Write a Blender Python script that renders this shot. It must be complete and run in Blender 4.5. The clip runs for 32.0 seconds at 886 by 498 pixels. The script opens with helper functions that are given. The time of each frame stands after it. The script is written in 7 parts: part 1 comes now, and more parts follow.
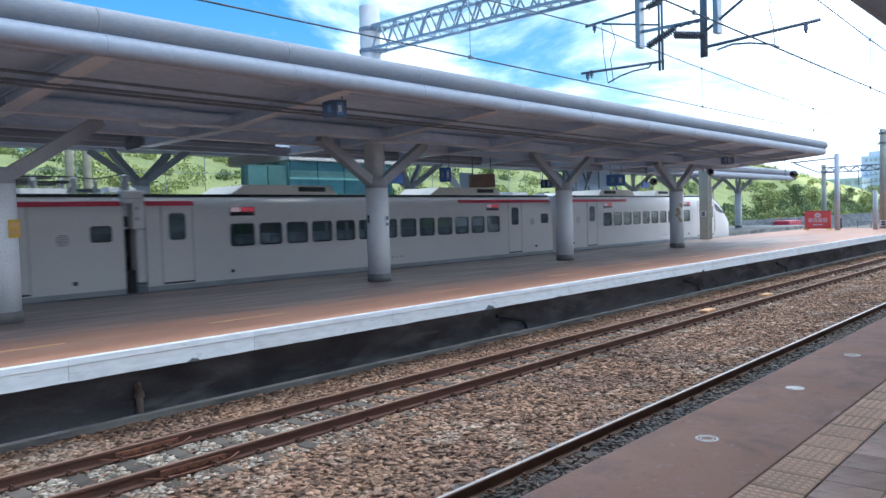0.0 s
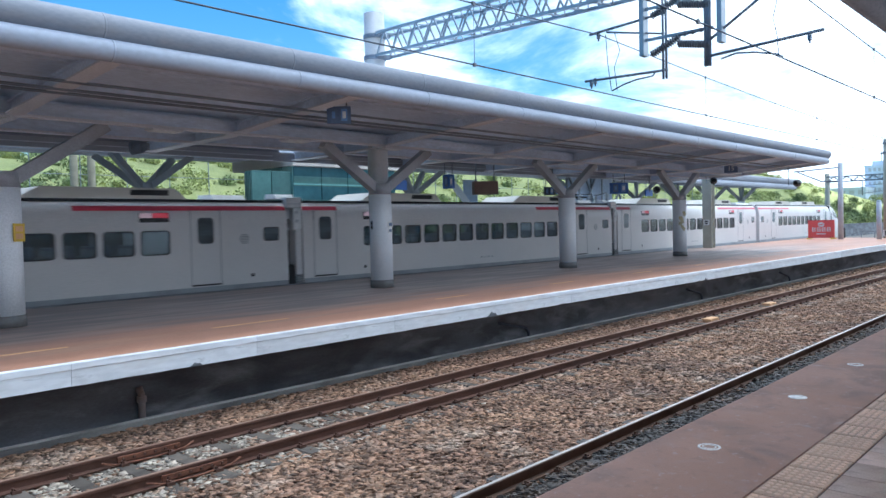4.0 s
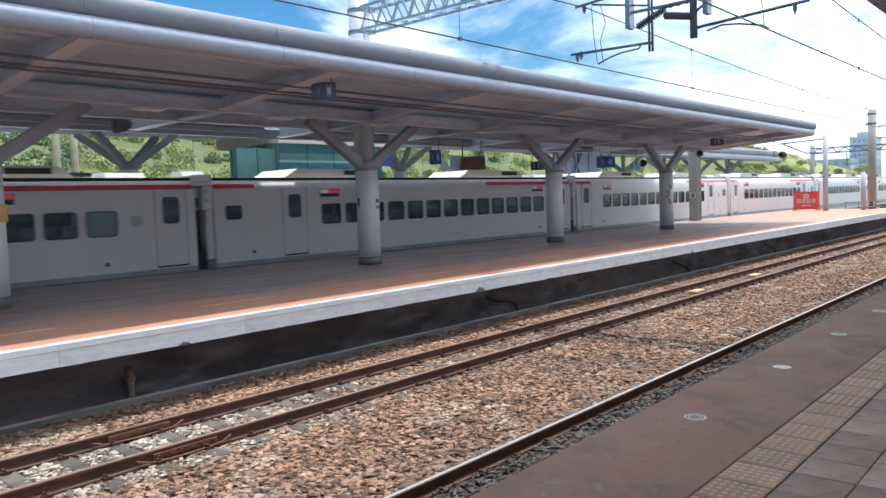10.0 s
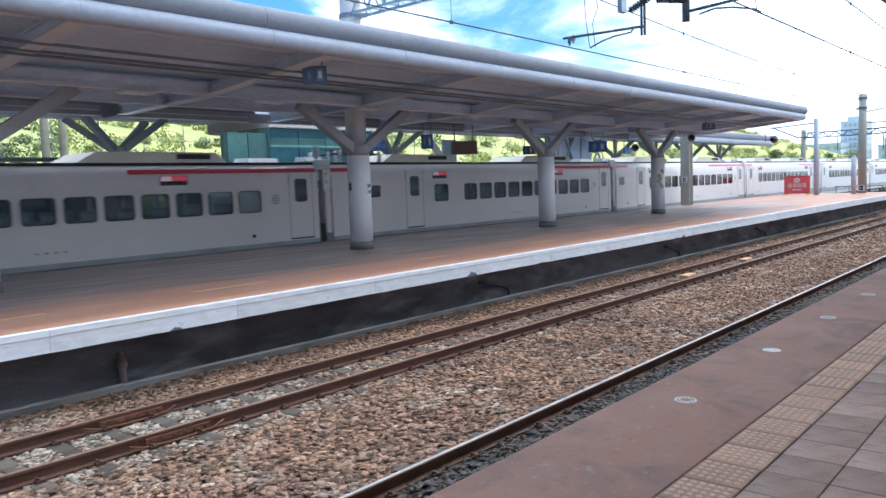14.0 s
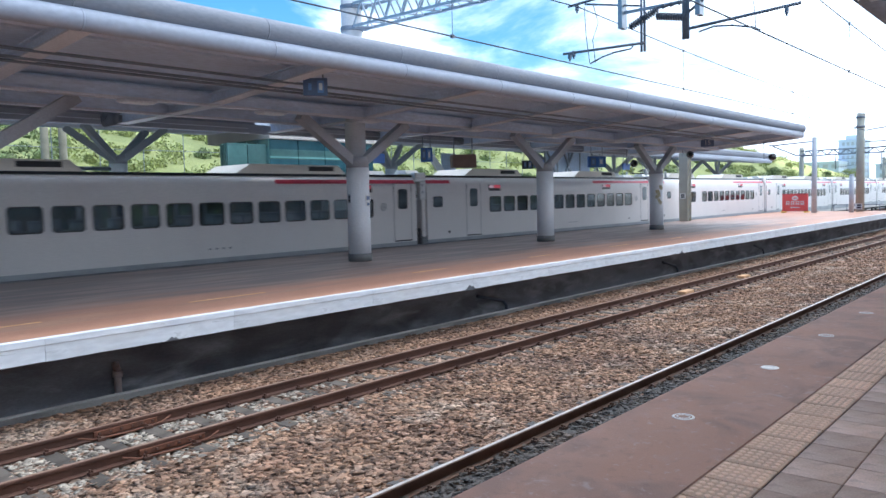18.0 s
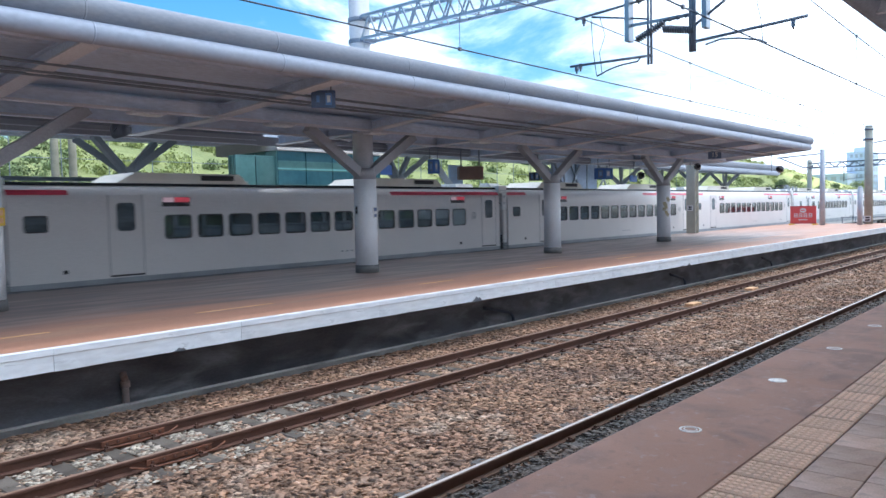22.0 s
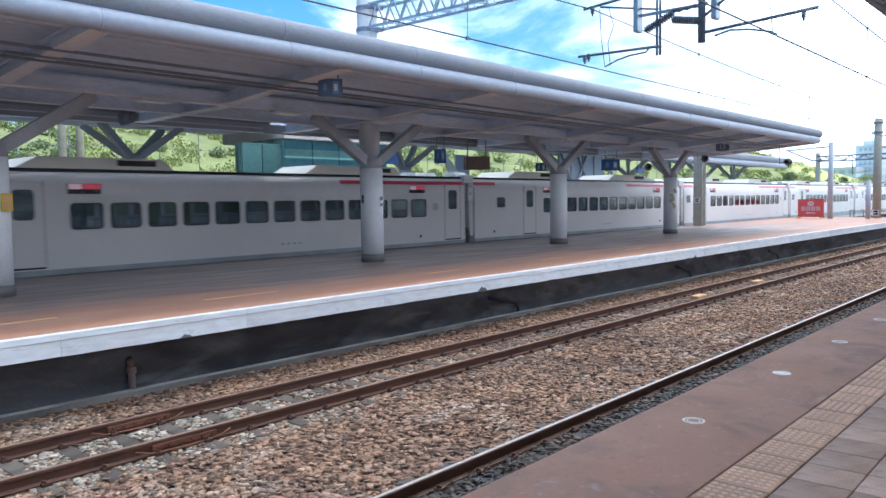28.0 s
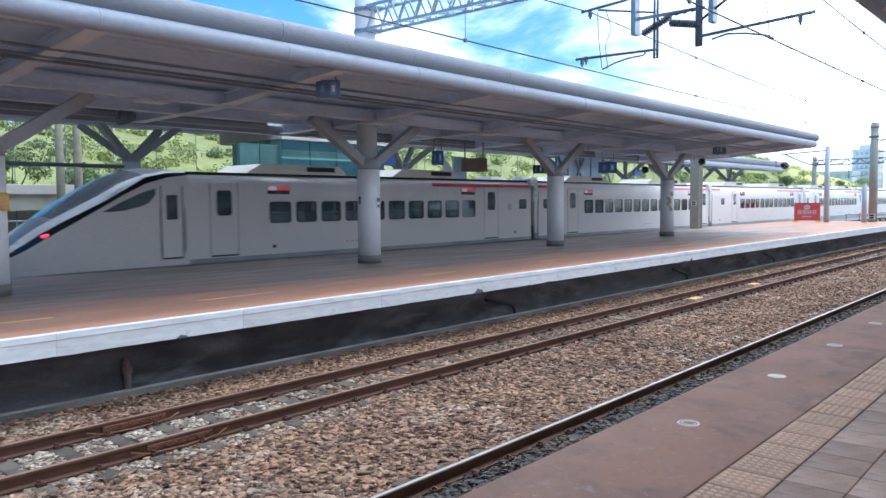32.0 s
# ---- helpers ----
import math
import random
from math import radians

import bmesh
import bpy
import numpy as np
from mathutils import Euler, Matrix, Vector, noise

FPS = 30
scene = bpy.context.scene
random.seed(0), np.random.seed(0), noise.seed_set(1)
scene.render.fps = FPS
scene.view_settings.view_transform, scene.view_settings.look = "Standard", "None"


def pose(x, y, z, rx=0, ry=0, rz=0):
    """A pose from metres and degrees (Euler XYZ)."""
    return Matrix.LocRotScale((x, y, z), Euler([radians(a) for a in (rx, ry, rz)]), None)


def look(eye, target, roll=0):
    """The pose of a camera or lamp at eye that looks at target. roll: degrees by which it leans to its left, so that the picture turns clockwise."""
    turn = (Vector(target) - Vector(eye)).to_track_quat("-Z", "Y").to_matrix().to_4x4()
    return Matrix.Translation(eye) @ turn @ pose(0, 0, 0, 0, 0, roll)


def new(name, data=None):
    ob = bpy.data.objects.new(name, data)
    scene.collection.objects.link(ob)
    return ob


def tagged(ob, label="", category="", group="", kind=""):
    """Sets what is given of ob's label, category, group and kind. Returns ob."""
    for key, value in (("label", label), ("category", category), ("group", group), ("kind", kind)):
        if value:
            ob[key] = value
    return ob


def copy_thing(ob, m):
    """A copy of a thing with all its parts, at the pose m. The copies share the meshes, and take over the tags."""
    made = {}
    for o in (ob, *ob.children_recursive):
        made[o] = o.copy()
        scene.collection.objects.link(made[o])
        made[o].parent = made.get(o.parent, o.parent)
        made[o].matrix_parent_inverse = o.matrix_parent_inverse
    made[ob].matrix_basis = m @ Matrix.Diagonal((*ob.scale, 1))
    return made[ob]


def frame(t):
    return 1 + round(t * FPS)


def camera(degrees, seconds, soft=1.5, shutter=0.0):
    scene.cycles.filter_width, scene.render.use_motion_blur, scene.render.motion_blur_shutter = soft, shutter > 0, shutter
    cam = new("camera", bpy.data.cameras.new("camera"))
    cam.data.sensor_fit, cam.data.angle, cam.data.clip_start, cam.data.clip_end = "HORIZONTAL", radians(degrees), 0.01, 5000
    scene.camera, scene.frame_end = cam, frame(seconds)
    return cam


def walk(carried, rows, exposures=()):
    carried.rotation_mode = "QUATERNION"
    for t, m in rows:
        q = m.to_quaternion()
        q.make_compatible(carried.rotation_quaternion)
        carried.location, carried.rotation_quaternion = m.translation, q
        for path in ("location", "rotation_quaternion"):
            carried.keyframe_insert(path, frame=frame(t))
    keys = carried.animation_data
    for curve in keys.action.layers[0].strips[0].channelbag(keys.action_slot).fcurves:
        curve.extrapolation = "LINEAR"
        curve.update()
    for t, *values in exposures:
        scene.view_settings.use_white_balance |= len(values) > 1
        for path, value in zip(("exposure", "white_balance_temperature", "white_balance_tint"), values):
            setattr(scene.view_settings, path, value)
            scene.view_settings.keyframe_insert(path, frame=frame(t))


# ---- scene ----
# X runs along the tracks, Y across them (away from the near platform), Z=0 is the top of the rails
cam = camera(60.48, 32.0, soft=1.5, shutter=0.5)

# seconds, stops, kelvin and tint: the clip's camera follows the passing clouds
EXPOSURES = [(0, 0.55, 5400, 6), (4, 0.55, 5400, 6), (6.3, 0.05, 5750, 8), (9.5, 0.05, 5750, 8), (11.2, 0.58, 5650, 9), (20, 0.70, 5600, 9), (32, 0.70, 5550, 9)]

# seconds, x, y, z, yaw, pitch, roll of the hand-held camera
CAM = [
    (0,0.011,0.004,2.733,-47.94,-2.28,-1.81),
    (0.5,0.011,0.003,2.733,-48.13,-2.28,-1.76),
    (1,0.010,0.002,2.733,-48.46,-2.28,-1.68),
    (1.5,0.008,0.001,2.733,-48.61,-2.16,-1.55),
    (2,0.005,0.000,2.733,-48.51,-2.06,-1.46),
    (2.5,0.002,-0.001,2.733,-48.19,-1.91,-1.54),
    (3,-0.001,-0.002,2.732,-47.89,-1.77,-1.52),
    (3.5,-0.004,-0.002,2.732,-47.69,-1.69,-1.42),
    (5.5,-0.004,-0.001,2.730,-48.20,-2.43,-1.43),
    (6,-0.001,0.001,2.730,-48.14,-2.76,-1.46),
    (6.5,0.002,0.002,2.730,-48.14,-3.02,-1.57),
    (7,0.004,0.002,2.730,-48.26,-3.24,-1.70),
    (7.5,0.006,0.002,2.731,-48.27,-3.44,-1.81),
    (8,0.006,0.002,2.731,-48.22,-3.59,-1.92),
    (8.5,0.006,0.000,2.731,-48.29,-3.66,-1.97),
    (9,0.005,-0.001,2.731,-48.36,-3.64,-1.90),
    (9.5,0.004,-0.004,2.730,-48.53,-3.61,-1.94),
    (10,0.003,-0.006,2.730,-48.61,-3.61,-2.08),
    (10.5,0.002,-0.008,2.730,-48.54,-3.51,-2.19),
    (11,0.001,-0.009,2.730,-48.44,-3.40,-2.32),
    (11.5,0.001,-0.010,2.730,-48.54,-3.52,-2.51),
    (12,0.002,-0.010,2.729,-48.70,-3.80,-2.44),
    (12.5,0.003,-0.009,2.728,-48.95,-3.97,-2.45),
    (13,0.004,-0.008,2.727,-49.11,-4.12,-2.42),
    (13.5,0.006,-0.007,2.726,-49.09,-4.44,-2.38),
    (14,0.008,-0.005,2.726,-49.16,-4.77,-2.16),
    (14.5,0.010,-0.003,2.726,-49.42,-4.94,-1.83),
    (16.5,0.020,0.009,2.724,-49.72,-4.44,-1.66),
    (17,0.018,0.009,2.724,-49.60,-4.12,-1.44),
    (17.5,0.015,0.007,2.724,-49.56,-3.99,-1.41),
    (18,0.012,0.005,2.724,-49.34,-3.78,-1.43),
    (18.5,0.008,0.003,2.725,-48.99,-3.63,-1.50),
    (19,0.004,0.000,2.725,-48.71,-3.48,-1.55),
    (19.5,0.001,-0.003,2.726,-48.55,-3.34,-1.58),
    (20,-0.002,-0.006,2.726,-48.55,-3.13,-1.50),
    (20.5,-0.005,-0.008,2.726,-48.70,-2.98,-1.46),
    (21,-0.006,-0.010,2.727,-48.75,-2.90,-1.49),
    (21.5,-0.006,-0.011,2.727,-48.83,-2.90,-1.39),
    (22,-0.005,-0.010,2.726,-48.84,-2.90,-1.32),
    (22.5,-0.003,-0.008,2.726,-48.74,-2.94,-1.25),
    (23,-0.001,-0.006,2.725,-48.62,-3.18,-1.29),
    (23.5,0.000,-0.003,2.725,-48.53,-3.63,-1.35),
    (24,0.001,-0.002,2.724,-48.44,-3.98,-1.42),
    (24.5,0.001,-0.001,2.724,-48.41,-4.03,-1.43),
    (25,-0.000,-0.000,2.724,-48.30,-4.16,-1.24),
    (25.5,-0.002,-0.001,2.724,-48.20,-4.35,-1.09),
    (27.5,-0.008,-0.014,2.721,-48.33,-3.78,-0.88),
    (28,-0.009,-0.017,2.721,-48.39,-3.65,-0.79),
    (28.5,-0.011,-0.020,2.721,-48.40,-3.47,-0.69),
    (29,-0.014,-0.023,2.722,-48.34,-3.46,-0.47),
    (29.5,-0.015,-0.025,2.722,-48.36,-3.43,-0.45),
    (30,-0.017,-0.027,2.722,-48.53,-3.28,-0.57),
    (30.5,-0.017,-0.028,2.722,-48.51,-3.21,-0.66),
    (31,-0.017,-0.028,2.722,-48.41,-3.14,-0.61),
    (31.5,-0.016,-0.028,2.722,-48.40,-3.25,-0.44),
    (32,-0.015,-0.028,2.722,-48.62,-3.53,-0.48),
]


def held(x, y, z, yaw, pitch, roll):
    return pose(x, y, z, 90 + pitch, 0, yaw) @ pose(0, 0, 0, 0, 0, roll)


walk(cam, [(r[0], held(*r[1:])) for r in CAM], exposures=EXPOSURES)

# ---------------------------------------------------------------- light
SUN_TO = Vector((0.16, 0.027, 1.0)).normalized()
SUN_EL = math.asin(SUN_TO.z)
SUN_AZ = math.atan2(SUN_TO.x, SUN_TO.y)


def make_world():
    w = bpy.data.worlds.new("sky")
    scene.world = w
    w.use_nodes = True
    nt = w.node_tree
    nt.nodes.clear()
    N, L = nt.nodes.new, nt.links.new
    out = N("ShaderNodeOutputWorld")
    bg = N("ShaderNodeBackground")
    sky = N("ShaderNodeTexSky")
    sky.sky_type = "NISHITA"
    sky.sun_disc = False
    sky.sun_elevation, sky.sun_rotation = SUN_EL, SUN_AZ
    sky.air_density, sky.dust_density, sky.ozone_density = 1.3, 0.0, 4.0
    tc = N("ShaderNodeTexCoord")
    mp = N("ShaderNodeMapping")
    mp.inputs["Scale"].default_value = (1.0, 1.0, 2.6)
    L(tc.outputs["Generated"], mp.inputs["Vector"])
    n1 = N("ShaderNodeTexNoise")
    n1.inputs["Scale"].default_value, n1.inputs["Detail"].default_value = 3.4, 9.0
    n1.inputs["Roughness"].default_value, n1.inputs["Distortion"].default_value = 0.58, 0.35
    L(mp.outputs["Vector"], n1.inputs["Vector"])
    # more cloud towards the sun's side of the sky
    dot = N("ShaderNodeVectorMath")
    dot.operation = "DOT_PRODUCT"
    dot.inputs[1].default_value = (0.42, -0.14, 0.50)
    L(tc.outputs["Generated"], dot.inputs[0])
    add = N("ShaderNodeMath")
    add.operation = "ADD"
    L(n1.outputs["Fac"], add.inputs[0])
    L(dot.outputs["Value"], add.inputs[1])
    cr = N("ShaderNodeValToRGB")
    cr.color_ramp.interpolation = "EASE"
    cr.color_ramp.elements[0].position, cr.color_ramp.elements[1].position = 0.745, 1.10
    # the cloud cover closes behind the station, on the -Y side
    sep = N("ShaderNodeSeparateXYZ")
    L(tc.outputs["Generated"], sep.inputs[0])
    back = N("ShaderNodeMapRange")
    back.inputs["From Min"].default_value, back.inputs["From Max"].default_value = 0.0, -0.8
    back.inputs["To Max"].default_value = 0.36
    L(sep.outputs["Y"], back.inputs["Value"])
    more = N("ShaderNodeMath")
    more.operation = "ADD"
    L(add.outputs["Value"], more.inputs[0])
    L(back.outputs["Result"], more.inputs[1])
    L(more.outputs["Value"], cr.inputs["Fac"])
    mix = N("ShaderNodeMix")
    mix.data_type = "RGBA"
    L(cr.outputs["Color"], mix.inputs["Factor"])
    hs = N("ShaderNodeHueSaturation")
    hs.inputs["Hue"].default_value = 0.496
    hs.inputs["Saturation"].default_value, hs.inputs["Value"].default_value = 1.35, 1.0
    L(sky.outputs["Color"], hs.inputs["Color"])
    L(hs.outputs["Color"], mix.inputs["A"])
    mix.inputs["B"].default_value = (14.0, 14.7, 15.3, 1)
    L(mix.outputs["Result"], bg.inputs["Color"])
    bg.inputs["Strength"].default_value = 0.10
    L(bg.outputs["Background"], out.inputs["Surface"])


make_world()
sun = new("sun", bpy.data.lights.new("sun", "SUN"))
sun.data.energy, sun.data.angle, sun.data.color = 5.0, radians(1.2), (1.0, 0.93, 0.83)
sun.matrix_world = look((0, 0, 60), Vector((0, 0, 60)) - SUN_TO)


# ---------------------------------------------------------------- materials
def surface(name, color, rough=0.7, metal=0.0, spots=None, amount=0.5, scale=6.0, fine=90.0, bump=0.15, coat=0.0,
            emit=None, per_object=0.0, per_island=0.0, stretch=(1, 1, 1), spec=0.5, dist=0.01, patch=None):
    """A painted, worn or grainy surface: base colour, stains of another colour at two scales, fine relief."""
    m = bpy.data.materials.new(name)
    m.use_nodes = True
    nt = m.node_tree
    N, L = nt.nodes.new, nt.links.new
    b = nt.nodes["Principled BSDF"]
    tc = N("ShaderNodeTexCoord")
    mp = N("ShaderNodeMapping")
    mp.inputs["Scale"].default_value = stretch
    L(tc.outputs["Object"], mp.inputs["Vector"])
    big = N("ShaderNodeTexNoise")
    big.inputs["Scale"].default_value, big.inputs["Detail"].default_value = scale, 6.0
    small = N("ShaderNodeTexNoise")
    small.inputs["Scale"].default_value, small.inputs["Detail"].default_value = fine, 3.0
    L(mp.outputs["Vector"], big.inputs["Vector"])
    L(mp.outputs["Vector"], small.inputs["Vector"])
    ramp = N("ShaderNodeValToRGB")
    ramp.color_ramp.elements[0].position, ramp.color_ramp.elements[1].position = 0.42, 0.68
    L(big.outputs["Fac"], ramp.inputs["Fac"])
    f1 = N("ShaderNodeMath")
    f1.operation = "MULTIPLY"
    f1.inputs[1].default_value = amount
    L(ramp.outputs["Color"], f1.inputs[0])
    mix = N("ShaderNodeMix")
    mix.data_type = "RGBA"
    mix.inputs["A"].default_value = (*color, 1)
    mix.inputs["B"].default_value = (*(spots or [c * 0.6 for c in color]), 1)
    L(f1.outputs["Value"], mix.inputs["Factor"])
    base = mix.outputs["Result"]
    for colour, size, lo, hi, much in patch or ():
        # worn patches, stains or specks with a shape of their own
        pn = N("ShaderNodeTexNoise")
        pn.inputs["Scale"].default_value, pn.inputs["Detail"].default_value = size, 5.0
        pn.inputs["Distortion"].default_value = 0.6
        off = N("ShaderNodeVectorMath")
        off.operation = "ADD"
        off.inputs[1].default_value = (size * 3.1, 7.7, size)
        L(mp.outputs["Vector"], off.inputs[0])
        L(off.outputs["Vector"], pn.inputs["Vector"])
        pr = N("ShaderNodeMapRange")
        pr.inputs["From Min"].default_value, pr.inputs["From Max"].default_value = lo, hi
        pr.inputs["To Max"].default_value = much
        L(pn.outputs["Fac"], pr.inputs["Value"])
        pm = N("ShaderNodeMix")
        pm.data_type = "RGBA"
        L(pr.outputs["Result"], pm.inputs["Factor"])
        L(base, pm.inputs["A"])
        pm.inputs["B"].default_value = (*colour, 1)
        base = pm.outputs["Result"]
    val = N("ShaderNodeMath")
    val.operation = "MULTIPLY_ADD"
    val.inputs[1].default_value, val.inputs[2].default_value = 0.5, 0.75
    L(small.outputs["Fac"], val.inputs[0])
    last = val.outputs["Value"]
    for strength, source in ((per_object, "ShaderNodeObjectInfo"), (per_island, "ShaderNodeNewGeometry")):
        if strength:
            src = N(source)
            k = N("ShaderNodeMath")
            k.operation = "MULTIPLY_ADD"
            k.inputs[1].default_value, k.inputs[2].default_value = 2 * strength, 1 - strength
            L(src.outputs["Random" if per_object and source == "ShaderNodeObjectInfo" else "Random Per Island"], k.inputs[0])
            q = N("ShaderNodeMath")
            q.operation = "MULTIPLY"
            L(last, q.inputs[0])
            L(k.outputs["Value"], q.inputs[1])
            last = q.outputs["Value"]
    mul = N("ShaderNodeMix")
    mul.data_type, mul.blend_type = "RGBA", "MULTIPLY"
    mul.inputs["Factor"].default_value = 1.0
    L(base, mul.inputs["A"])
    L(last, mul.inputs["B"])
    L(mul.outputs["Result"], b.inputs["Base Color"])
    rr = N("ShaderNodeMath")
    rr.operation = "MULTIPLY_ADD"
    rr.inputs[1].default_value, rr.inputs[2].default_value = 0.25, max(0.02, rough - 0.12)
    L(big.outputs["Fac"], rr.inputs[0])
    L(rr.outputs["Value"], b.inputs["Roughness"])
    b.inputs["Metallic"].default_value = metal
    b.inputs["Specular IOR Level"].default_value = spec
    b.inputs["Coat Weight"].default_value = coat
    if emit:
        b.inputs["Emission Color"].default_value = (*emit[0], 1)
        b.inputs["Emission Strength"].default_value = emit[1]
    if bump:
        bp = N("ShaderNodeBump")
        bp.inputs["Strength"].default_value, bp.inputs["Distance"].default_value = bump, dist
        L(small.outputs["Fac"], bp.inputs["Height"])
        L(bp.outputs["Normal"], b.inputs["Normal"])
    return m


def tinted_window(name, tint):
    """Thin tinted glass: light goes through, the sky and the platforms are mirrored in it."""
    m = bpy.data.materials.new(name)
    m.use_nodes = True
    nt = m.node_tree
    nt.nodes.clear()
    N, L = nt.nodes.new, nt.links.new
    out, mix, clear, gloss, edge = N("ShaderNodeOutputMaterial"), N("ShaderNodeMixShader"), N("ShaderNodeBsdfTransparent"), N("ShaderNodeBsdfGlossy"), N("ShaderNodeLayerWeight")
    clear.inputs["Color"].default_value = (*tint, 1)
    gloss.inputs["Roughness"].default_value = 0.04
    edge.inputs["Blend"].default_value = 0.5
    steep, share = N("ShaderNodeMath"), N("ShaderNodeMath")
    steep.operation, share.operation = "POWER", "MULTIPLY_ADD"
    steep.inputs[1].default_value = 4.0
    share.inputs[1].default_value, share.inputs[2].default_value = 0.9, 0.05
    L(edge.outputs["Facing"], steep.inputs[0])
    L(steep.outputs["Value"], share.inputs[0])
    L(share.outputs["Value"], mix.inputs["Fac"])
    L(clear.outputs["BSDF"], mix.inputs[1])
    L(gloss.outputs["BSDF"], mix.inputs[2])
    L(mix.outputs["Shader"], out.inputs["Surface"])
    return m


def island_paving():
    """Orange tiles that turn grey-brown away from the platform edge, fading out from x=38 to 56, in long streaks."""
    m = surface("orange_platform_tile", (0.47, 0.238, 0.15), 0.55, spots=(0.38, 0.20, 0.13), amount=0.6, scale=0.7, fine=40, bump=0.12,
                patch=[((0.54, 0.33, 0.21), 0.9, 0.58, 0.74, 0.5)], stretch=(0.3, 1, 1))
    nt = m.node_tree
    N, L = nt.nodes.new, nt.links.new
    b = nt.nodes["Principled BSDF"]
    tile_color = b.inputs["Base Color"].links[0].from_socket
    tc = N("ShaderNodeTexCoord")
    mp = N("ShaderNodeMapping")
    mp.inputs["Scale"].default_value = (0.16, 1.1, 1)
    L(tc.outputs["Object"], mp.inputs["Vector"])
    streak = N("ShaderNodeTexNoise")
    streak.inputs["Scale"].default_value, streak.inputs["Detail"].default_value = 1.6, 7.0
    L(mp.outputs["Vector"], streak.inputs["Vector"])
    sep = N("ShaderNodeSeparateXYZ")
    L(tc.outputs["Object"], sep.inputs[0])

    def ramp(socket, a, c):
        r = N("ShaderNodeMapRange")
        r.interpolation_type = "SMOOTHSTEP"
        r.inputs["From Min"].default_value, r.inputs["From Max"].default_value = a, c
        L(socket, r.inputs["Value"])
        return r.outputs["Result"]
    shift = N("ShaderNodeMath")
    shift.operation = "MULTIPLY_ADD"
    shift.inputs[1].default_value = 5.0
    L(streak.outputs["Fac"], shift.inputs[0])
    L(sep.outputs["Y"], shift.inputs[2])
    greyed = N("ShaderNodeMath")
    greyed.operation = "MULTIPLY"
    L(ramp(shift.outputs["Value"], 13.7, 16.6), greyed.inputs[0])
    L(ramp(sep.outputs["X"], 56.0, 38.0), greyed.inputs[1])
    mix = N("ShaderNodeMix")
    mix.data_type = "RGBA"
    L(greyed.outputs["Value"], mix.inputs["Factor"])
    L(tile_color, mix.inputs["A"])
    mottle = N("ShaderNodeTexNoise")
    mottle.inputs["Scale"].default_value, mottle.inputs["Detail"].default_value = 2.6, 8.0
    L(mp.outputs["Vector"], mottle.inputs["Vector"])
    tone = N("ShaderNodeMix")
    tone.data_type = "RGBA"
    L(ramp(mottle.outputs["Fac"], 0.40, 0.66), tone.inputs["Factor"])
    tone.inputs["A"].default_value, tone.inputs["B"].default_value = (0.19, 0.148, 0.132, 1), (0.32, 0.232, 0.195, 1)
    L(tone.outputs["Result"], mix.inputs["B"])
    L(mix.outputs["Result"], b.inputs["Base Color"])
    return m


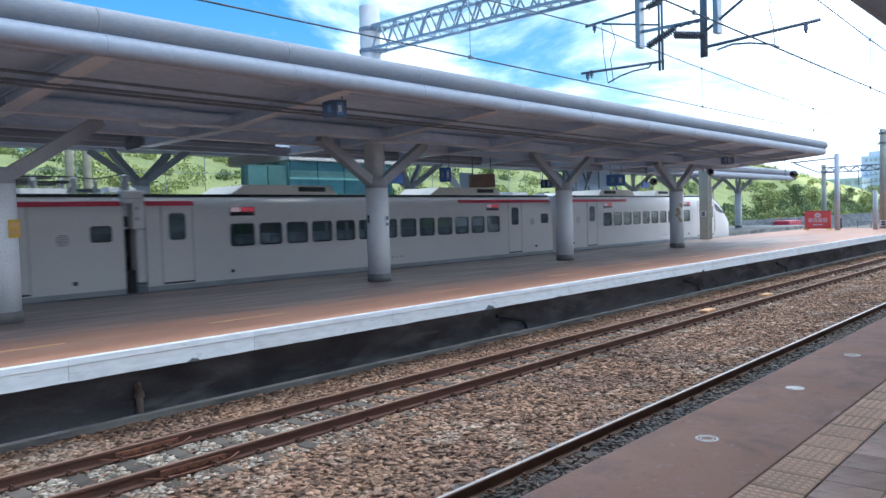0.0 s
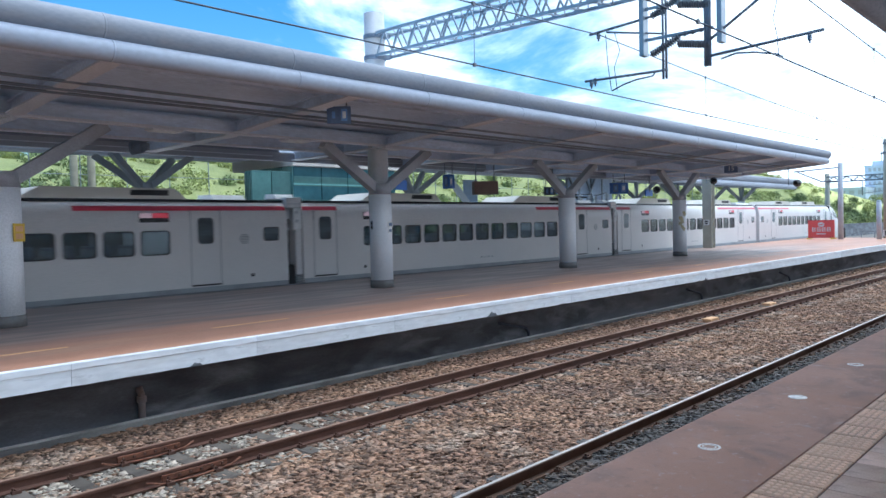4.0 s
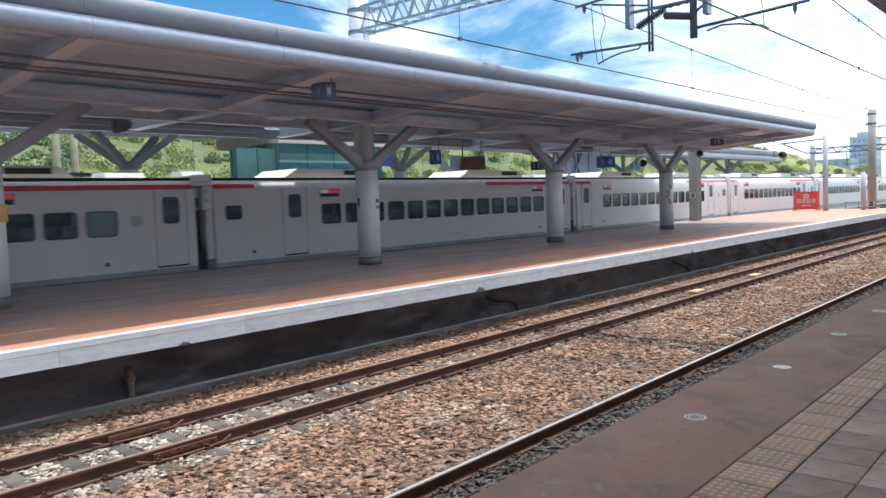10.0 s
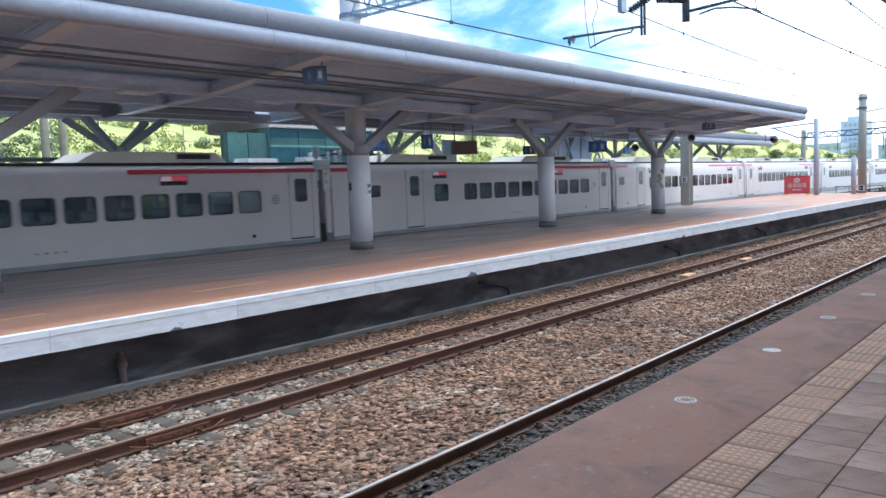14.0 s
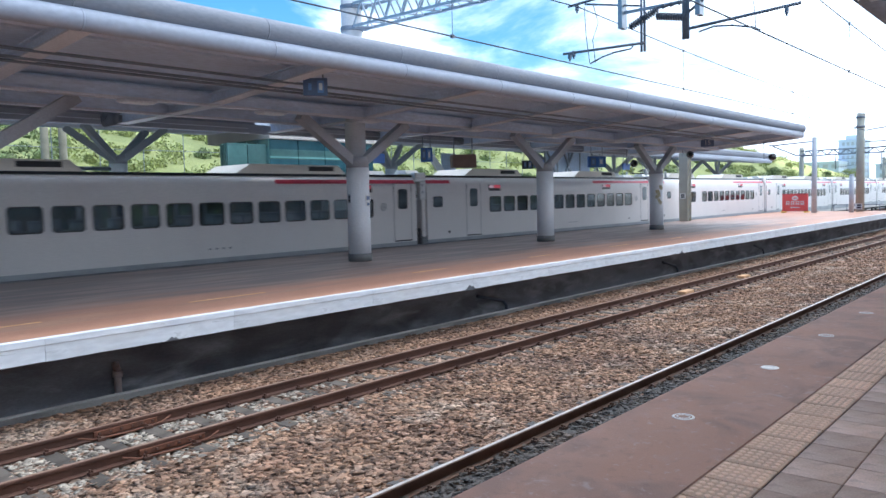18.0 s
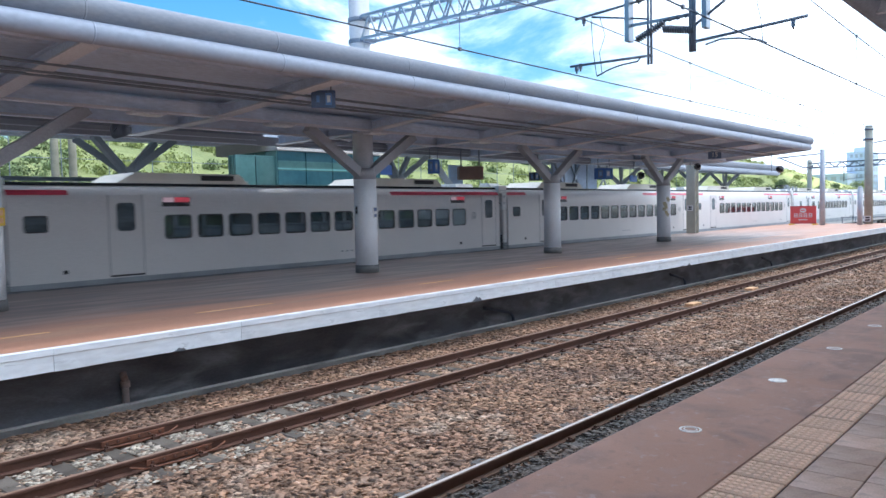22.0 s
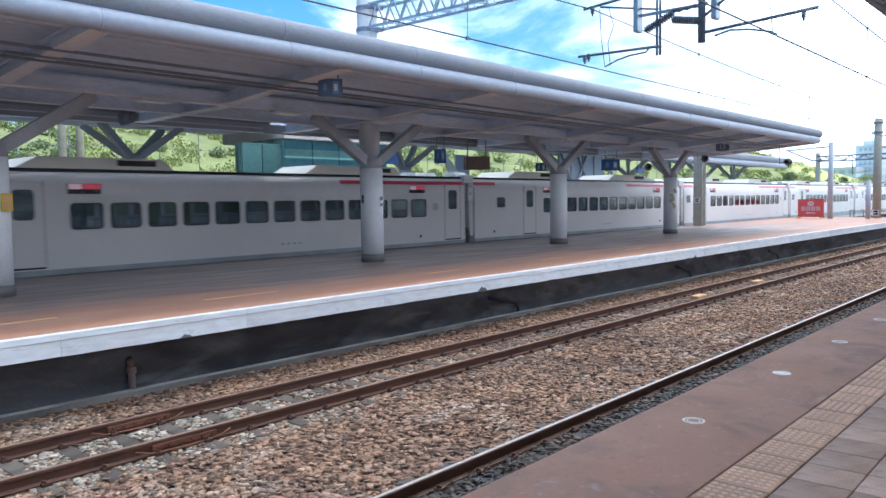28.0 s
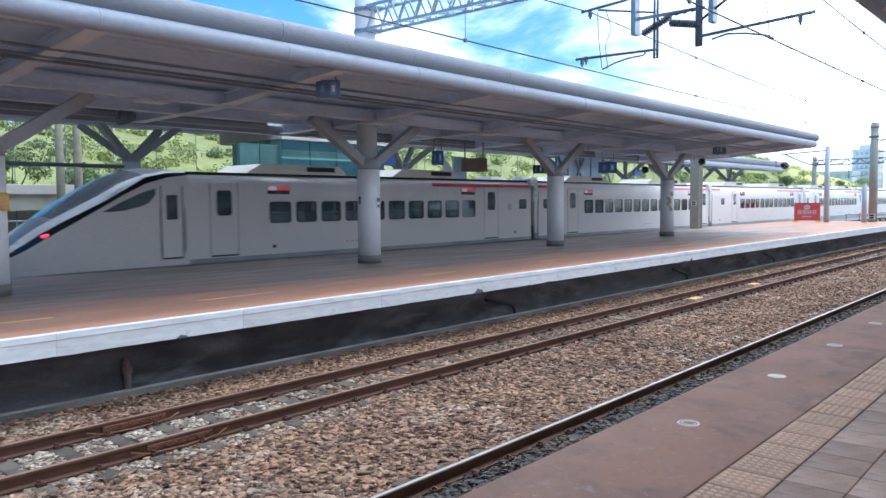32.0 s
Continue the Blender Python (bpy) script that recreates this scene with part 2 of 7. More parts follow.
MAT = {
    "car_window": tinted_window("tinted_train_window", (0.46, 0.51, 0.54)),
    "saloon_light": surface("saloon_light", (0.9, 0.9, 0.9), 0.5, bump=0, emit=((0.92, 0.97, 1.0), 4.0)),
    "seat_cloth": surface("blue_grey_seat_cloth", (0.20, 0.23, 0.29), 0.9, scale=6, fine=80, bump=0.1),
    "far_tile": island_paving(),
    "white_paint": surface("train_white_paint", (0.69, 0.665, 0.645), 0.40, spots=(0.64, 0.615, 0.595), amount=0.5, scale=0.9, fine=30, bump=0.02, coat=0.08, patch=[((0.64, 0.625, 0.61), 0.7, 0.5, 0.75, 0.5)]),
    "train_skirt": surface("train_grey_skirt", (0.34, 0.36, 0.38), 0.5, scale=1.2, fine=40, bump=0.03),
    "train_black": surface("train_black_gloss", (0.012, 0.014, 0.018), 0.22, scale=2, fine=30, bump=0.0, spec=0.35),
    "screen_glass": surface("grey_windscreen_glass", (0.055, 0.06, 0.068), 0.16, spots=(0.10, 0.105, 0.115), amount=0.8, scale=1.2, fine=8, bump=0.0, spec=0.35),
    "shroud": surface("dark_grey_shroud", (0.10, 0.105, 0.115), 0.35, spots=(0.14, 0.145, 0.155), scale=1.5, fine=20, bump=0.02),
    "train_silver": surface("train_silver_band", (0.44, 0.45, 0.47), 0.3, scale=2, fine=30, bump=0.0, coat=0.2),
    "train_red": surface("train_red_stripe", (0.55, 0.045, 0.08), 0.35, scale=3, fine=60, bump=0.02),
    # pale streaks in this glass colour imitate reflections and the interior behind
    "train_glass": surface("dark_glass_painted_streaks", (0.055, 0.073, 0.085), 0.12, spots=(0.13, 0.165, 0.185), amount=0.8, scale=1.3, fine=8, bump=0.0, per_object=0.35, stretch=(0.4, 1, 2.4)),
    "train_unit": surface("roof_unit_beige_grey", (0.62, 0.58, 0.51), 0.55, spots=(0.50, 0.47, 0.41), scale=1.5, fine=40, bump=0.05),
    "gangway": surface("gangway_dark_rubber", (0.03, 0.03, 0.032), 0.8, scale=4, fine=60, bump=0.1),
    "under": surface("underframe_dark_steel", (0.05, 0.048, 0.045), 0.7, metal=0.3, scale=3, fine=60, bump=0.1),
    "led_red": surface("display_red", (0.5, 0.06, 0.08), 0.4, bump=0, emit=((1.0, 0.10, 0.14), 0.16)),
    "led_pale": surface("display_pale_field", (0.6, 0.45, 0.47), 0.4, bump=0, emit=((1.0, 0.62, 0.66), 0.14)),
    "tail_red": surface("tail_light_red", (0.6, 0.02, 0.02), 0.3, bump=0, emit=((1.0, 0.03, 0.05), 2.2)),
    "dark_panel": surface("display_black_panel", (0.015, 0.015, 0.018), 0.25, bump=0.0),
    "grey_print": surface("grey_print", (0.30, 0.31, 0.32), 0.5, bump=0.0),
    "rust": surface("rusty_rail_steel", (0.14, 0.068, 0.045), 0.75, metal=0.2, spots=(0.08, 0.044, 0.033), scale=5, fine=70, bump=0.25, stretch=(0.4, 1, 1)),
    "rust_bright": surface("orange_rusted_steel", (0.23, 0.095, 0.052), 0.8, metal=0.15, spots=(0.13, 0.06, 0.04), amount=0.8, scale=9, fine=80, bump=0.3),
    "rail_head": surface("worn_rail_head", (0.36, 0.22, 0.155), 0.5, metal=0.5, spots=(0.42, 0.30, 0.23), scale=3, fine=60, bump=0.08, stretch=(0.2, 1, 1)),
    "rail_shine": surface("polished_rail_head", (0.72, 0.66, 0.60), 0.40, metal=0.6, scale=3, fine=60, bump=0.03, stretch=(0.2, 1, 1), spec=0.6),
    "rail_dark": surface("dark_rail_web", (0.16, 0.092, 0.062), 0.7, metal=0.2, spots=(0.11, 0.06, 0.042), scale=4, fine=70, bump=0.2),
    "sleeper": surface("grey_concrete_sleeper", (0.13, 0.108, 0.088), 0.9, spots=(0.075, 0.062, 0.05), amount=0.8, scale=5, fine=60, bump=0.3, per_object=0.25),
    "dark_sleeper": surface("oily_dark_sleeper", (0.13, 0.115, 0.105), 0.9, spots=(0.08, 0.07, 0.065), scale=5, fine=60, bump=0.3),
    "ballast": surface("ballast_bed", (0.25, 0.15, 0.102), 0.95, spots=(0.18, 0.108, 0.076), scale=3, fine=22, bump=1.0, dist=0.04, patch=[((0.31, 0.21, 0.15), 16.0, 0.50, 0.62, 0.6)]),
    "stone": surface("ballast_stone", (0.335, 0.200, 0.122), 0.9, spots=(0.215, 0.122, 0.083), amount=0.7, scale=0.8, fine=60, bump=0.3, per_island=0.68, patch=[((0.48, 0.38, 0.29), 1.3, 0.54, 0.68, 0.6), ((0.19, 0.125, 0.095), 0.45, 0.52, 0.66, 0.5), ((0.62, 0.55, 0.45), 7.0, 0.66, 0.72, 0.7)]),
    "pale_stone": surface("pale_ballast_stone", (0.43, 0.37, 0.295), 0.9, spots=(0.30, 0.245, 0.19), amount=0.7, scale=0.9, fine=60, bump=0.3, per_island=0.55),
    "dark_stone": surface("soiled_ballast_stone", (0.065, 0.055, 0.046), 0.55, spots=(0.18, 0.115, 0.075), scale=1.2, fine=60, bump=0.3, per_island=0.7),
    "coping": surface("white_painted_coping", (0.90, 0.92, 0.94), 0.75, spots=(0.80, 0.81, 0.82), amount=0.6, scale=2.2, fine=7, bump=0.12, per_object=0.05, stretch=(0.35, 1, 1.4), patch=[((0.66, 0.67, 0.68), 2.2, 0.54, 0.70, 0.35), ((0.45, 0.46, 0.47), 8.0, 0.64, 0.70, 0.4), ((0.74, 0.69, 0.63), 1.1, 0.56, 0.70, 0.35)]),
    # darker copy of the white coping, offsetting the sun on its top faces
    "coping_top": surface("dimmed_coping_top", (0.66, 0.65, 0.63), 0.85, spots=(0.50, 0.48, 0.46), amount=0.8, scale=2.0, fine=60, bump=0.25, stretch=(0.5, 1, 1)),
    "edge_wall": surface("dark_mottled_concrete", (0.19, 0.20, 0.22), 0.9, spots=(0.10, 0.105, 0.115), amount=0.9, scale=1.1, fine=35, bump=0.35, stretch=(0.5, 1, 1.6), patch=[((0.30, 0.31, 0.32), 1.9, 0.50, 0.68, 0.8), ((0.06, 0.062, 0.068), 0.8, 0.52, 0.68, 0.7)]),
    "kerb_cap": surface("pale_kerb_top", (0.56, 0.55, 0.52), 0.9, spots=(0.40, 0.385, 0.36), amount=0.7, scale=2.0, fine=50, bump=0.3, stretch=(0.5, 1, 1), patch=[((0.27, 0.26, 0.24), 1.6, 0.54, 0.66, 0.7)]),
    "kerb": surface("stained_concrete_kerb", (0.30, 0.29, 0.265), 0.9, spots=(0.19, 0.185, 0.17), amount=0.8, scale=2.5, fine=50, bump=0.3, stretch=(0.4, 1, 1), patch=[((0.13, 0.125, 0.12), 1.3, 0.46, 0.60, 0.85)]),
    "yellow_line": surface("worn_yellow_line", (0.74, 0.45, 0.23), 0.7, spots=(0.60, 0.34, 0.18), amount=0.8, scale=3, fine=50, bump=0.1),
    "near_floor": surface("dark_red_platform_concrete", (0.49, 0.288, 0.208), 0.85, spots=(0.39, 0.245, 0.188), amount=0.9, scale=1.3, fine=130, bump=0.25, spec=0.2,
                          patch=[((0.47, 0.262, 0.18), 0.8, 0.46, 0.64, 0.8), ((0.29, 0.195, 0.16), 1.9, 0.50, 0.64, 0.6), ((0.46, 0.29, 0.225), 5.0, 0.56, 0.66, 0.5), ((0.52, 0.39, 0.33), 19.0, 0.62, 0.69, 0.55), ((0.24, 0.165, 0.135), 11.0, 0.58, 0.68, 0.25), ((0.56, 0.46, 0.40), 2.6, 0.66, 0.72, 0.4)]),
    "tactile": surface("tan_tactile_tile", (0.72, 0.46, 0.30), 0.8, spots=(0.58, 0.37, 0.25), amount=0.7, scale=3, fine=60, bump=0.15, per_object=0.14, spec=0.2, patch=[((0.56, 0.38, 0.29), 1.6, 0.54, 0.72, 0.5), ((0.46, 0.33, 0.26), 9.0, 0.56, 0.68, 0.5)]),
    "paver": surface("red_brown_paver", (0.58, 0.385, 0.275), 0.75, spots=(0.45, 0.30, 0.22), amount=0.7, scale=3, fine=70, bump=0.12, per_object=0.2, spec=0.2, patch=[((0.76, 0.56, 0.44), 2.0, 0.50, 0.64, 0.6), ((0.37, 0.255, 0.20), 5.0, 0.54, 0.66, 0.55)]),
    "stud": surface("worn_pale_stud", (0.93, 0.64, 0.44), 0.8, spots=(0.80, 0.53, 0.36), amount=0.7, scale=5, fine=60, bump=0.1, per_object=0.10, spec=0.2),
    "joint": surface("dark_joint", (0.035, 0.028, 0.026), 0.9, bump=0.1),
    "plate": surface("pale_metal_plate", (0.88, 0.80, 0.72), 0.42, metal=0.35, spots=(0.62, 0.55, 0.49), amount=0.6, scale=14, fine=60, bump=0.05, spec=0.5),
    "pipe": surface("pale_blue_grey_canopy_metal", (0.35, 0.38, 0.45), 0.58, spots=(0.30, 0.325, 0.38), amount=0.5, scale=0.8, fine=20, bump=0.02, stretch=(0.5, 1, 1), patch=[((0.31, 0.32, 0.35), 1.2, 0.52, 0.68, 0.55)]),
    "roll": surface("weathered_grey_roof_edge", (0.235, 0.25, 0.29), 0.6, spots=(0.20, 0.21, 0.24), amount=0.6, scale=0.8, fine=25, bump=0.03, stretch=(0.4, 1, 1), patch=[((0.28, 0.265, 0.255), 1.5, 0.50, 0.68, 0.5)]),
    "arm": surface("dark_grey_painted_arm", (0.38, 0.385, 0.41), 0.5, spots=(0.30, 0.305, 0.32), scale=1.2, fine=30, bump=0.04),
    # soffit colour lifted and blued, standing in for glare haze
    "soffit": surface("grey_canopy_soffit", (0.66, 0.73, 0.86), 0.6, spots=(0.55, 0.61, 0.72), amount=0.7, scale=0.9, fine=20, bump=0.05, per_object=0.05),
    "steel": surface("grey_painted_beam", (0.70, 0.70, 0.74), 0.5, spots=(0.58, 0.58, 0.61), scale=1.2, fine=30, bump=0.04),
    "column": surface("white_painted_column", (0.80, 0.81, 0.83), 0.5, spots=(0.68, 0.69, 0.71), amount=0.5, scale=1.4, fine=40, bump=0.05),
    "column_base": surface("grey_column_plinth", (0.17, 0.165, 0.16), 0.7, scale=3, fine=40, bump=0.1),
    "concrete": surface("olive_grey_concrete_post", (0.40, 0.385, 0.315), 0.85, spots=(0.31, 0.295, 0.245), amount=0.6, scale=1.6, fine=40, bump=0.2),
    "olive_dark": surface("dark_olive_steel", (0.20, 0.185, 0.13), 0.8, scale=3, fine=40, bump=0.1),
    "galv": surface("galvanised_steel", (0.36, 0.40, 0.44), 0.45, metal=0.7, spots=(0.28, 0.31, 0.34), scale=3, fine=50, bump=0.05),
    "tape": surface("weathered_yellow_tape", (0.42, 0.36, 0.20), 0.7, spots=(0.50, 0.48, 0.40), amount=0.8, scale=9, fine=60, bump=0.1),
    # deck colour paler and bluer than the dark sheet, to stand in for haze
    "deck_dark": surface("blue_grey_deck", (0.70, 0.79, 0.92), 0.6, spots=(0.58, 0.66, 0.78), amount=0.8, scale=0.9, fine=20, bump=0.05, stretch=(0.3, 1, 1), patch=[((0.44, 0.49, 0.58), 0.8, 0.52, 0.68, 0.5)]),
    # steel, wire and insulator colours lightened bluish to stand in for lens haze
    "dark_steel": surface("dark_grey_steel", (0.20, 0.225, 0.265), 0.55, metal=0.2, scale=3, fine=50, bump=0.05),
    "wire": surface("dark_catenary_wire", (0.09, 0.105, 0.135), 0.6, metal=0.3, bump=0.0),
    "insulator_pale": surface("pale_grey_insulator", (0.50, 0.52, 0.54), 0.35, bump=0.0),
    "insulator": surface("grey_ceramic_insulator", (0.15, 0.155, 0.175), 0.3, bump=0.0),
    "sign_red": surface("red_sign_panel", (0.80, 0.115, 0.105), 0.45, spots=(0.72, 0.10, 0.09), scale=2, fine=30, bump=0.02),
    "sign_white": surface("white_sign_print", (0.80, 0.80, 0.78), 0.5, bump=0.02),
    "sign_blue": surface("blue_sign_panel", (0.04, 0.13, 0.44), 0.4, spots=(0.06, 0.16, 0.50), scale=4, fine=30, bump=0.02),
    "sign_slate": surface("slate_blue_sign_field", (0.10, 0.15, 0.26), 0.4, spots=(0.16, 0.21, 0.32), scale=5, fine=30, bump=0.02),
    "sign_navy": surface("dark_navy_sign_panel", (0.02, 0.03, 0.06), 0.35, bump=0.02),
    "sign_yellow": surface("yellow_notice", (0.72, 0.48, 0.05), 0.5, bump=0.05),
    "rust_box": surface("brown_steel_box", (0.22, 0.14, 0.11), 0.6, spots=(0.16, 0.10, 0.08), scale=4, fine=40, bump=0.1),
    "lamp": surface("ceiling_lamp_white", (0.88, 0.89, 0.90), 0.4, bump=0.0),
    "teal_band": surface("pale_teal_spandrel", (0.22, 0.48, 0.45), 0.4, scale=1.0, fine=10, bump=0.0),
    "blue_glass": surface("dark_blue_green_glass", (0.03, 0.09, 0.11), 0.12, spots=(0.06, 0.15, 0.17), amount=0.7, scale=0.8, fine=6, bump=0.0, per_object=0.3),
    "sky_field": surface("pale_blue_sign_field", (0.16, 0.30, 0.58), 0.4, spots=(0.24, 0.38, 0.62), scale=6, fine=30, bump=0.02),
    "cover_grey": surface("pale_grey_cover", (0.52, 0.53, 0.55), 0.5, spots=(0.38, 0.39, 0.40), scale=2.5, fine=40, bump=0.05),
    "teal": surface("teal_tinted_glazing", (0.085, 0.175, 0.165), 0.16, spots=(0.12, 0.22, 0.205), amount=0.8, scale=0.9, fine=6, bump=0.0, per_object=0.2),
    "beige_wall": surface("pale_rendered_wall", (0.48, 0.44, 0.40), 0.8, spots=(0.38, 0.35, 0.32), scale=0.7, fine=20, bump=0.1),
    # distance haze is mixed into the facade and far window colours
    "grey_building": surface("haze_blue_facade", (0.50, 0.58, 0.70), 0.8, spots=(0.44, 0.51, 0.62), scale=0.2, fine=4, bump=0.1),
    "far_window": surface("hazy_far_window", (0.40, 0.44, 0.50), 0.4, bump=0.0),
    "grass": surface("grassy_ground", (0.28, 0.30, 0.105), 0.95, spots=(0.19, 0.22, 0.08), amount=0.9, scale=0.12, fine=2.5, bump=0.8, dist=0.3),
    "earth": surface("grey_gravel_ground", (0.20, 0.19, 0.17), 0.95, spots=(0.13, 0.12, 0.10), scale=0.6, fine=16, bump=0.6, dist=0.04),
    "leaf_a": surface("light_green_leaves", (0.32, 0.35, 0.115), 0.75, spots=(0.23, 0.27, 0.085), scale=0.5, fine=8, bump=0.0, per_island=0.4),
    "leaf_b": surface("dark_green_leaves", (0.16, 0.205, 0.075), 0.75, spots=(0.11, 0.15, 0.055), scale=0.5, fine=8, bump=0.0, per_island=0.4),
    "bark": surface("grey_bark", (0.10, 0.085, 0.07), 0.9, scale=4, fine=40, bump=0.4),
    "hose": surface("weathered_pipe", (0.36, 0.30, 0.28), 0.7, spots=(0.20, 0.13, 0.10), amount=0.8, scale=6, fine=60, bump=0.1),
}


# ---------------------------------------------------------------- mesh helpers
def box(bm, x0, x1, y0, y1, z0, z1, bevel=0.0):
    vs = [bm.verts.new((x, y, z)) for x in (x0, x1) for y in (y0, y1) for z in (z0, z1)]
    fs = [bm.faces.new([vs[i] for i in f]) for f in ((0, 1, 3, 2), (4, 6, 7, 5), (0, 4, 5, 1), (2, 3, 7, 6), (0, 2, 6, 4), (1, 5, 7, 3))]
    if bevel:
        es = list({e for f in fs for e in f.edges})
        bmesh.ops.bevel(bm, geom=es, offset=bevel, segments=1, affect="EDGES", profile=0.5)
    return vs


def tube(bm, p0, p1, r0, r1=None, n=12, caps=True):
    """A round bar, straight from p0 to p1."""
    p0, p1 = Vector(p0), Vector(p1)
    r1 = r0 if r1 is None else r1
    q = (p1 - p0).to_track_quat("Z", "Y")
    rings = []
    for p, r in ((p0, r0), (p1, r1)):
        rings.append([bm.verts.new(p + q @ Vector((r * math.cos(2 * math.pi * i / n), r * math.sin(2 * math.pi * i / n), 0))) for i in range(n)])
    for i in range(n):
        f = bm.faces.new((rings[0][i], rings[0][(i + 1) % n], rings[1][(i + 1) % n], rings[1][i]))
        f.smooth = n > 6
    if caps:
        bm.faces.new(rings[0][::-1])
        bm.faces.new(rings[1])


def bent(bm, pts, r, n=8):
    """A round bar along a line of points, in one piece."""
    pts = [Vector(p) for p in pts]
    q = (pts[1] - pts[0]).to_track_quat("Z", "Y")
    rings = []
    for i, p in enumerate(pts):
        d = (pts[min(i + 1, len(pts) - 1)] - pts[max(i - 1, 0)]).normalized()
        q = (q @ Vector((0, 0, 1))).rotation_difference(d) @ q
        rings.append([bm.verts.new(p + q @ Vector((r * math.cos(2 * math.pi * k / n), r * math.sin(2 * math.pi * k / n), 0))) for k in range(n)])
    for a, b in zip(rings, rings[1:]):
        for k in range(n):
            bm.faces.new((a[k], a[(k + 1) % n], b[(k + 1) % n], b[k])).smooth = True
    bm.faces.new(rings[0][::-1])
    bm.faces.new(rings[-1])


def bar(bm, p0, p1, w, h):
    """A rectangular bar from p0 to p1, w wide sideways and h high."""
    p0, p1 = Vector(p0), Vector(p1)
    d = (p1 - p0).normalized()
    up = Vector((0, 0, 1)) if abs(d.z) < 0.95 else Vector((1, 0, 0))
    s = d.cross(up).normalized()
    u = s.cross(d)
    a = [[bm.verts.new(p + s * (i * w / 2) + u * (j * h / 2)) for i, j in ((-1, -1), (1, -1), (1, 1), (-1, 1))] for p in (p0, p1)]
    for i in range(4):
        bm.faces.new((a[0][i], a[0][(i + 1) % 4], a[1][(i + 1) % 4], a[1][i]))
    bm.faces.new(a[0][::-1])
    bm.faces.new(a[1])


def extrude_x(bm, prof, x0, x1, smooth=False, close=True):
    """A profile of (y, z) pairs drawn out along X."""
    a = [bm.verts.new((x0, y, z)) for y, z in prof]
    b = [bm.verts.new((x1, y, z)) for y, z in prof]
    n = len(prof)
    for i in range(n if close else n - 1):
        f = bm.faces.new((a[i], b[i], b[(i + 1) % n], a[(i + 1) % n]))
        f.smooth = smooth
    if close:
        bm.faces.new(a)
        bm.faces.new(b[::-1])


def plate(bm, u0, u1, v0, v1, depth, r=0.0, seg=3, flip=False):
    """A slab in the XZ plane with rounded corners; its face looks to -Y, from y=0 to y=depth."""
    pts = []
    for cu, cv, a0 in ((u1 - r, v1 - r, 0), (u0 + r, v1 - r, 90), (u0 + r, v0 + r, 180), (u1 - r, v0 + r, 270)):
        for i in range(seg + 1 if r else 1):
            a = radians(a0 + 90 * i / seg) if r else 0
            pts.append((cu + r * math.cos(a), cv + r * math.sin(a)))
    f0 = [bm.verts.new((u, 0, v)) for u, v in pts]
    f1 = [bm.verts.new((u, depth, v)) for u, v in pts]
    bm.faces.new(f0)
    bm.faces.new(f1[::-1])
    n = len(pts)
    for i in range(n):
        bm.faces.new((f0[i], f1[i], f1[(i + 1) % n], f0[(i + 1) % n]))


def mesh_of(name, bm, mat, smooth_angle=None):
    bmesh.ops.recalc_face_normals(bm, faces=bm.faces)
    me = bpy.data.meshes.new(name)
    bm.to_mesh(me)
    bm.free()
    me.materials.append(MAT[mat])
    return me


def part(name, bm, material, parent=None, label="", at=None):
    """Links a bmesh as one mesh object, under a thing or a part."""
    ob = new(name, mesh_of(name, bm, material) if isinstance(bm, bmesh.types.BMesh) else bm)
    if parent is not None:
        ob.parent = parent
    if at is not None:
        ob.matrix_basis = at
    if label:
        ob["label"] = label
    return ob


def thing(name, label, category, at=None, group="", kind=""):
    ob = new(name)
    ob.empty_display_size = 0.2
    if at is not None:
        ob.matrix_basis = at
    return tagged(ob, label, category, group, kind)


def solid(name, bm, material, label, category="", group="", kind="", at=None):
    """A thing that is one mesh."""
    return tagged(part(name, bm, material, None, "", at), label, category, group, kind)


def B():
    return bmesh.new()


def raw_mesh(name, verts, faces_flat, sides, mat):
    """A mesh from numpy arrays, all of whose faces have the same number of sides."""
    me = bpy.data.meshes.new(name)
    nf = len(faces_flat) // sides
    me.vertices.add(len(verts))
    me.vertices.foreach_set("co", np.ascontiguousarray(verts, dtype=np.float32).ravel())
    me.loops.add(len(faces_flat))
    me.loops.foreach_set("vertex_index", np.ascontiguousarray(faces_flat, dtype=np.int32))
    me.polygons.add(nf)
    me.polygons.foreach_set("loop_start", np.arange(0, nf * sides, sides, dtype=np.int32))
    me.update(calc_edges=True)
    me.materials.append(MAT[mat])
    return me


P = 1.03            # platform tops above the rails
TRAIN_Y = 20.93     # middle of the track that the train runs on
NEAR_Y, FAR_Y = 4.452, 8.80
COL_X0, COL_STEP, COL_Y = 14.75, 9.58, 15.75


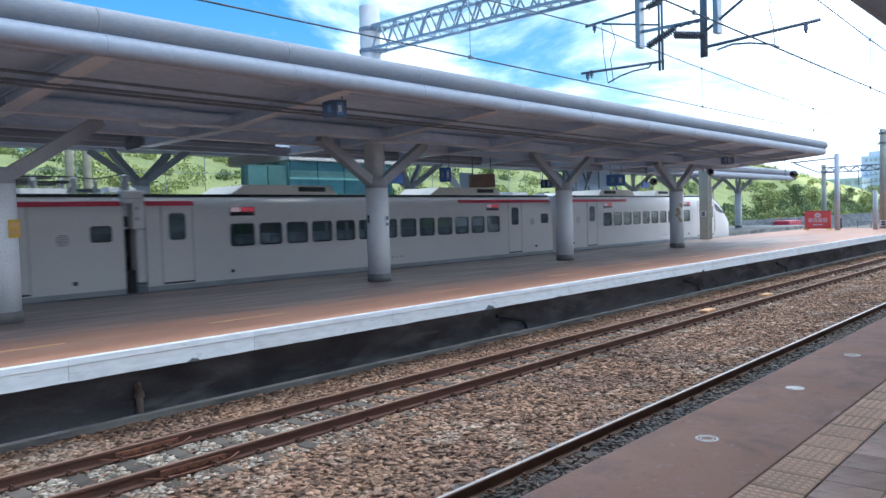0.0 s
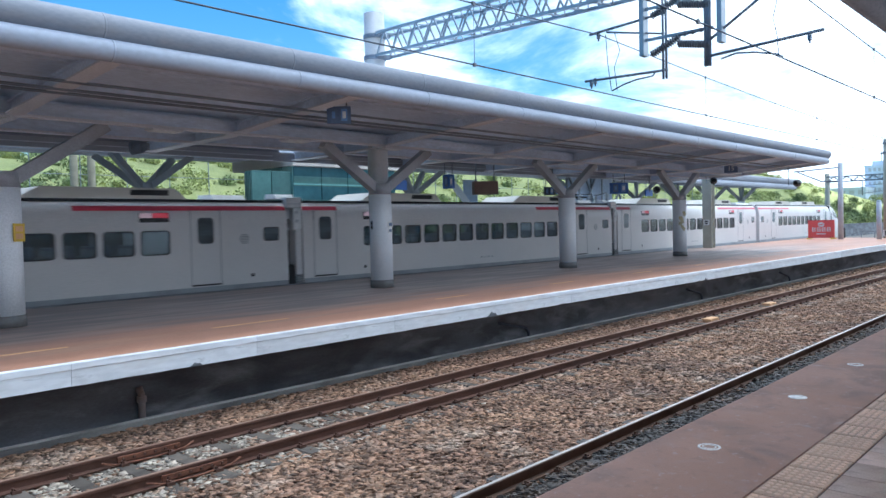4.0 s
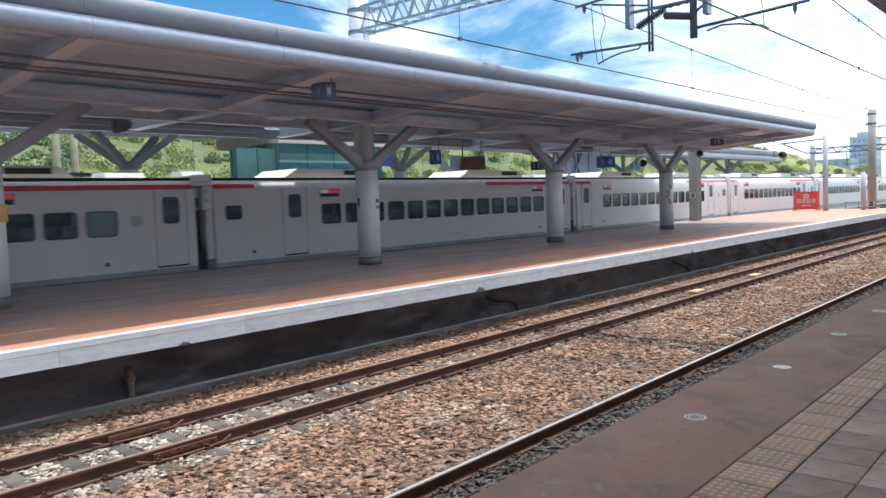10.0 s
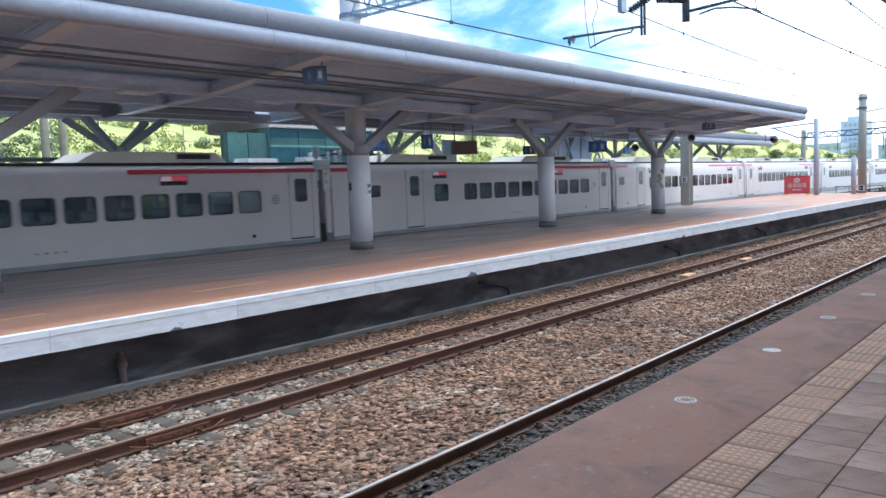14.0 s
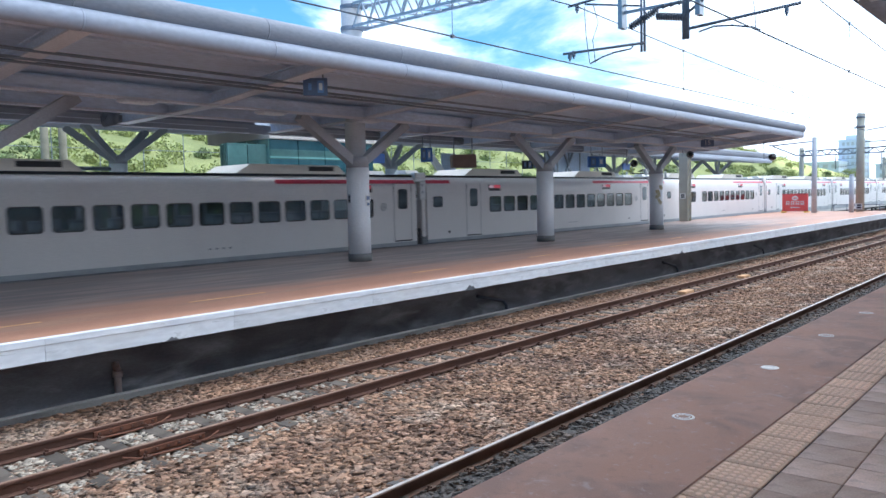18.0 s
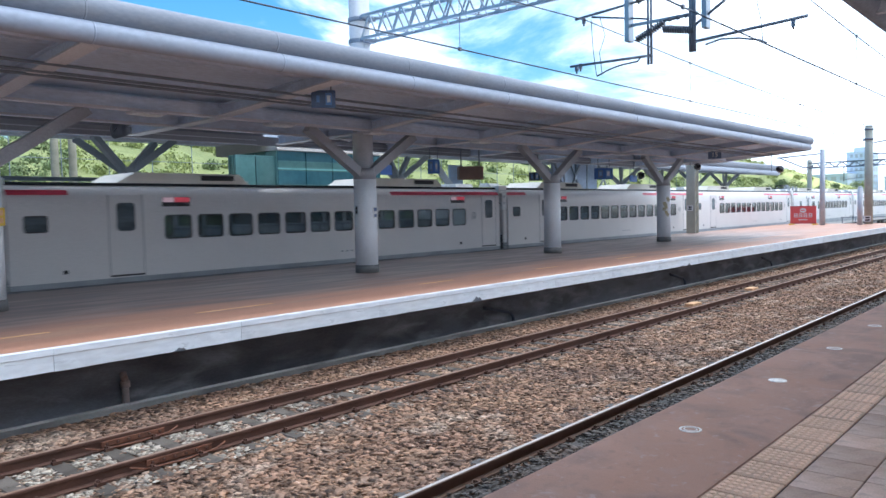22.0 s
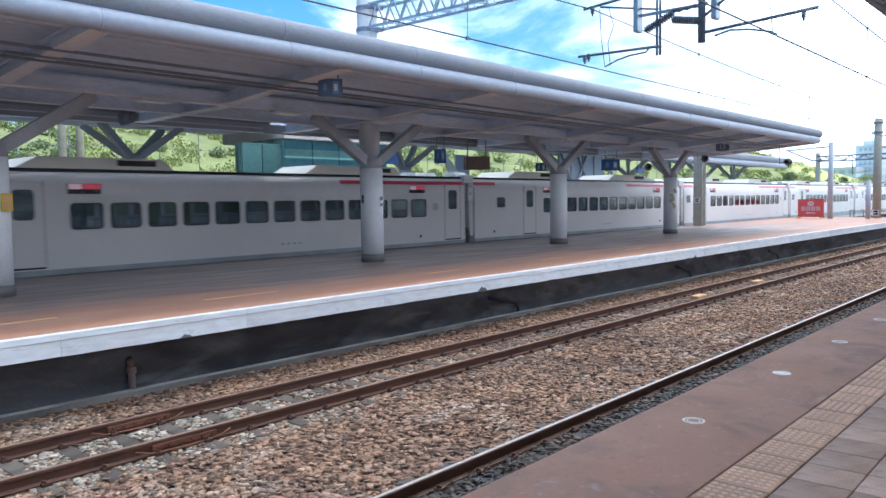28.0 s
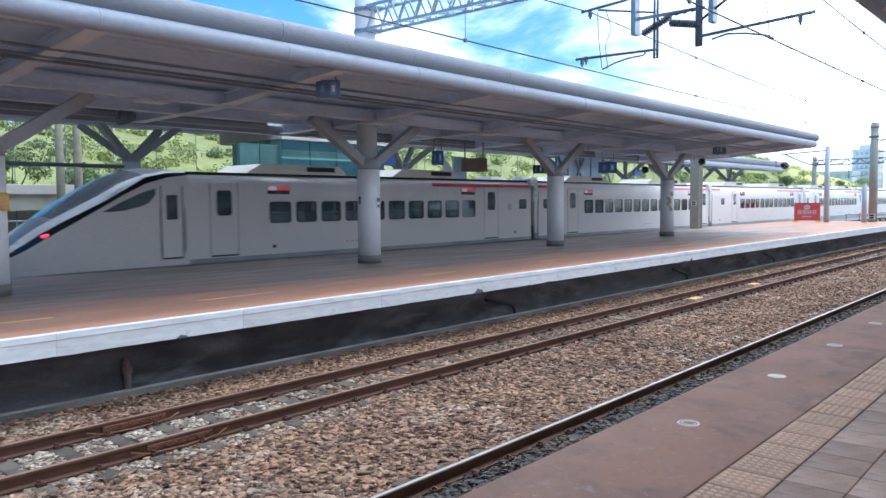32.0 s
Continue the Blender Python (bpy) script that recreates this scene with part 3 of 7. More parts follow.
# ---------------------------------------------------------------- ground
def make_ground():
    bm = B()
    xs = [-1500, -400, -120, -40, 0, 40, 80, 120, 200, 400, 1500, 4000]
    ys = [-1500, -300, -60, -12, 12, 30, 46, 60, 90, 160, 400, 1500, 4000]
    grid = [[bm.verts.new((x, y, -0.62)) for x in xs] for y in ys]
    for j in range(len(ys) - 1):
        for i in range(len(xs) - 1):
            bm.faces.new((grid[j][i], grid[j][i + 1], grid[j + 1][i + 1], grid[j + 1][i]))
    solid("ground", bm, "earth", "grey gravel and grass ground around the railway", "ground", kind="structure")
    # ballast beds, slightly uneven
    for name, y0, y1, x0, x1 in (("ballast_bed", 2.9, 11.2, -6, 75), ("ballast_bed_far", 19.45, 22.6, -40, 150)):
        step = 0.5
        nx, ny = int((x1 - x0) / step) + 1, int((y1 - y0) / step) + 1
        bm = B()
        g = []
        for j in range(ny):
            row = []
            for i in range(nx):
                x, y = x0 + i * step, y0 + j * (y1 - y0) / (ny - 1)
                row.append(bm.verts.new((x, y, -0.192 + 0.02 * noise.noise((x * 0.6, y * 0.6, 0)))))
            g.append(row)
        for j in range(ny - 1):
            for i in range(nx - 1):
                bm.faces.new((g[j][i], g[j][i + 1], g[j + 1][i + 1], g[j + 1][i])).smooth = True
        solid(name, bm, "ballast", "brown crushed stone ballast bed between the platforms", "ballast", kind="structure")


make_ground()


def rail_profile(y):
    h = 0.153
    return [(y - 0.062, -h), (y + 0.062, -h), (y + 0.062, -h + 0.012), (y + 0.010, -h + 0.030), (y + 0.010, -0.045), (y + 0.0325, -0.034),
            (y + 0.0325, -0.008), (y + 0.024, -0.003), (y - 0.024, -0.003), (y - 0.0325, -0.008), (y - 0.0325, -0.034), (y - 0.010, -0.045), (y - 0.010, -h + 0.030), (y - 0.062, -h + 0.012)]


def make_track(yc, x0, x1, web, head, label, clip_to=60.0, tie="sleeper", bright=0.024):
    t = thing("railway_track", label, "track", pose(0, yc, 0), kind="structure")
    bm = B()
    box(bm, -0.115, 0.115, -1.0, 1.0, -0.34, -0.155, 0.02)
    sl = mesh_of("sleeper", bm, tie)
    for i in range(int((min(x1, 100) - x0) / 0.62)):
        part("sleeper", sl, None, t, at=pose(x0 + 0.3 + i * 0.62, 0, -0.005 * random.random(), 0, 0, random.uniform(-0.6, 0.6)))
    for s in (-0.566, 0.566):
        bm = B()
        extrude_x(bm, rail_profile(s), x0, x1)
        r = part("rail", bm, web, t)
        bm = B()
        box(bm, x0, x1, s - bright, s + bright, -0.006, 0.0)
        part("rail_head", bm, head, r, "worn running surface")
    bm = B()
    for i in range(int((min(x1, clip_to) - x0) / 0.62)):
        x = x0 + 0.3 + i * 0.62
        for s in (-0.566, 0.566):
            for d in (-0.095, 0.095):
                box(bm, x - 0.05, x + 0.05, s + d - 0.035, s + d + 0.035, -0.155, -0.118)
                tube(bm, (x - 0.03, s + d, -0.12), (x - 0.03, s + d, -0.085), 0.016, n=6)
                tube(bm, (x + 0.03, s + d * 0.8, -0.115), (x - 0.02, s + d * 1.3, -0.105), 0.011, n=6)
    part("rail_clip", bm, web, t)["kind"] = "stuff"
    return t


near_track = make_track(NEAR_Y, -6, 150, "rail_dark", "rail_shine", "railway track with dark rails polished bright on top, in stone ballast", tie="dark_sleeper", bright=0.021)
far_track = make_track(FAR_Y, -6, 150, "rust", "rail_head", "railway track with rusty brown rails on dirty grey sleepers")
train_track = make_track(TRAIN_Y, -60, 320, "rust", "rail_head", "railway track behind the platform, under the passing train", 0)


def rail_joint(track, x, s):
    """Bolted joint bars on both sides of a rail, the gap in its head, and a drooping bond cable."""
    joint = None
    for d in (-1, 1):
        bm = B()
        y0, y1 = sorted((s + d * 0.012, s + d * 0.040))
        box(bm, x - 0.42, x + 0.42, y0, y1, -0.120, -0.046, 0.006)
        plate_ob = part("joint_bar", bm, "rust_bright", track, "orange-rusted joint bar")
        joint = joint or plate_ob
        for k in range(6):
            bm = B()
            bx = x - 0.35 + 0.14 * k
            tube(bm, (bx, s + d * 0.038, -0.083), (bx, s + d * 0.066, -0.083), 0.018, n=6)
            part("bolt", bm, "rust", plate_ob)
    bm = B()
    bent(bm, [(x - 0.62, s - 0.05, -0.075), (x - 0.45, s - 0.075, -0.125), (x, s - 0.09, -0.14), (x + 0.45, s - 0.075, -0.12), (x + 0.60, s - 0.05, -0.07)], 0.011, 8)
    part("bond_cable", bm, "rust_bright", joint, "rusty bond cable")


for rail_y in (-0.566, 0.566):
    rail_joint(far_track, 4.58, rail_y)


def make_stones():
    """Loose crushed stones: flat angular shards lying at slight tilts."""
    rng = np.random.default_rng(5)
    base = np.array([(1, 0.6, 0.8), (-0.5, 1, 1), (-1, -0.5, 0.7), (0.5, -1, 1), (0.9, 0.8, -1), (-0.7, 1, -0.8), (-1, -0.8, -1), (0.7, -1, -0.8)], float)
    tri = np.array([(0, 1, 2), (0, 2, 3), (0, 4, 5), (0, 5, 1), (1, 5, 6), (1, 6, 2), (2, 6, 7), (2, 7, 3), (3, 7, 4), (3, 4, 0)])

    def scatter(name, n, place, size, mat, label):
        x, y, z = place(n)
        v = base[None] * rng.uniform(0.5, 1.2, (n, 8, 1)) + rng.normal(0, 0.20, (n, 8, 3))
        v *= (rng.uniform(size[0], size[1], (n, 1, 1)) * np.array([1.5, 1.0, 0.22]))
        a, b = rng.uniform(0, 6.283, n), rng.normal(0, 0.15, n)
        ca, sa, cb, sb = np.cos(a), np.sin(a), np.cos(b), np.sin(b)
        vx, vy, vz = v[..., 0], v[..., 1], v[..., 2]
        vx, vz = cb[:, None] * vx + sb[:, None] * vz, -sb[:, None] * vx + cb[:, None] * vz
        vx, vy = ca[:, None] * vx - sa[:, None] * vy, sa[:, None] * vx + ca[:, None] * vy
        pts = np.stack([vx + x[:, None], vy + y[:, None], vz + z[:, None]], -1).reshape(-1, 3)
        idx = (tri[None] + 8 * np.arange(n)[:, None, None]).ravel()
        tagged(new(name, raw_mesh(name, pts, idx, 3, mat)), label, "ballast", kind="stuff")

    def bed(n, x0, x1, y0, y1):
        x = x0 + (x1 - x0) * rng.uniform(0, 1, n) ** 1.35
        y = rng.uniform(y0, y1, n)
        clear = np.zeros(n, bool)
        for yc in (NEAR_Y, FAR_Y):
            for s in (-0.566, 0.566):
                clear |= abs(y - yc - s) < 0.085
        z = -0.188 + rng.uniform(-0.010, 0.015, n)
        inside = (abs(y - FAR_Y) < 0.50) & ((x + 5.70 + 0.115) % 0.62 < 0.23)
        z = np.where(inside & (rng.uniform(0, 1, n) < 0.72), -0.24, z + 0.012)
        z = np.where((abs(y - FAR_Y) < 0.48) & (rng.uniform(0, 1, n) < 0.8 * np.exp(-((x - 4.4) / 2.8) ** 2)), -0.26, z)
        z = np.where(clear | (y < 4.93 - np.maximum(0, x - 9.0) * 0.02 * rng.uniform(0, 2, n)), -0.32, z)
        return x, y, z

    scatter("ballast_stones", 140000, lambda n: bed(n, -4.0, 34, 3.9, 11.0), (0.020, 0.048), "stone", "loose brown and tan crushed stones between the rails")
    scatter("far_ballast_stones", 16000, lambda n: bed(n, 30, 70, 3.9, 11.0), (0.045, 0.075), "stone", "loose brown crushed stones further along the track")
    def between(n):
        x = 4.4 + rng.normal(0, 1.9, n)
        y = FAR_Y + rng.uniform(-0.46, 0.46, n)
        y = np.where(rng.uniform(0, 1, n) < 0.22, FAR_Y - rng.uniform(0.67, 1.05, n), y)
        z = -0.172 + rng.uniform(-0.012, 0.022, n)
        return x, y, np.where((x + 5.70 + 0.13) % 0.62 < 0.26, -0.24, z)

    scatter("pale_ballast_stones", 3400, between, (0.018, 0.040), "pale_stone", "pale grey crushed stones between the rusty rails")
    scatter("dark_ballast_stones", 22000, lambda n: (rng.uniform(-2, 40, n), rng.uniform(4.0, 4.95, n), -0.163 + rng.uniform(-0.02, 0.035, n)), (0.018, 0.042), "dark_stone",
            "dark oily stones beside the near platform")


make_stones()


# ---------------------------------------------------------------- near platform
def make_near_platform():
    bm = B()
    box(bm, -30, 75, -7.8, 2.66, -0.6, 0.80)
    box(bm, -30, 75, 1.757, 2.74, 0.80, P)
    t = solid("near_platform", bm, "near_floor", "dark red concrete platform with worn edge", "platform", kind="structure")
    bm = B()
    box(bm, -30, 75, -0.70, 1.757, 0.80, P - 0.014)
    part("joint_bed", bm, "joint", t)
    bm = B()
    box(bm, -30, 75, -7.8, -0.70, 0.80, P)
    part("rear_paving", bm, "paver", t)
    # tactile tiles, 33.6 cm pitch
    s = 0.336
    bm = B()
    box(bm, 0.008, s - 0.008, 0.006, s - 0.006, -0.05, 0, 0.004)
    tile = mesh_of("tactile_tile", bm, "tactile")
    bm = B()
    for i in range(5):
        for j in range(6):
            cx, cy = s * (0.07 + 0.86 * (i + 0.5) / 5), s * (0.05 + 0.90 * (j + 0.5) / 6)
            loops = [[bm.verts.new((cx + r * math.cos(k * math.pi / 4), cy + r * 0.84 * math.sin(k * math.pi / 4), z)) for k in range(8)] for r, z in ((0.025, -0.004), (0.024, 0.003), (0.018, 0.007))]
            for lo, hi in zip(loops, loops[1:]):
                for k in range(8):
                    bm.faces.new((lo[k], lo[(k + 1) % 8], hi[(k + 1) % 8], hi[k])).smooth = True
            bm.faces.new(loops[-1])
    studs = mesh_of("stud_field", bm, "stud")
    for k in range(-45, 80):
        tt = part("tactile_tile", tile, None, t, at=pose(3.706 + k * s, 1.416, P))
        if -4 <= k < 60:
            part("stud_field", studs, None, tt, "rows of worn round studs")
    bm = B()
    box(bm, 0.004, s - 0.004, 0.004, 0.347 - 0.004, -0.05, 0, 0.004)
    pv = mesh_of("paver", bm, "paver")
    for r in range(6):
        for k in range(-4, 46):
            part("paver", pv, None, t, at=pose(3.706 + k * s, 1.412 - 0.347 * (r + 1), P + random.uniform(-0.002, 0.001)))
    bm = B()
    for r in range(6):
        for k in list(range(-60, -4)) + list(range(46, 130)):
            x, y = 3.706 + k * s, 1.412 - 0.347 * (r + 1)
            box(bm, x + 0.004, x + s - 0.004, y + 0.004, y + 0.343, P - 0.05, P)
    part("paving", bm, "paver", t)["kind"] = "stuff"
    for k in range(0, 9):
        cov = thing("floor_marker", "round pale metal marker ring set in the dark platform edge", "marker", pose(5.47 + 2.02 * k, 2.335, P), group="markers along the platform edge")
        bm = B()
        n = 28
        rings = [[bm.verts.new((r * math.cos(2 * math.pi * i / n), r * math.sin(2 * math.pi * i / n), z)) for i in range(n)] for r, z in ((0.084, 0.0), (0.082, 0.005), (0.066, 0.005), (0.064, 0.001))]
        for a, b in zip(rings, rings[1:]):
            for i in range(n):
                bm.faces.new((a[i], a[(i + 1) % n], b[(i + 1) % n], b[i]))
        part("ring", bm, "plate", cov)
        bm = B()
        tube(bm, (0, 0, -0.01), (0, 0, 0.003), 0.068, n=24)
        part("disc", bm, "plate" if k == 1 else "near_floor", cov)
        bm = B()
        rings = [[bm.verts.new((r * math.cos(2 * math.pi * i / n), r * math.sin(2 * math.pi * i / n), z)) for i in range(n)] for r, z in ((0.052, 0.003), (0.050, 0.006), (0.044, 0.006), (0.042, 0.003))]
        for a, b in zip(rings, rings[1:]):
            for i in range(n):
                bm.faces.new((a[i], a[(i + 1) % n], b[(i + 1) % n], b[i]))
        part("inner_ring", bm, "plate", cov)


make_near_platform()


def make_near_canopy():
    """The roof over the camera's own platform; its edge just enters the view."""
    t = thing("near_canopy", "grey steel canopy over the near platform with a round gutter edge", "canopy", pose(0, 0, 0), kind="structure")
    bm = B()
    extrude_x(bm, [(-7.2, 5.96), (-2.4, 5.84), (2.88, 5.96), (2.88, 6.04), (-2.4, 5.92), (-7.2, 6.04)], -30, 75)
    part("roof_deck", bm, "soffit", t)
    bm = B()
    tube(bm, (-30, 2.85, 5.79), (75, 2.85, 5.79), 0.17, n=20)
    part("gutter_pipe", bm, "pipe", t)
    for k in range(-3, 8):
        bm = B()
        bar(bm, (k * 9.58 + 4.0, -7.1, 5.76), (k * 9.58 + 4.0, 2.75, 5.76), 0.14, 0.24)
        part("rafter", bm, "steel", t)
    # unseen wall, added to keep low sky light off the train's side
    bm = B()
    box(bm, -60, 110, -24.0, -23.0, -0.6, 9.0)
    part("station_wall", bm, "beige_wall", t, "pale unseen wall added to block low sky light")
    for k in range(-2, 4):
        bm = B()
        tube(bm, (k * 19.16 - 5, -2.6, P), (k * 19.16 - 5, -2.6, 5.85), 0.3, n=20)
        part("column", bm, "column", t)


make_near_canopy()


# ---------------------------------------------------------------- far platform
def make_far_platform():
    x0, x1 = -30, 64.0
    bm = B()
    box(bm, x0, x1, 12.25, 19.40, 0.715, P)
    t = solid("far_platform", bm, "far_tile", "orange-brown tiled island platform with a white painted edge", "platform", kind="structure")
    bm = B()
    box(bm, x0, x1, 10.516, 12.25, 0.715, P)
    part("edge_paving", bm, "far_tile", t, "orange paving strip along the platform edge")
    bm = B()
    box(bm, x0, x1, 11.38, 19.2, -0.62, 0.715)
    part("retaining_wall", bm, "edge_wall", t, "dark mottled concrete wall under the platform")
    bm = B()
    box(bm, x0, x1 + 10, 11.04, 11.15, -0.5, -0.095, 0.015)
    box(bm, x0, x1 + 10, 11.17, 11.376, -0.5, -0.17)
    dk = part("drain_kerb", bm, "kerb", t, "stained concrete kerb along the wall foot")
    bm = B()
    box(bm, x0, x1 + 10, 11.036, 11.15, -0.093, -0.078, 0.004)
    part("kerb_cap", bm, "kerb_cap", dk, "pale top of the kerb")
    # coping blocks, each with a chipped lower edge
    rnd = random.Random(3)
    x = x0
    while x < x1 - 0.2:
        w = min(rnd.choice((3.0, 2.9, 3.1, 2.2)), x1 - x)
        bm = B()
        n = 14
        top, mid, lip, low, back = [], [], [], [], []
        for i in range(n + 1):
            xx = 0.002 + (w - 0.004) * i / n
            drop = 0.708 + rnd.uniform(-0.003, 0.004) + (0.035 if rnd.random() < 0.02 else 0)
            top.append(bm.verts.new((xx, 10.475, P + 0.004)))
            mid.append(bm.verts.new((xx, 10.46, P - 0.012)))
            lip.append((bm.verts.new((xx, 10.458, P - 0.095 + rnd.uniform(-0.004, 0.004))), bm.verts.new((xx, 10.472, P - 0.105 + rnd.uniform(-0.004, 0.004)))))
            low.append(bm.verts.new((xx, 10.474 + rnd.uniform(-0.003, 0.003), drop)))
            back.append(bm.verts.new((xx, 10.512, P + 0.004)))
        base = [bm.verts.new((v.co.x, 10.512, 0.71)) for v in low]
        for i in range(n):
            for a, b in ((top, mid), (mid, [p[0] for p in lip]), ([p[0] for p in lip], [p[1] for p in lip]), ([p[1] for p in lip], low), (low, base)):
                bm.faces.new((a[i], a[i + 1], b[i + 1], b[i]))
        for i in (0, n):
            bm.faces.new((back[i], top[i], mid[i], lip[i][0], lip[i][1], low[i], base[i]))
        block = part("coping_block", bm, "coping", t, at=pose(x, 0, 0))
        bm = B()
        box(bm, 0.002, w - 0.002, 10.476, 10.512, P - 0.03, P + 0.005)
        part("top_face", bm, "coping_top", block, "pale top edge of the coping, darkened against the sun")
        x += w
    for xm, ln in ((-1.0, 1.2), (3.5, 1.15), (7.1, 1.6), (12.85, 1.2), (17.6, 1.1), (22.3, 1.3), (27.0, 1.0)):
        bm = B()
        box(bm, xm, xm + ln, 11.92, 12.02, P - 0.01, P + 0.004)
        part("door_mark", bm, "yellow_line", t, "worn yellow floor mark")
    bm = B()
    for cx, w, h in ((13.06, 0.20, 0.10), (24.4, 0.14, 0.08), (5.9, 0.12, 0.05)):
        f = [bm.verts.new((cx + dx * w, 10.452, 0.715 + dz * h)) for dx, dz in ((-1, -0.2), (-0.45, 0.35), (-0.1, 1.0), (0.3, 0.55), (0.55, 0.7), (1, -0.2))]
        bm.faces.new(f)
    part("chip", bm, "edge_wall", t, "broken bits of the coping's lower edge")
    # dark strip over the rear paving, standing in for the shaded gap beside the train
    bm = B()
    box(bm, x0, x1, 19.0, 19.41, 0.70, P + 0.004)
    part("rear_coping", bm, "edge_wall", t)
    # drain pipe and cable on the wall
    bm = B()
    bent(bm, [(5.45, 11.30, -0.2), (5.45, 11.30, 0.24), (5.45, 11.37, 0.34)], 0.055, 10)
    tube(bm, (5.45, 11.30, 0.13), (5.45, 11.30, 0.22), 0.075, n=10)
    solid("drain_pipe", bm, "hose", "rusty brown drain pipe on the platform wall", "pipe")
    for xa in (14.45, 24.9, 34.2):
        bm = B()
        bent(bm, [(xa, 11.35, 0.34), (xa + 0.35, 11.33, 0.26), (xa + 0.75, 11.32, 0.17), (xa + 1.0, 11.31, 0.12), (xa + 1.12, 11.30, 0.0), (xa + 1.14, 11.29, -0.18)], 0.04, 8)
        solid("wall_cable", bm, "wire", "dark cable hanging along the platform wall", "cable", group="cables on the platform wall")


make_far_platform()


def make_canopy(xa, xb, y_front, y_col, y_back, z_edge, z_mid, z_back, columns, raft0, raft_step, label, name, pairs=False, bay=None):
    t = thing(name, label, "canopy", pose(0, 0, 0), kind="structure")
    g = 1.0 if pairs else 1.35     # the second canopy has a thicker edge
    for yy, s, zc in ((y_front, 1, z_edge),) if bay else ((y_front, 1, z_edge), (y_back, -1, z_back)):
        bm = B()
        tube(bm, (xa, yy + 0.03 * s, zc + 0.155 * g), (xb - 0.5, yy + 0.03 * s, zc + 0.155 * g), 0.165 * g, n=24)
        p = part("gutter_pipe", bm, "pipe", t, "round grey gutter pipe")
        bm = B()
        tube(bm, (xa, yy + 0.12 * s, zc + 0.50 * g), (xb - 0.05, yy + 0.12 * s, zc + 0.50 * g), 0.215 * g, n=28, caps=False)
        tube(bm, (xb - 0.05, yy + 0.12 * s, zc + 0.50 * g), (xb + 0.08, yy + 0.12 * s, zc + 0.50 * g), 0.215 * g, 0.12 * g, n=28)
        part("edge_roll", bm, "roll", t, "rounded grey roof edge")
        for i in range(int((xb - xa) / 3.38)):
            x = xa + (xb - xa) % 3.38 + 3.38 * i + 1.0
            if x < -4 or x > xb - 0.6:
                continue
            bm = B()
            tube(bm, (x, yy + 0.12 * s, zc + 0.50 * g), (x + 0.03, yy + 0.12 * s, zc + 0.50 * g), 0.2185 * g, n=28)
            part("joint_band", bm, "roll", p)
            bm = B()
            tube(bm, (x + 0.1, yy + 0.03 * s, zc + 0.155 * g), (x + 0.13, yy + 0.03 * s, zc + 0.155 * g), 0.1685 * g, n=24)
            part("joint_band", bm, "pipe", p)
    # roof deck in two sloping halves, with ribs
    def lev(y):
        f = abs(y - y_col) / (abs(y_front - y_col) if y < y_col else abs(y_back - y_col))
        return z_mid + ((z_edge if y < y_col else z_back) - z_mid) * f
    bm = B()
    y_end = y_back if bay else y_back - 0.1
    y_cut = y_back - 0.06 if bay else y_end
    extrude_x(bm, [(y, lev(y) + h) for h, ys in ((0.42, (y_front + 0.1, y_col, y_cut)), (0.52, (y_cut, y_col, y_front + 0.1))) for y in ys], xa, xb - 0.35)
    # unseen opening, added so that a sunlit patch falls on the train
    if bay:
        for x0, x1 in ((xa, bay[0]), (bay[1], xb - 0.35)):
            extrude_x(bm, [(y, lev(y) + h) for h, ys in ((0.42, (y_cut, y_end)), (0.52, (y_end, y_cut))) for y in ys], x0, x1)
    part("roof_deck", bm, "deck_dark", t, "dark grey underside of the canopy")
    if bay:
        # slender fascia along the rear edge; its missing length at the bay is added to let sun through
        for x0, x1 in ((xa, bay[0]), (bay[1], xb - 0.1)):
            bm = B()
            box(bm, x0, x1, y_back + 0.002, y_back + 0.03, z_back + 0.24, z_back + 0.56)
            part("rear_fascia", bm, "roll", t, "flat grey sheet along the rear edge")
        # sheet added under the fascia to hide the second pipe and stand in for that canopy's underside, with two pale
        # ledges on its inner face
        bm = B()
        box(bm, xa, xb - 0.1, y_back + 0.004, y_back + 0.028, z_back - 0.045, z_back + 0.238)
        beam = part("rear_beam", bm, "arm", t, "grey sheet standing in for the second canopy's underside")
        for z, w in ((z_back - 0.045, 0.09), (z_back + 0.10, 0.05)):
            for x0, x1 in ((xa, bay[0] - 0.3), (bay[1], xb - 0.1)):
                bm = B()
                box(bm, x0, x1, y_back - w, y_back + 0.002, z, z + 0.022)
                part("ledge", bm, "steel", beam)
    bm = B()
    box(bm, xa, xb - 0.4, y_front + 0.12, y_front + 1.0, lev(y_front + 0.5) + 0.20, lev(y_front + 0.5) + 0.24)
    part("eaves_panel", bm, "soffit", t, "pale flat panel behind the gutter")
    for k in range(5):
        y = y_front + 1.4 + (y_back - y_front - 2.2) * k / 4
        bm = B()
        box(bm, xa, xb - 0.4, y - 0.04, y + 0.04, lev(y) + 0.30, lev(y) + 0.415)
        part("purlin", bm, "deck_dark", t)
    for y in (y_col - 0.35, y_col + 1.5):
        bm = B()
        box(bm, xa, xb - 0.4, y - 0.025, y + 0.025, lev(y) + 0.03, lev(y) + 0.28)
        web = part("long_beam", bm, "deck_dark", t)
        bm = B()
        box(bm, xa, xb - 0.4, y - 0.10, y + 0.10, lev(y) - 0.02, lev(y) + 0.03)
        part("flange", bm, "steel", web, "pale lower flange")
    x = raft0
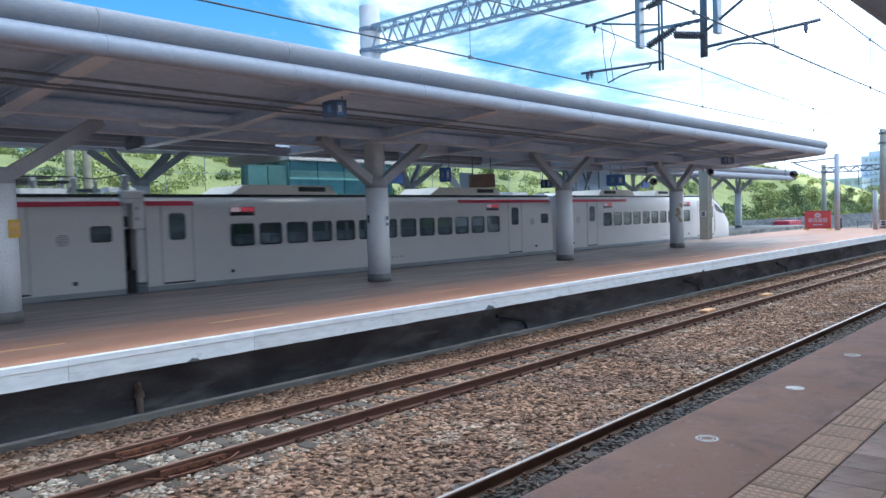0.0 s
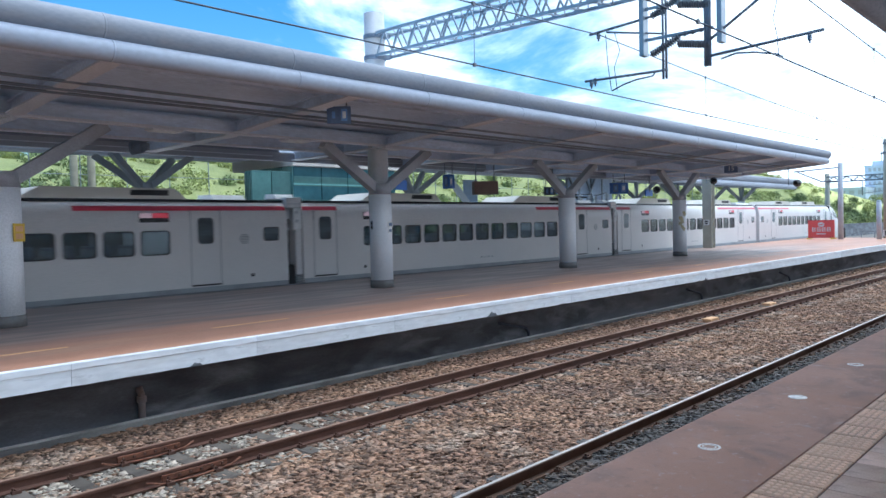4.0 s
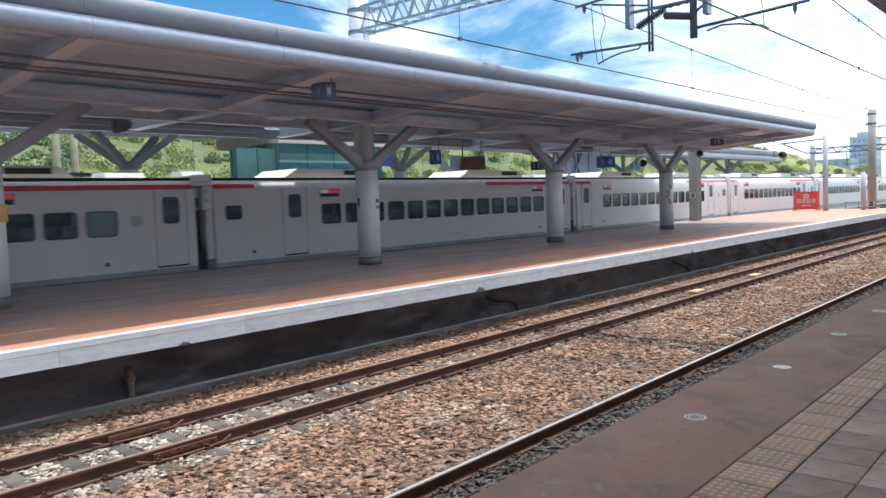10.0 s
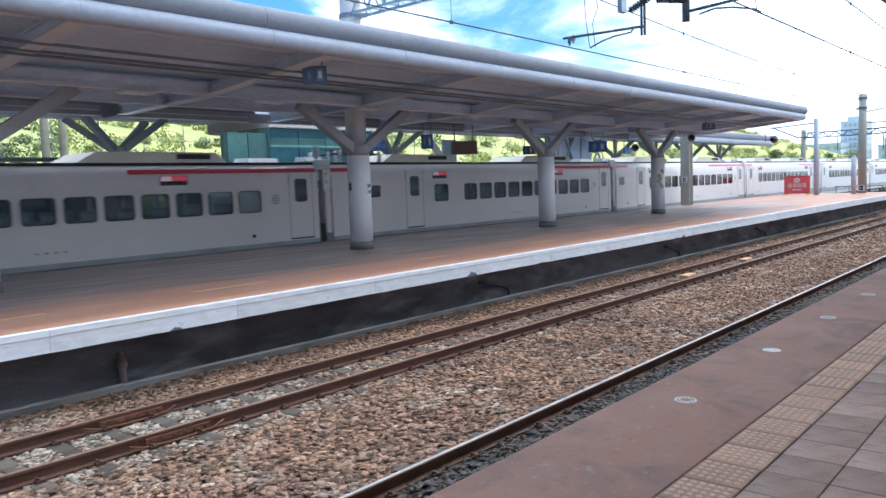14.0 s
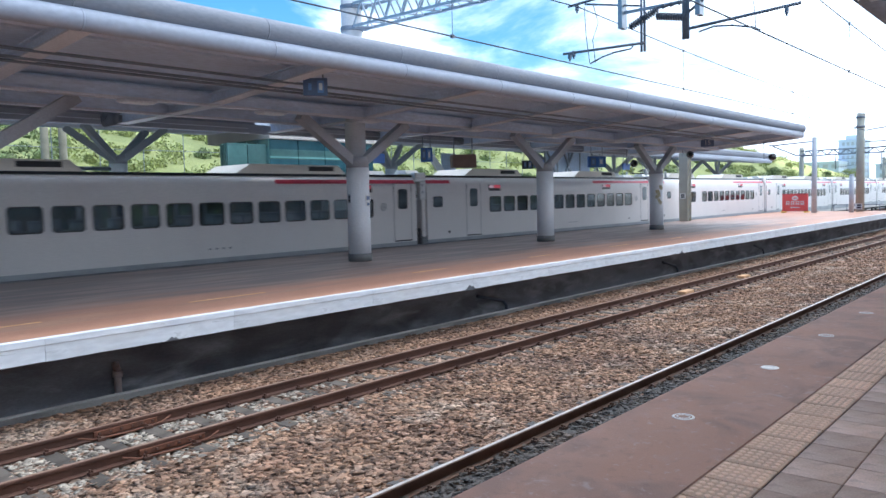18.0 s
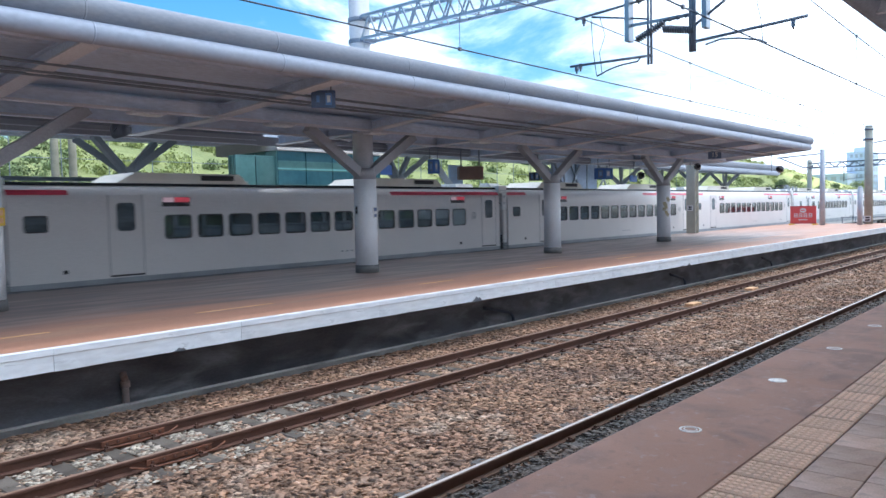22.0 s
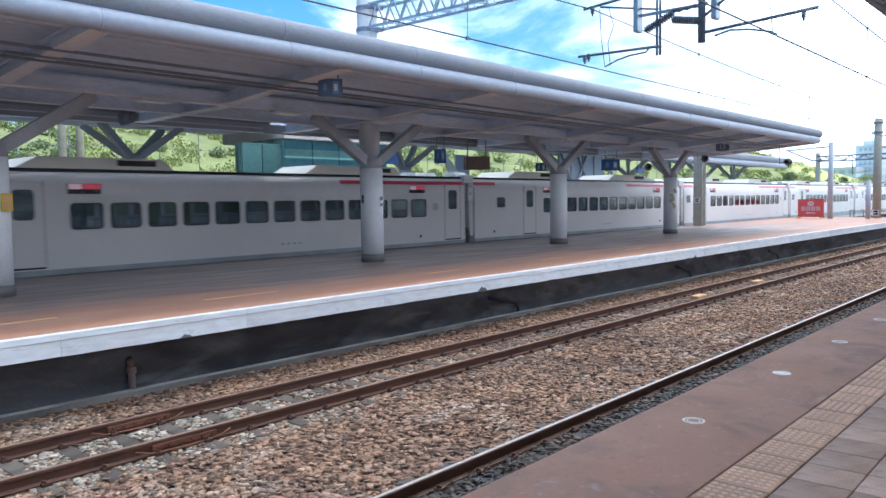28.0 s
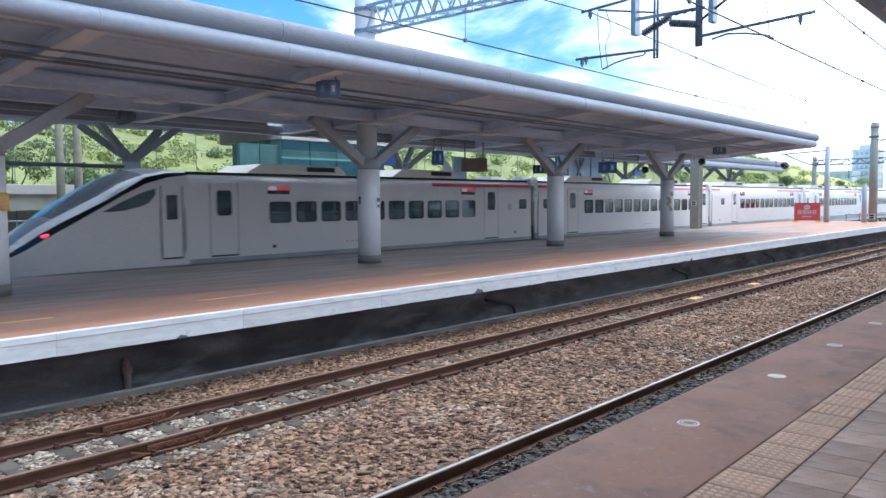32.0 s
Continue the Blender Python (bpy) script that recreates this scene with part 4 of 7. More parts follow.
    while x < xb:
        if x > xa:
            for ya in (y_front + 0.1, y_back - 0.1):
                raft = None
                for w, za, zb, kind in ((0.05, 0.028, 0.24, "deck_dark"), (0.32, 0.0, 0.028, "steel"), (0.20, 0.24, 0.265, "deck_dark")):
                    bm = B()
                    bar(bm, (x, ya, lev(ya) + (za + zb) / 2), (x, y_col, lev(y_col) + (za + zb) / 2), w, zb - za)
                    if raft is None:
                        raft = part("rafter", bm, kind, t)
                    else:
                        part("flange", bm, kind, raft)
        x += raft_step
    # end beam that closes the deck
    for ya in (y_front + 0.15, y_back - 0.15):
        bm = B()
        bar(bm, (xb - 0.42, ya, lev(ya) + 0.22), (xb - 0.42, y_col, lev(y_col) + 0.22), 0.08, 0.44)
        part("end_beam", bm, "steel", t)
    bm = B()
    tube(bm, (0, 0, 0.2), (0, 0, z_mid - P - 1.28), 0.315, n=28)
    cyl = mesh_of("shaft", bm, "column")
    bm = B()
    tube(bm, (0, 0, 0), (0, 0, 0.215), 0.335, n=28)
    pl = mesh_of("plinth", bm, "column_base")
    bm = B()
    tube(bm, (0, 0, z_mid - P - 1.30), (0, 0, z_mid - P - 1.0), 0.32, 0.28, n=28)
    cap = mesh_of("capital", bm, "arm")
    arms = []
    for sx in (-1, 1):
        for sy in (0,) if pairs else (-1, 1):
            bm = B()
            bar(bm, (0.12 * sx, 0.08 * sy, z_mid - P - 1.18), ((2.0 if pairs else 1.55) * sx, 0.75 * sy, z_mid - P + 0.02), 0.24 if pairs else 0.19, 0.25)
            arms.append(mesh_of("arm", bm, "arm"))
    for xc in columns:
        c = thing("canopy_column", "white round canopy column with raking grey arms", "column", pose(xc, y_col, P), group="canopy columns of " + name.replace("_", " "))
        part("shaft", cyl, None, c)
        part("plinth", pl, None, c, "dark grey plinth")
        part("capital", cap, None, c)
        for a in arms:
            part("arm", a, None, c, "raking grey steel arm")
    return t


COLS = [COL_X0 + COL_STEP * k - (0.13 if k == -1 else 0) for k in range(-4, 3)]
make_canopy(-30, 41.2, 11.2, COL_Y, 19.70, 5.29, 4.95, 4.90, COLS, COL_X0 - 9 * 4.79, 4.79, "long grey island platform canopy with round gutter edges", "platform_canopy", pairs=True, bay=(14.22, 15.53))
# ---------------------------------------------------------------- the train
SPEED, FRONT0, CAR = 6.19, 29.4, 19.9     # metres a second; rear end of the leading car at the start; car pitch
LEAD = ((0, 0.0), (3, 0.16), (6, 0.30), (9, 0.22), (13, 0.14), (19, 0.10), (23, 0.03), (28, 0.0), (32, -0.05))     # seconds, metres ahead of the even speed
HALF_W = 1.43


def side_profile():
    """Half of a car body's section, from the sill up to the roof's middle."""
    w = HALF_W
    return [(w - 0.06, 0.55), (w, 1.0), (w, 2.14), (w, 2.76), (w, 2.95), (w - 0.015, 3.15), (w - 0.05, 3.32), (w - 0.11, 3.45), (w - 0.2, 3.55), (w - 0.36, 3.62), (0.6, 3.68), (0, 3.69)]


def ring(prof):
    return [(-y, z) for y, z in prof] + [(y, z) for y, z in prof[-2::-1]]


SHARED = {}


def shared(key, maker, mat):
    if key not in SHARED:
        bm = B()
        maker(bm)
        SHARED[key] = mesh_of(key.split("|")[0], bm, mat)
    return SHARED[key]


def put(car, name, key, maker, mat, x, z=0.0, parent=None, label="", both=True, y=HALF_W):
    """A flush piece on the car's sides; the far side gets the same piece turned round."""
    me = shared(key, maker, mat)
    obs = [part(name, me, None, parent or car, label, at=pose(x, -y, z))]
    if both:
        obs.append(part(name, me, None, parent or car, label, at=pose(x, y, z, 0, 0, 180)))
    return obs


def ring_plate(bm, u0, u1, v0, v1, wide, depth, r):
    """A rounded window rubber: a flat ring in the XZ plane, from y=0 to y=depth."""
    def loop(d, y):
        pts = []
        rr = max(0.02, r - d)
        for cu, cv, a0 in ((u1 - d - rr, v1 - d - rr, 0), (u0 + d + rr, v1 - d - rr, 90), (u0 + d + rr, v0 + d + rr, 180), (u1 - d - rr, v0 + d + rr, 270)):
            for i in range(4):
                a = radians(a0 + 30 * i)
                pts.append(bm.verts.new((cu + rr * math.cos(a), y, cv + rr * math.sin(a))))
        return pts
    loops = [loop(0, depth), loop(0, 0), loop(wide, 0), loop(wide, depth)]
    for a, b in zip(loops, loops[1:] + loops[:1]):
        for i in range(16):
            j = (i + 1) % 16
            bm.faces.new((a[i], a[j], b[j], b[i]))


def window_row(car, xs):
    for x in xs:
        for ob in put(car, "window", "window", lambda b: ring_plate(b, -0.415, 0.415, 2.115, 2.785, 0.035, 0.05, 0.10), "gangway", x, label="rounded side window", y=HALF_W + 0.006):
            part("pane", shared("pane", lambda b: plate(b, -0.395, 0.395, 2.135, 2.765, 0.012, 0.07), "car_window"), None, ob, "dark tinted glass", at=pose(0, 0.016, 0))


def door(car, x):
    for ob in put(car, "door", "door", lambda b: plate(b, -0.44, 0.44, 1.24, 3.32, 0.02, 0.03), "white_paint", x, y=HALF_W + 0.004, label="white sliding plug door"):
        part("pane", shared("door_pane", lambda b: plate(b, -0.25, 0.25, 2.38, 3.12, 0.02, 0.1), "train_glass"), None, ob, "tall dark glass pane", at=pose(0, -0.006, 0))
        part("door_step", shared("door_step", lambda b: plate(b, -0.46, 0.46, 1.19, 1.235, 0.03), "gangway"), None, ob, at=pose(0, -0.012, 0))
    for d in (-0.47, 0.47):
        put(car, "door_seam", "door_seam", lambda b: plate(b, -0.011, 0.011, 1.22, 3.34, 0.01), "grey_print", x + d, y=HALF_W + 0.0035)


def square_window(car, x):
    for ob in put(car, "small_window", "small_window", lambda b: plate(b, -0.28, 0.28, 2.40, 2.82, 0.02, 0.07), "gangway", x, label="small square window", y=HALF_W + 0.003):
        part("pane", shared("small_pane", lambda b: plate(b, -0.25, 0.25, 2.43, 2.79, 0.02, 0.05), "train_glass"), None, ob, at=pose(0, -0.004, 0))


def display(car, x):
    for ob in put(car, "display", "display", lambda b: plate(b, -0.42, 0.42, 3.01, 3.27, 0.02, 0.02), "dark_panel", x, label="destination display", y=HALF_W + 0.003):
        part("lit_strip", shared("lit_strip", lambda b: plate(b, -0.05, 0.40, 3.13, 3.26, 0.01), "led_red"), None, ob, "red lit strip", at=pose(0, -0.004, 0))
        part("lit_bar", shared("lit_bar", lambda b: plate(b, -0.40, -0.07, 3.13, 3.26, 0.01), "led_pale"), None, ob, at=pose(0, -0.004, 0))


def vent(car, x):
    def grille(b):
        for i in range(6):
            z = 2.36 + 0.05 * i
            h = math.sqrt(max(0.01, 0.16 ** 2 - (z - 2.485) ** 2))
            box(b, -h, h, 0, 0.012, z - 0.014, z + 0.014)
    put(car, "vent_grille", "vent_grille", grille, "grey_print", x, y=HALF_W + 0.008, label="round slotted vent")


def red_stripe(car, xa, xb):
    for s in (-1, 1):
        bm = B()
        a = [bm.verts.new((x, s * (HALF_W - 0.02 + 0.005), 3.20)) for x in (xa, xb)]
        b = [bm.verts.new((x, s * (HALF_W - 0.05 + 0.006), 3.325)) for x in (xa, xb)]
        c = [bm.verts.new((x, s * (HALF_W - 0.112 + 0.008), 3.455)) for x in (xa, xb)]
        bm.faces.new((b[0], b[1], c[1], c[0]))
        bmesh.ops.delete(bm, geom=a, context="VERTS")
        part("red_stripe", bm, "train_red", car, "red stripe along the roof edge")


def small_print(car, x, z, w=0.5, h=0.05):
    for i in range(4):
        put(car, "print_bar", "print_bar", lambda b: plate(b, -0.045, 0.045, -0.025, 0.025, 0.006), "grey_print", x + i * w / 4, z, y=HALF_W + 0.003)


def hatch(car, x):
    put(car, "side_socket", "side_socket", lambda b: plate(b, -0.06, 0.06, 1.35, 1.45, 0.01, 0.02), "gangway", x, y=HALF_W + 0.003)


def roof_unit(car, x0, x1, w=0.95, h=0.30, louvre=None):
    bm = B()
    extrude = [(x0 - 0.55, 3.66), (x0, 3.66 + h), (x1, 3.66 + h), (x1 + 0.35, 3.66)]
    a = [bm.verts.new((x, -w, z)) for x, z in extrude]
    b = [bm.verts.new((x, w, z)) for x, z in extrude]
    for i in range(3):
        bm.faces.new((a[i], a[i + 1], b[i + 1], b[i]))
    bm.faces.new(a)
    bm.faces.new(b[::-1])
    bm.faces.new((a[3], a[0], b[0], b[3]))
    u = part("roof_unit", bm, "train_unit", car, "beige air-conditioning unit on the roof")
    if louvre:
        for y0, y1 in ((-w - 0.012, -w - 0.002), (w + 0.002, w + 0.012)):
            bm = B()
            box(bm, louvre[0], louvre[1], y0, y1, 3.76, 3.66 + h - 0.05)
            part("louvre", bm, "gangway", u)


def bogie(car, x):
    bm = B()
    for s in (-0.95, 0.95):
        bar(bm, (x - 1.6, s, 0.55), (x + 1.6, s, 0.55), 0.16, 0.22)
        box(bm, x - 0.35, x + 0.35, s - 0.14, s + 0.14, 0.55, 0.85)
    box(bm, x - 0.3, x + 0.3, -0.9, 0.9, 0.5, 0.75)
    bg = part("bogie", bm, "under", car, "dark steel bogie")
    for dx in (-1.05, 1.05):
        bm = B()
        for s in (-0.566, 0.566):
            tube(bm, (x + dx, s - 0.065, 0.43), (x + dx, s + 0.065, 0.43), 0.43, n=24)
        tube(bm, (x + dx, -0.85, 0.43), (x + dx, 0.85, 0.43), 0.08, n=10)
        part("wheelset", bm, "under", bg)


def common_body(car, xa, xb, prof, windows=()):
    """The shell, with an opening through both sides at each window."""
    bm = B()
    rp = ring(prof)
    xs = sorted({xa, xb} | {x + d for x in windows for d in (-0.385, 0.385)})
    rows = [[bm.verts.new((x, y, z)) for y, z in rp] for x in xs]
    for a, b in zip(rows, rows[1:]):
        mid = (a[0].co.x + b[0].co.x) / 2
        pierced = any(abs(mid - x) < 0.385 for x in windows)
        for j in range(len(rp) - 1):
            if pierced and {rp[j][1], rp[j + 1][1]} == {2.14, 2.76}:
                continue
            f = bm.faces.new((a[j], b[j], b[j + 1], a[j + 1]))
            f.smooth = min(v.co.z for v in f.verts) > 2.9
    for x in (xa, xb):
        bm.faces.new([bm.verts.new((x, y, z)) for y, z in rp])
    part("body", bm, "white_paint", car, "glossy white body shell")
    bm = B()
    for s in (-1, 1):
        box(bm, xa, xb, min(s * (HALF_W - 0.27), s * (HALF_W - 0.2)), max(s * (HALF_W - 0.27), s * (HALF_W - 0.2)), 3.57, 3.65)
    part("roof_rail", bm, "train_black", car, "black strip along the roof edge")
    bm = B()
    for s in (-1, 1):
        y0, y1 = sorted((s * (HALF_W - 0.03), s * (HALF_W + 0.002)))
        box(bm, xa, xb, y0, y1, 0.80, 1.16)
    part("skirt", bm, "train_skirt", car, "grey lower skirt")
    bm = B()
    box(bm, xa + 0.1, xb - 0.1, -1.1, 1.1, 0.35, 0.75)
    part("underframe", bm, "under", car)


def seat_shape(bm):
    """A double seat: cushion, tall backrest and pale headrest cloths, facing +X."""
    for y in (-0.24, 0.24):
        box(bm, -0.05, 0.45, y - 0.22, y + 0.22, 1.50, 1.64, 0.03)
        v = box(bm, -0.16, -0.02, y - 0.22, y + 0.22, 1.60, 2.40)
        for k in v:
            if k.co.z > 2.0:
                k.co.x -= 0.14
    box(bm, 0.05, 0.35, -0.2, 0.2, 1.20, 1.50)


def cloth_shape(bm):
    for y in (-0.24, 0.24):
        box(bm, -0.29, -0.12, y - 0.17, y + 0.17, 2.16, 2.42)


def interior(car, xa, xb, windows):
    """What shows through the side windows: floor, ceiling, luggage racks and seats."""
    bm = B()
    box(bm, xa + 0.1, xb - 0.1, -1.36, 1.36, 1.12, 1.20)
    part("floor", bm, "train_skirt", car, "grey saloon floor")
    bm = B()
    box(bm, xa + 0.1, xb - 0.1, -1.10, 1.10, 3.30, 3.36)
    top = part("saloon_ceiling", bm, "sign_white", car, "pale saloon ceiling")
    # light strips out of view, added to brighten the saloon behind the tinted windows
    for y in (-0.75, 0.75):
        bm = B()
        box(bm, xa + 0.4, xb - 0.4, y - 0.07, y + 0.07, 3.28, 3.298)
        part("light_strip", bm, "saloon_light", top, "lit saloon light strip")
    for s in (-1, 1):
        bm = B()
        y0, y1 = sorted((s * 0.95, s * 1.38))
        box(bm, min(windows) - 0.6, max(windows) + 0.6, y0, y1, 2.84, 2.90)
        part("luggage_rack", bm, "cover_grey", car, "pale luggage rack")
        for x in windows:
            st = part("seat", shared("seat", seat_shape, "seat_cloth"), None, car, "blue-grey double seat", at=pose(x - 0.30, s * 0.86, 0))
            part("headrest_cloth", shared("headrest_cloth", cloth_shape, "cover_grey"), None, st)


def gangway(car, x):
    """The folded connection in the gap between two cars; x is the middle of the gap."""
    bm = B()
    box(bm, x - 0.30, x + 0.30, -0.75, 0.75, 1.1, 3.3, 0.04)
    part("gangway", bm, "gangway", car, "dark folded gangway")
    for s in (-1, 1):
        for i in range(5):
            bm = B()
            y0, y1 = sorted((s * 0.76, s * 0.98))
            box(bm, x - 0.13 + 0.06 * i, x - 0.10 + 0.06 * i, y0, y1, 1.1, 3.4)
            part("bellows_fold", bm, "dark_panel" if i % 2 else "gangway", car)
        y0, y1 = sorted((s * 1.0, s * 1.40))
        bm = B()
        box(bm, x - 0.295, x + 0.295, y0, y1, 3.40, 3.74, 0.03)
        box(bm, x - 0.04, x + 0.295, y0, y1, 2.72, 3.40, 0.02)
        cv = part("cable_cover", bm, "sign_white", car, "white jumper cable cover")
        bm = B()
        for z in (2.95, 3.22):
            box(bm, x + 0.02, x + 0.14, min(s * 1.40, s * 1.415), max(s * 1.40, s * 1.415), z, z + 0.09, 0.01)
        box(bm, x - 0.27, x + 0.27, min(s * 1.40, s * 1.41), max(s * 1.40, s * 1.41), 3.52, 3.54)
        part("clamp", bm, "cover_grey", cv)
        bm = B()
        box(bm, x - 0.295, x - 0.09, min(s * 1.0, s * 1.30), max(s * 1.0, s * 1.30), 2.72, 3.38, 0.03)
        rc = part("recess_panel", bm, "cover_grey", car, "grey recessed end panel")
        bm = B()
        box(bm, x - 0.26, x - 0.12, min(s * 1.30, s * 1.31), max(s * 1.30, s * 1.31), 2.78, 3.06, 0.004)
        part("slot", bm, "gangway", rc)
        bm = B()
        y0, y1 = sorted((s * 1.0, s * 1.38))
        box(bm, x + 0.05, x + 0.295, y0, y1, 1.28, 2.72, 0.03)
        part("end_fairing", bm, "white_paint", car, "pale grey lower fairing")
        bm = B()
        for i in range(5):
            box(bm, x + 0.06, x + 0.28, y0, y1, 0.92 + 0.07 * i, 0.96 + 0.07 * i)
        part("ribbed_hose", bm, "train_skirt", car, "grey ribbed hose end")
        bm = B()
        y0, y1 = sorted((s * 0.9, s * 1.34))
        box(bm, x - 0.20, x + 0.04, y0, y1, 0.75, 1.62, 0.03)
        part("coupling_box", bm, "gangway", car, "dark coupling box")
    bm = B()
    extrude_x(bm, [(-1.1, 3.70), (-1.0, 3.84), (-0.55, 3.86), (-0.45, 3.70)], x - 0.45, x + 0.25)
    part("roof_cap", bm, "sign_white", car, "white cap over the roof joint")


def middle_car(flip, kind=""):
    """kind: "" plain, "a" display three windows in, "b" the same with a single window at the other end, "c" a longer blank end."""
    car = thing("passenger_car", "white express train car with a row of dark rounded windows", "train car", group="cars of the passing train")
    xa, xb = -CAR / 2 + 0.30, CAR / 2 - 0.30
    f = -1 if flip else 1
    L = -CAR / 2
    # first window, pitch, count; small window, door and display at one end; door, vent and display at the other
    lay = {"": (4.70, 1.018, 13, 0.95, 3.20, 4.66, 1.05, 2.05, 3.05), "flip": (4.62, 1.0, 13, 0.90, 3.12, 4.64, 1.20, 2.2, 3.30),
           "a": (4.70, 1.018, 13, 0.95, 3.20, 4.66, 1.02, 2.03, 5.45), "b": (4.70, 1.018, 13, 2.30, 4.38, 5.85, 1.05, 2.05, 5.45),
           "c": (5.67, 1.0, 12, 2.08, 4.18, 5.66, 1.32, 2.28, 3.34)}["flip" if flip else kind]
    first, pitch, count, sq, door_a, disp_a, door_b, vent_b, disp_b = lay
    xs = [L + first + pitch * k for k in range(count)]
    if kind == "b":
        xs = [L + 5.92] + xs[3:]
    xs = [f * x for x in xs]
    common_body(car, xa, xb, side_profile(), xs)
    interior(car, xa, xb, xs)
    window_row(car, xs)
    door(car, f * (L + door_a))
    door(car, f * (CAR / 2 - door_b))
    vent(car, f * (L + 1.86) if flip else CAR / 2 - vent_b)
    square_window(car, f * (L + sq))
    display(car, f * (L + disp_a))
    display(car, f * (CAR / 2 - disp_b))
    red_stripe(car, L + 0.32, L + 1.76)
    red_stripe(car, CAR / 2 - 6.75, CAR / 2 - 0.32)
    hatch(car, f * (L + 1.6))
    hatch(car, f * (CAR / 2 - 2.9))
    small_print(car, f * (CAR / 2 - 9.2), 1.43, 0.9)
    for x0, x1 in ((-6.2, -2.9), (2.6, 6.2)):
        roof_unit(car, x0, x1, louvre=(x1 - 1.3, x1 - 0.2))
    bm = B()
    extrude_x(bm, [(-1.0, 3.66), (-0.9, 3.80), (-0.2, 3.82), (-0.1, 3.66)], CAR / 2 - 2.6, CAR / 2 - 1.5)
    part("roof_box", bm, "sign_white", car, "small white box on the roof")
    bogie(car, -6.9)
    bogie(car, 6.9)
    gangway(car, -CAR / 2)
    return car


def end_car():
    """The cab car, nose towards -X; its rear end is at +10.85 and its nose tip at -10.85."""
    car = thing("cab_car", "white streamlined train end car with black windscreen and red tail lights", "train car", group="cars of the passing train")
    length = 21.7
    xr = length / 2 - 0.30
    xn = -length / 2
    prof = side_profile()
    seats = [length / 2 - 4.68 - 1.03 * k for k in range(10)]
    common_body(car, xn + 4.6, xr, prof, seats)
    interior(car, xn + 5.0, xr, seats)
    # nose: sections from the body to the tip: x from tip, half width, top height, belt height where the white ends
    secs = [(4.6, 1.43, 3.71, 3.54), (4.0, 1.43, 3.76, 3.46), (3.4, 1.425, 3.69, 3.29), (2.8, 1.41, 3.45, 3.00), (2.2, 1.385, 3.09, 2.66), (1.7, 1.35, 2.77, 2.38), (1.2, 1.29, 2.42, 2.10), (0.8, 1.20, 2.13, 1.86), (0.45, 1.06, 1.86, 1.63), (0.2, 0.86, 1.64, 1.48), (0.05, 0.62, 1.48, 1.40), (0.0, 0.5, 1.40, 1.36)]
    bands = {"nose_shell": ("white_paint", 0, 3, 0.0, 9.0, "white nose sides"), "black_band": ("train_black", 3, 4, 0.0, 9.0, "black band from windscreen to roof"),
             "silver_band": ("train_silver", 4, 5, 0.0, 9.0, "silver band beside the windscreen"), "windscreen": ("screen_glass", 5, 7, 1.15, 3.45, "grey windscreen"),
             "roof_shroud": ("shroud", 5, 7, 3.4, 9.0, "dark grey roof shroud behind the windscreen"), "nose_cap": ("shroud", 5, 7, 0.0, 1.2, "dark grey nose cap below the windscreen")}

    def section(x, w, top, belt):
        f = min(1.0, x / 4.0)
        low = 0.45 + 0.35 * (1 - f) ** 2
        g = min(1.0, max(0.0, (x - 0.9) / 1.2))
        fb, fs = 0.60 - 0.32 * g, 0.93 - 0.25 * g
        if x > 3.3:
            fb, fs = 0.42, 0.60
        def side(q):
            return w * 0.985 * (1 - q ** 2.4) ** 0.45
        zz = [(w * (0.94 if x > 0.3 else 0.8), low), (w, low + 0.4 if low + 0.4 < belt else belt - 0.1), (w, belt - 0.12 * f - 0.02), (w * 0.985, belt),
              (side(fb), belt + (top - belt) * fb), (side(fs), belt + (top - belt) * fs), (side(fs) * 0.5, top - (top - belt) * (1 - fs) * 0.3), (0, top)]
        return [(xn + x, y, z) for y, z in zz]
    for name, (mat, i0, i1, x0, x1, lab) in bands.items():
        bm = B()
        for s in (-1, 1):
            prev = None
            for sc in secs:
                if not x0 - 1e-6 <= sc[0] <= x1:
                    continue
                row = [bm.verts.new((x, s * y, z)) for x, y, z in section(*sc)[i0:i1 + 1]]
                if prev:
                    for i in range(len(row) - 1):
                        bm.faces.new((prev[i], prev[i + 1], row[i + 1], row[i])).smooth = True
                prev = row
        bmesh.ops.remove_doubles(bm, verts=bm.verts, dist=0.0005)
        part(name, bm, mat, car, lab)
    bm = B()
    box(bm, xn + 0.02, xn + 0.5, -0.55, 0.55, 0.62, 1.32, 0.1)
    part("coupler_cover", bm, "white_paint", car)
    for s in (-1, 1):
        bm = B()
        a, b = Vector((xn + 0.94, s * 1.13, 1.97)), Vector((xn + 0.80, s * 1.07, 1.93))
        tube(bm, a, b, 0.05, n=12)
        part("tail_light", bm, "tail_red", car, "lit red tail light")
        # slanted cab side window
        bm = B()
        outline = [(2.17, 2.53), (2.7, 2.80), (3.2, 3.03), (3.64, 3.16), (3.62, 2.98), (3.45, 2.78), (3.2, 2.67), (2.7, 2.56)]
        bm.faces.new([bm.verts.new((xn + x, s * (HALF_W + 0.006), z)) for x, z in outline])
        r = bmesh.ops.extrude_face_region(bm, geom=bm.faces[:])
        for v in r["geom"]:
            if isinstance(v, bmesh.types.BMVert):
                v.co.y -= s * 0.05
        part("cab_side_window", bm, "train_glass", car, "dark pointed cab side window")
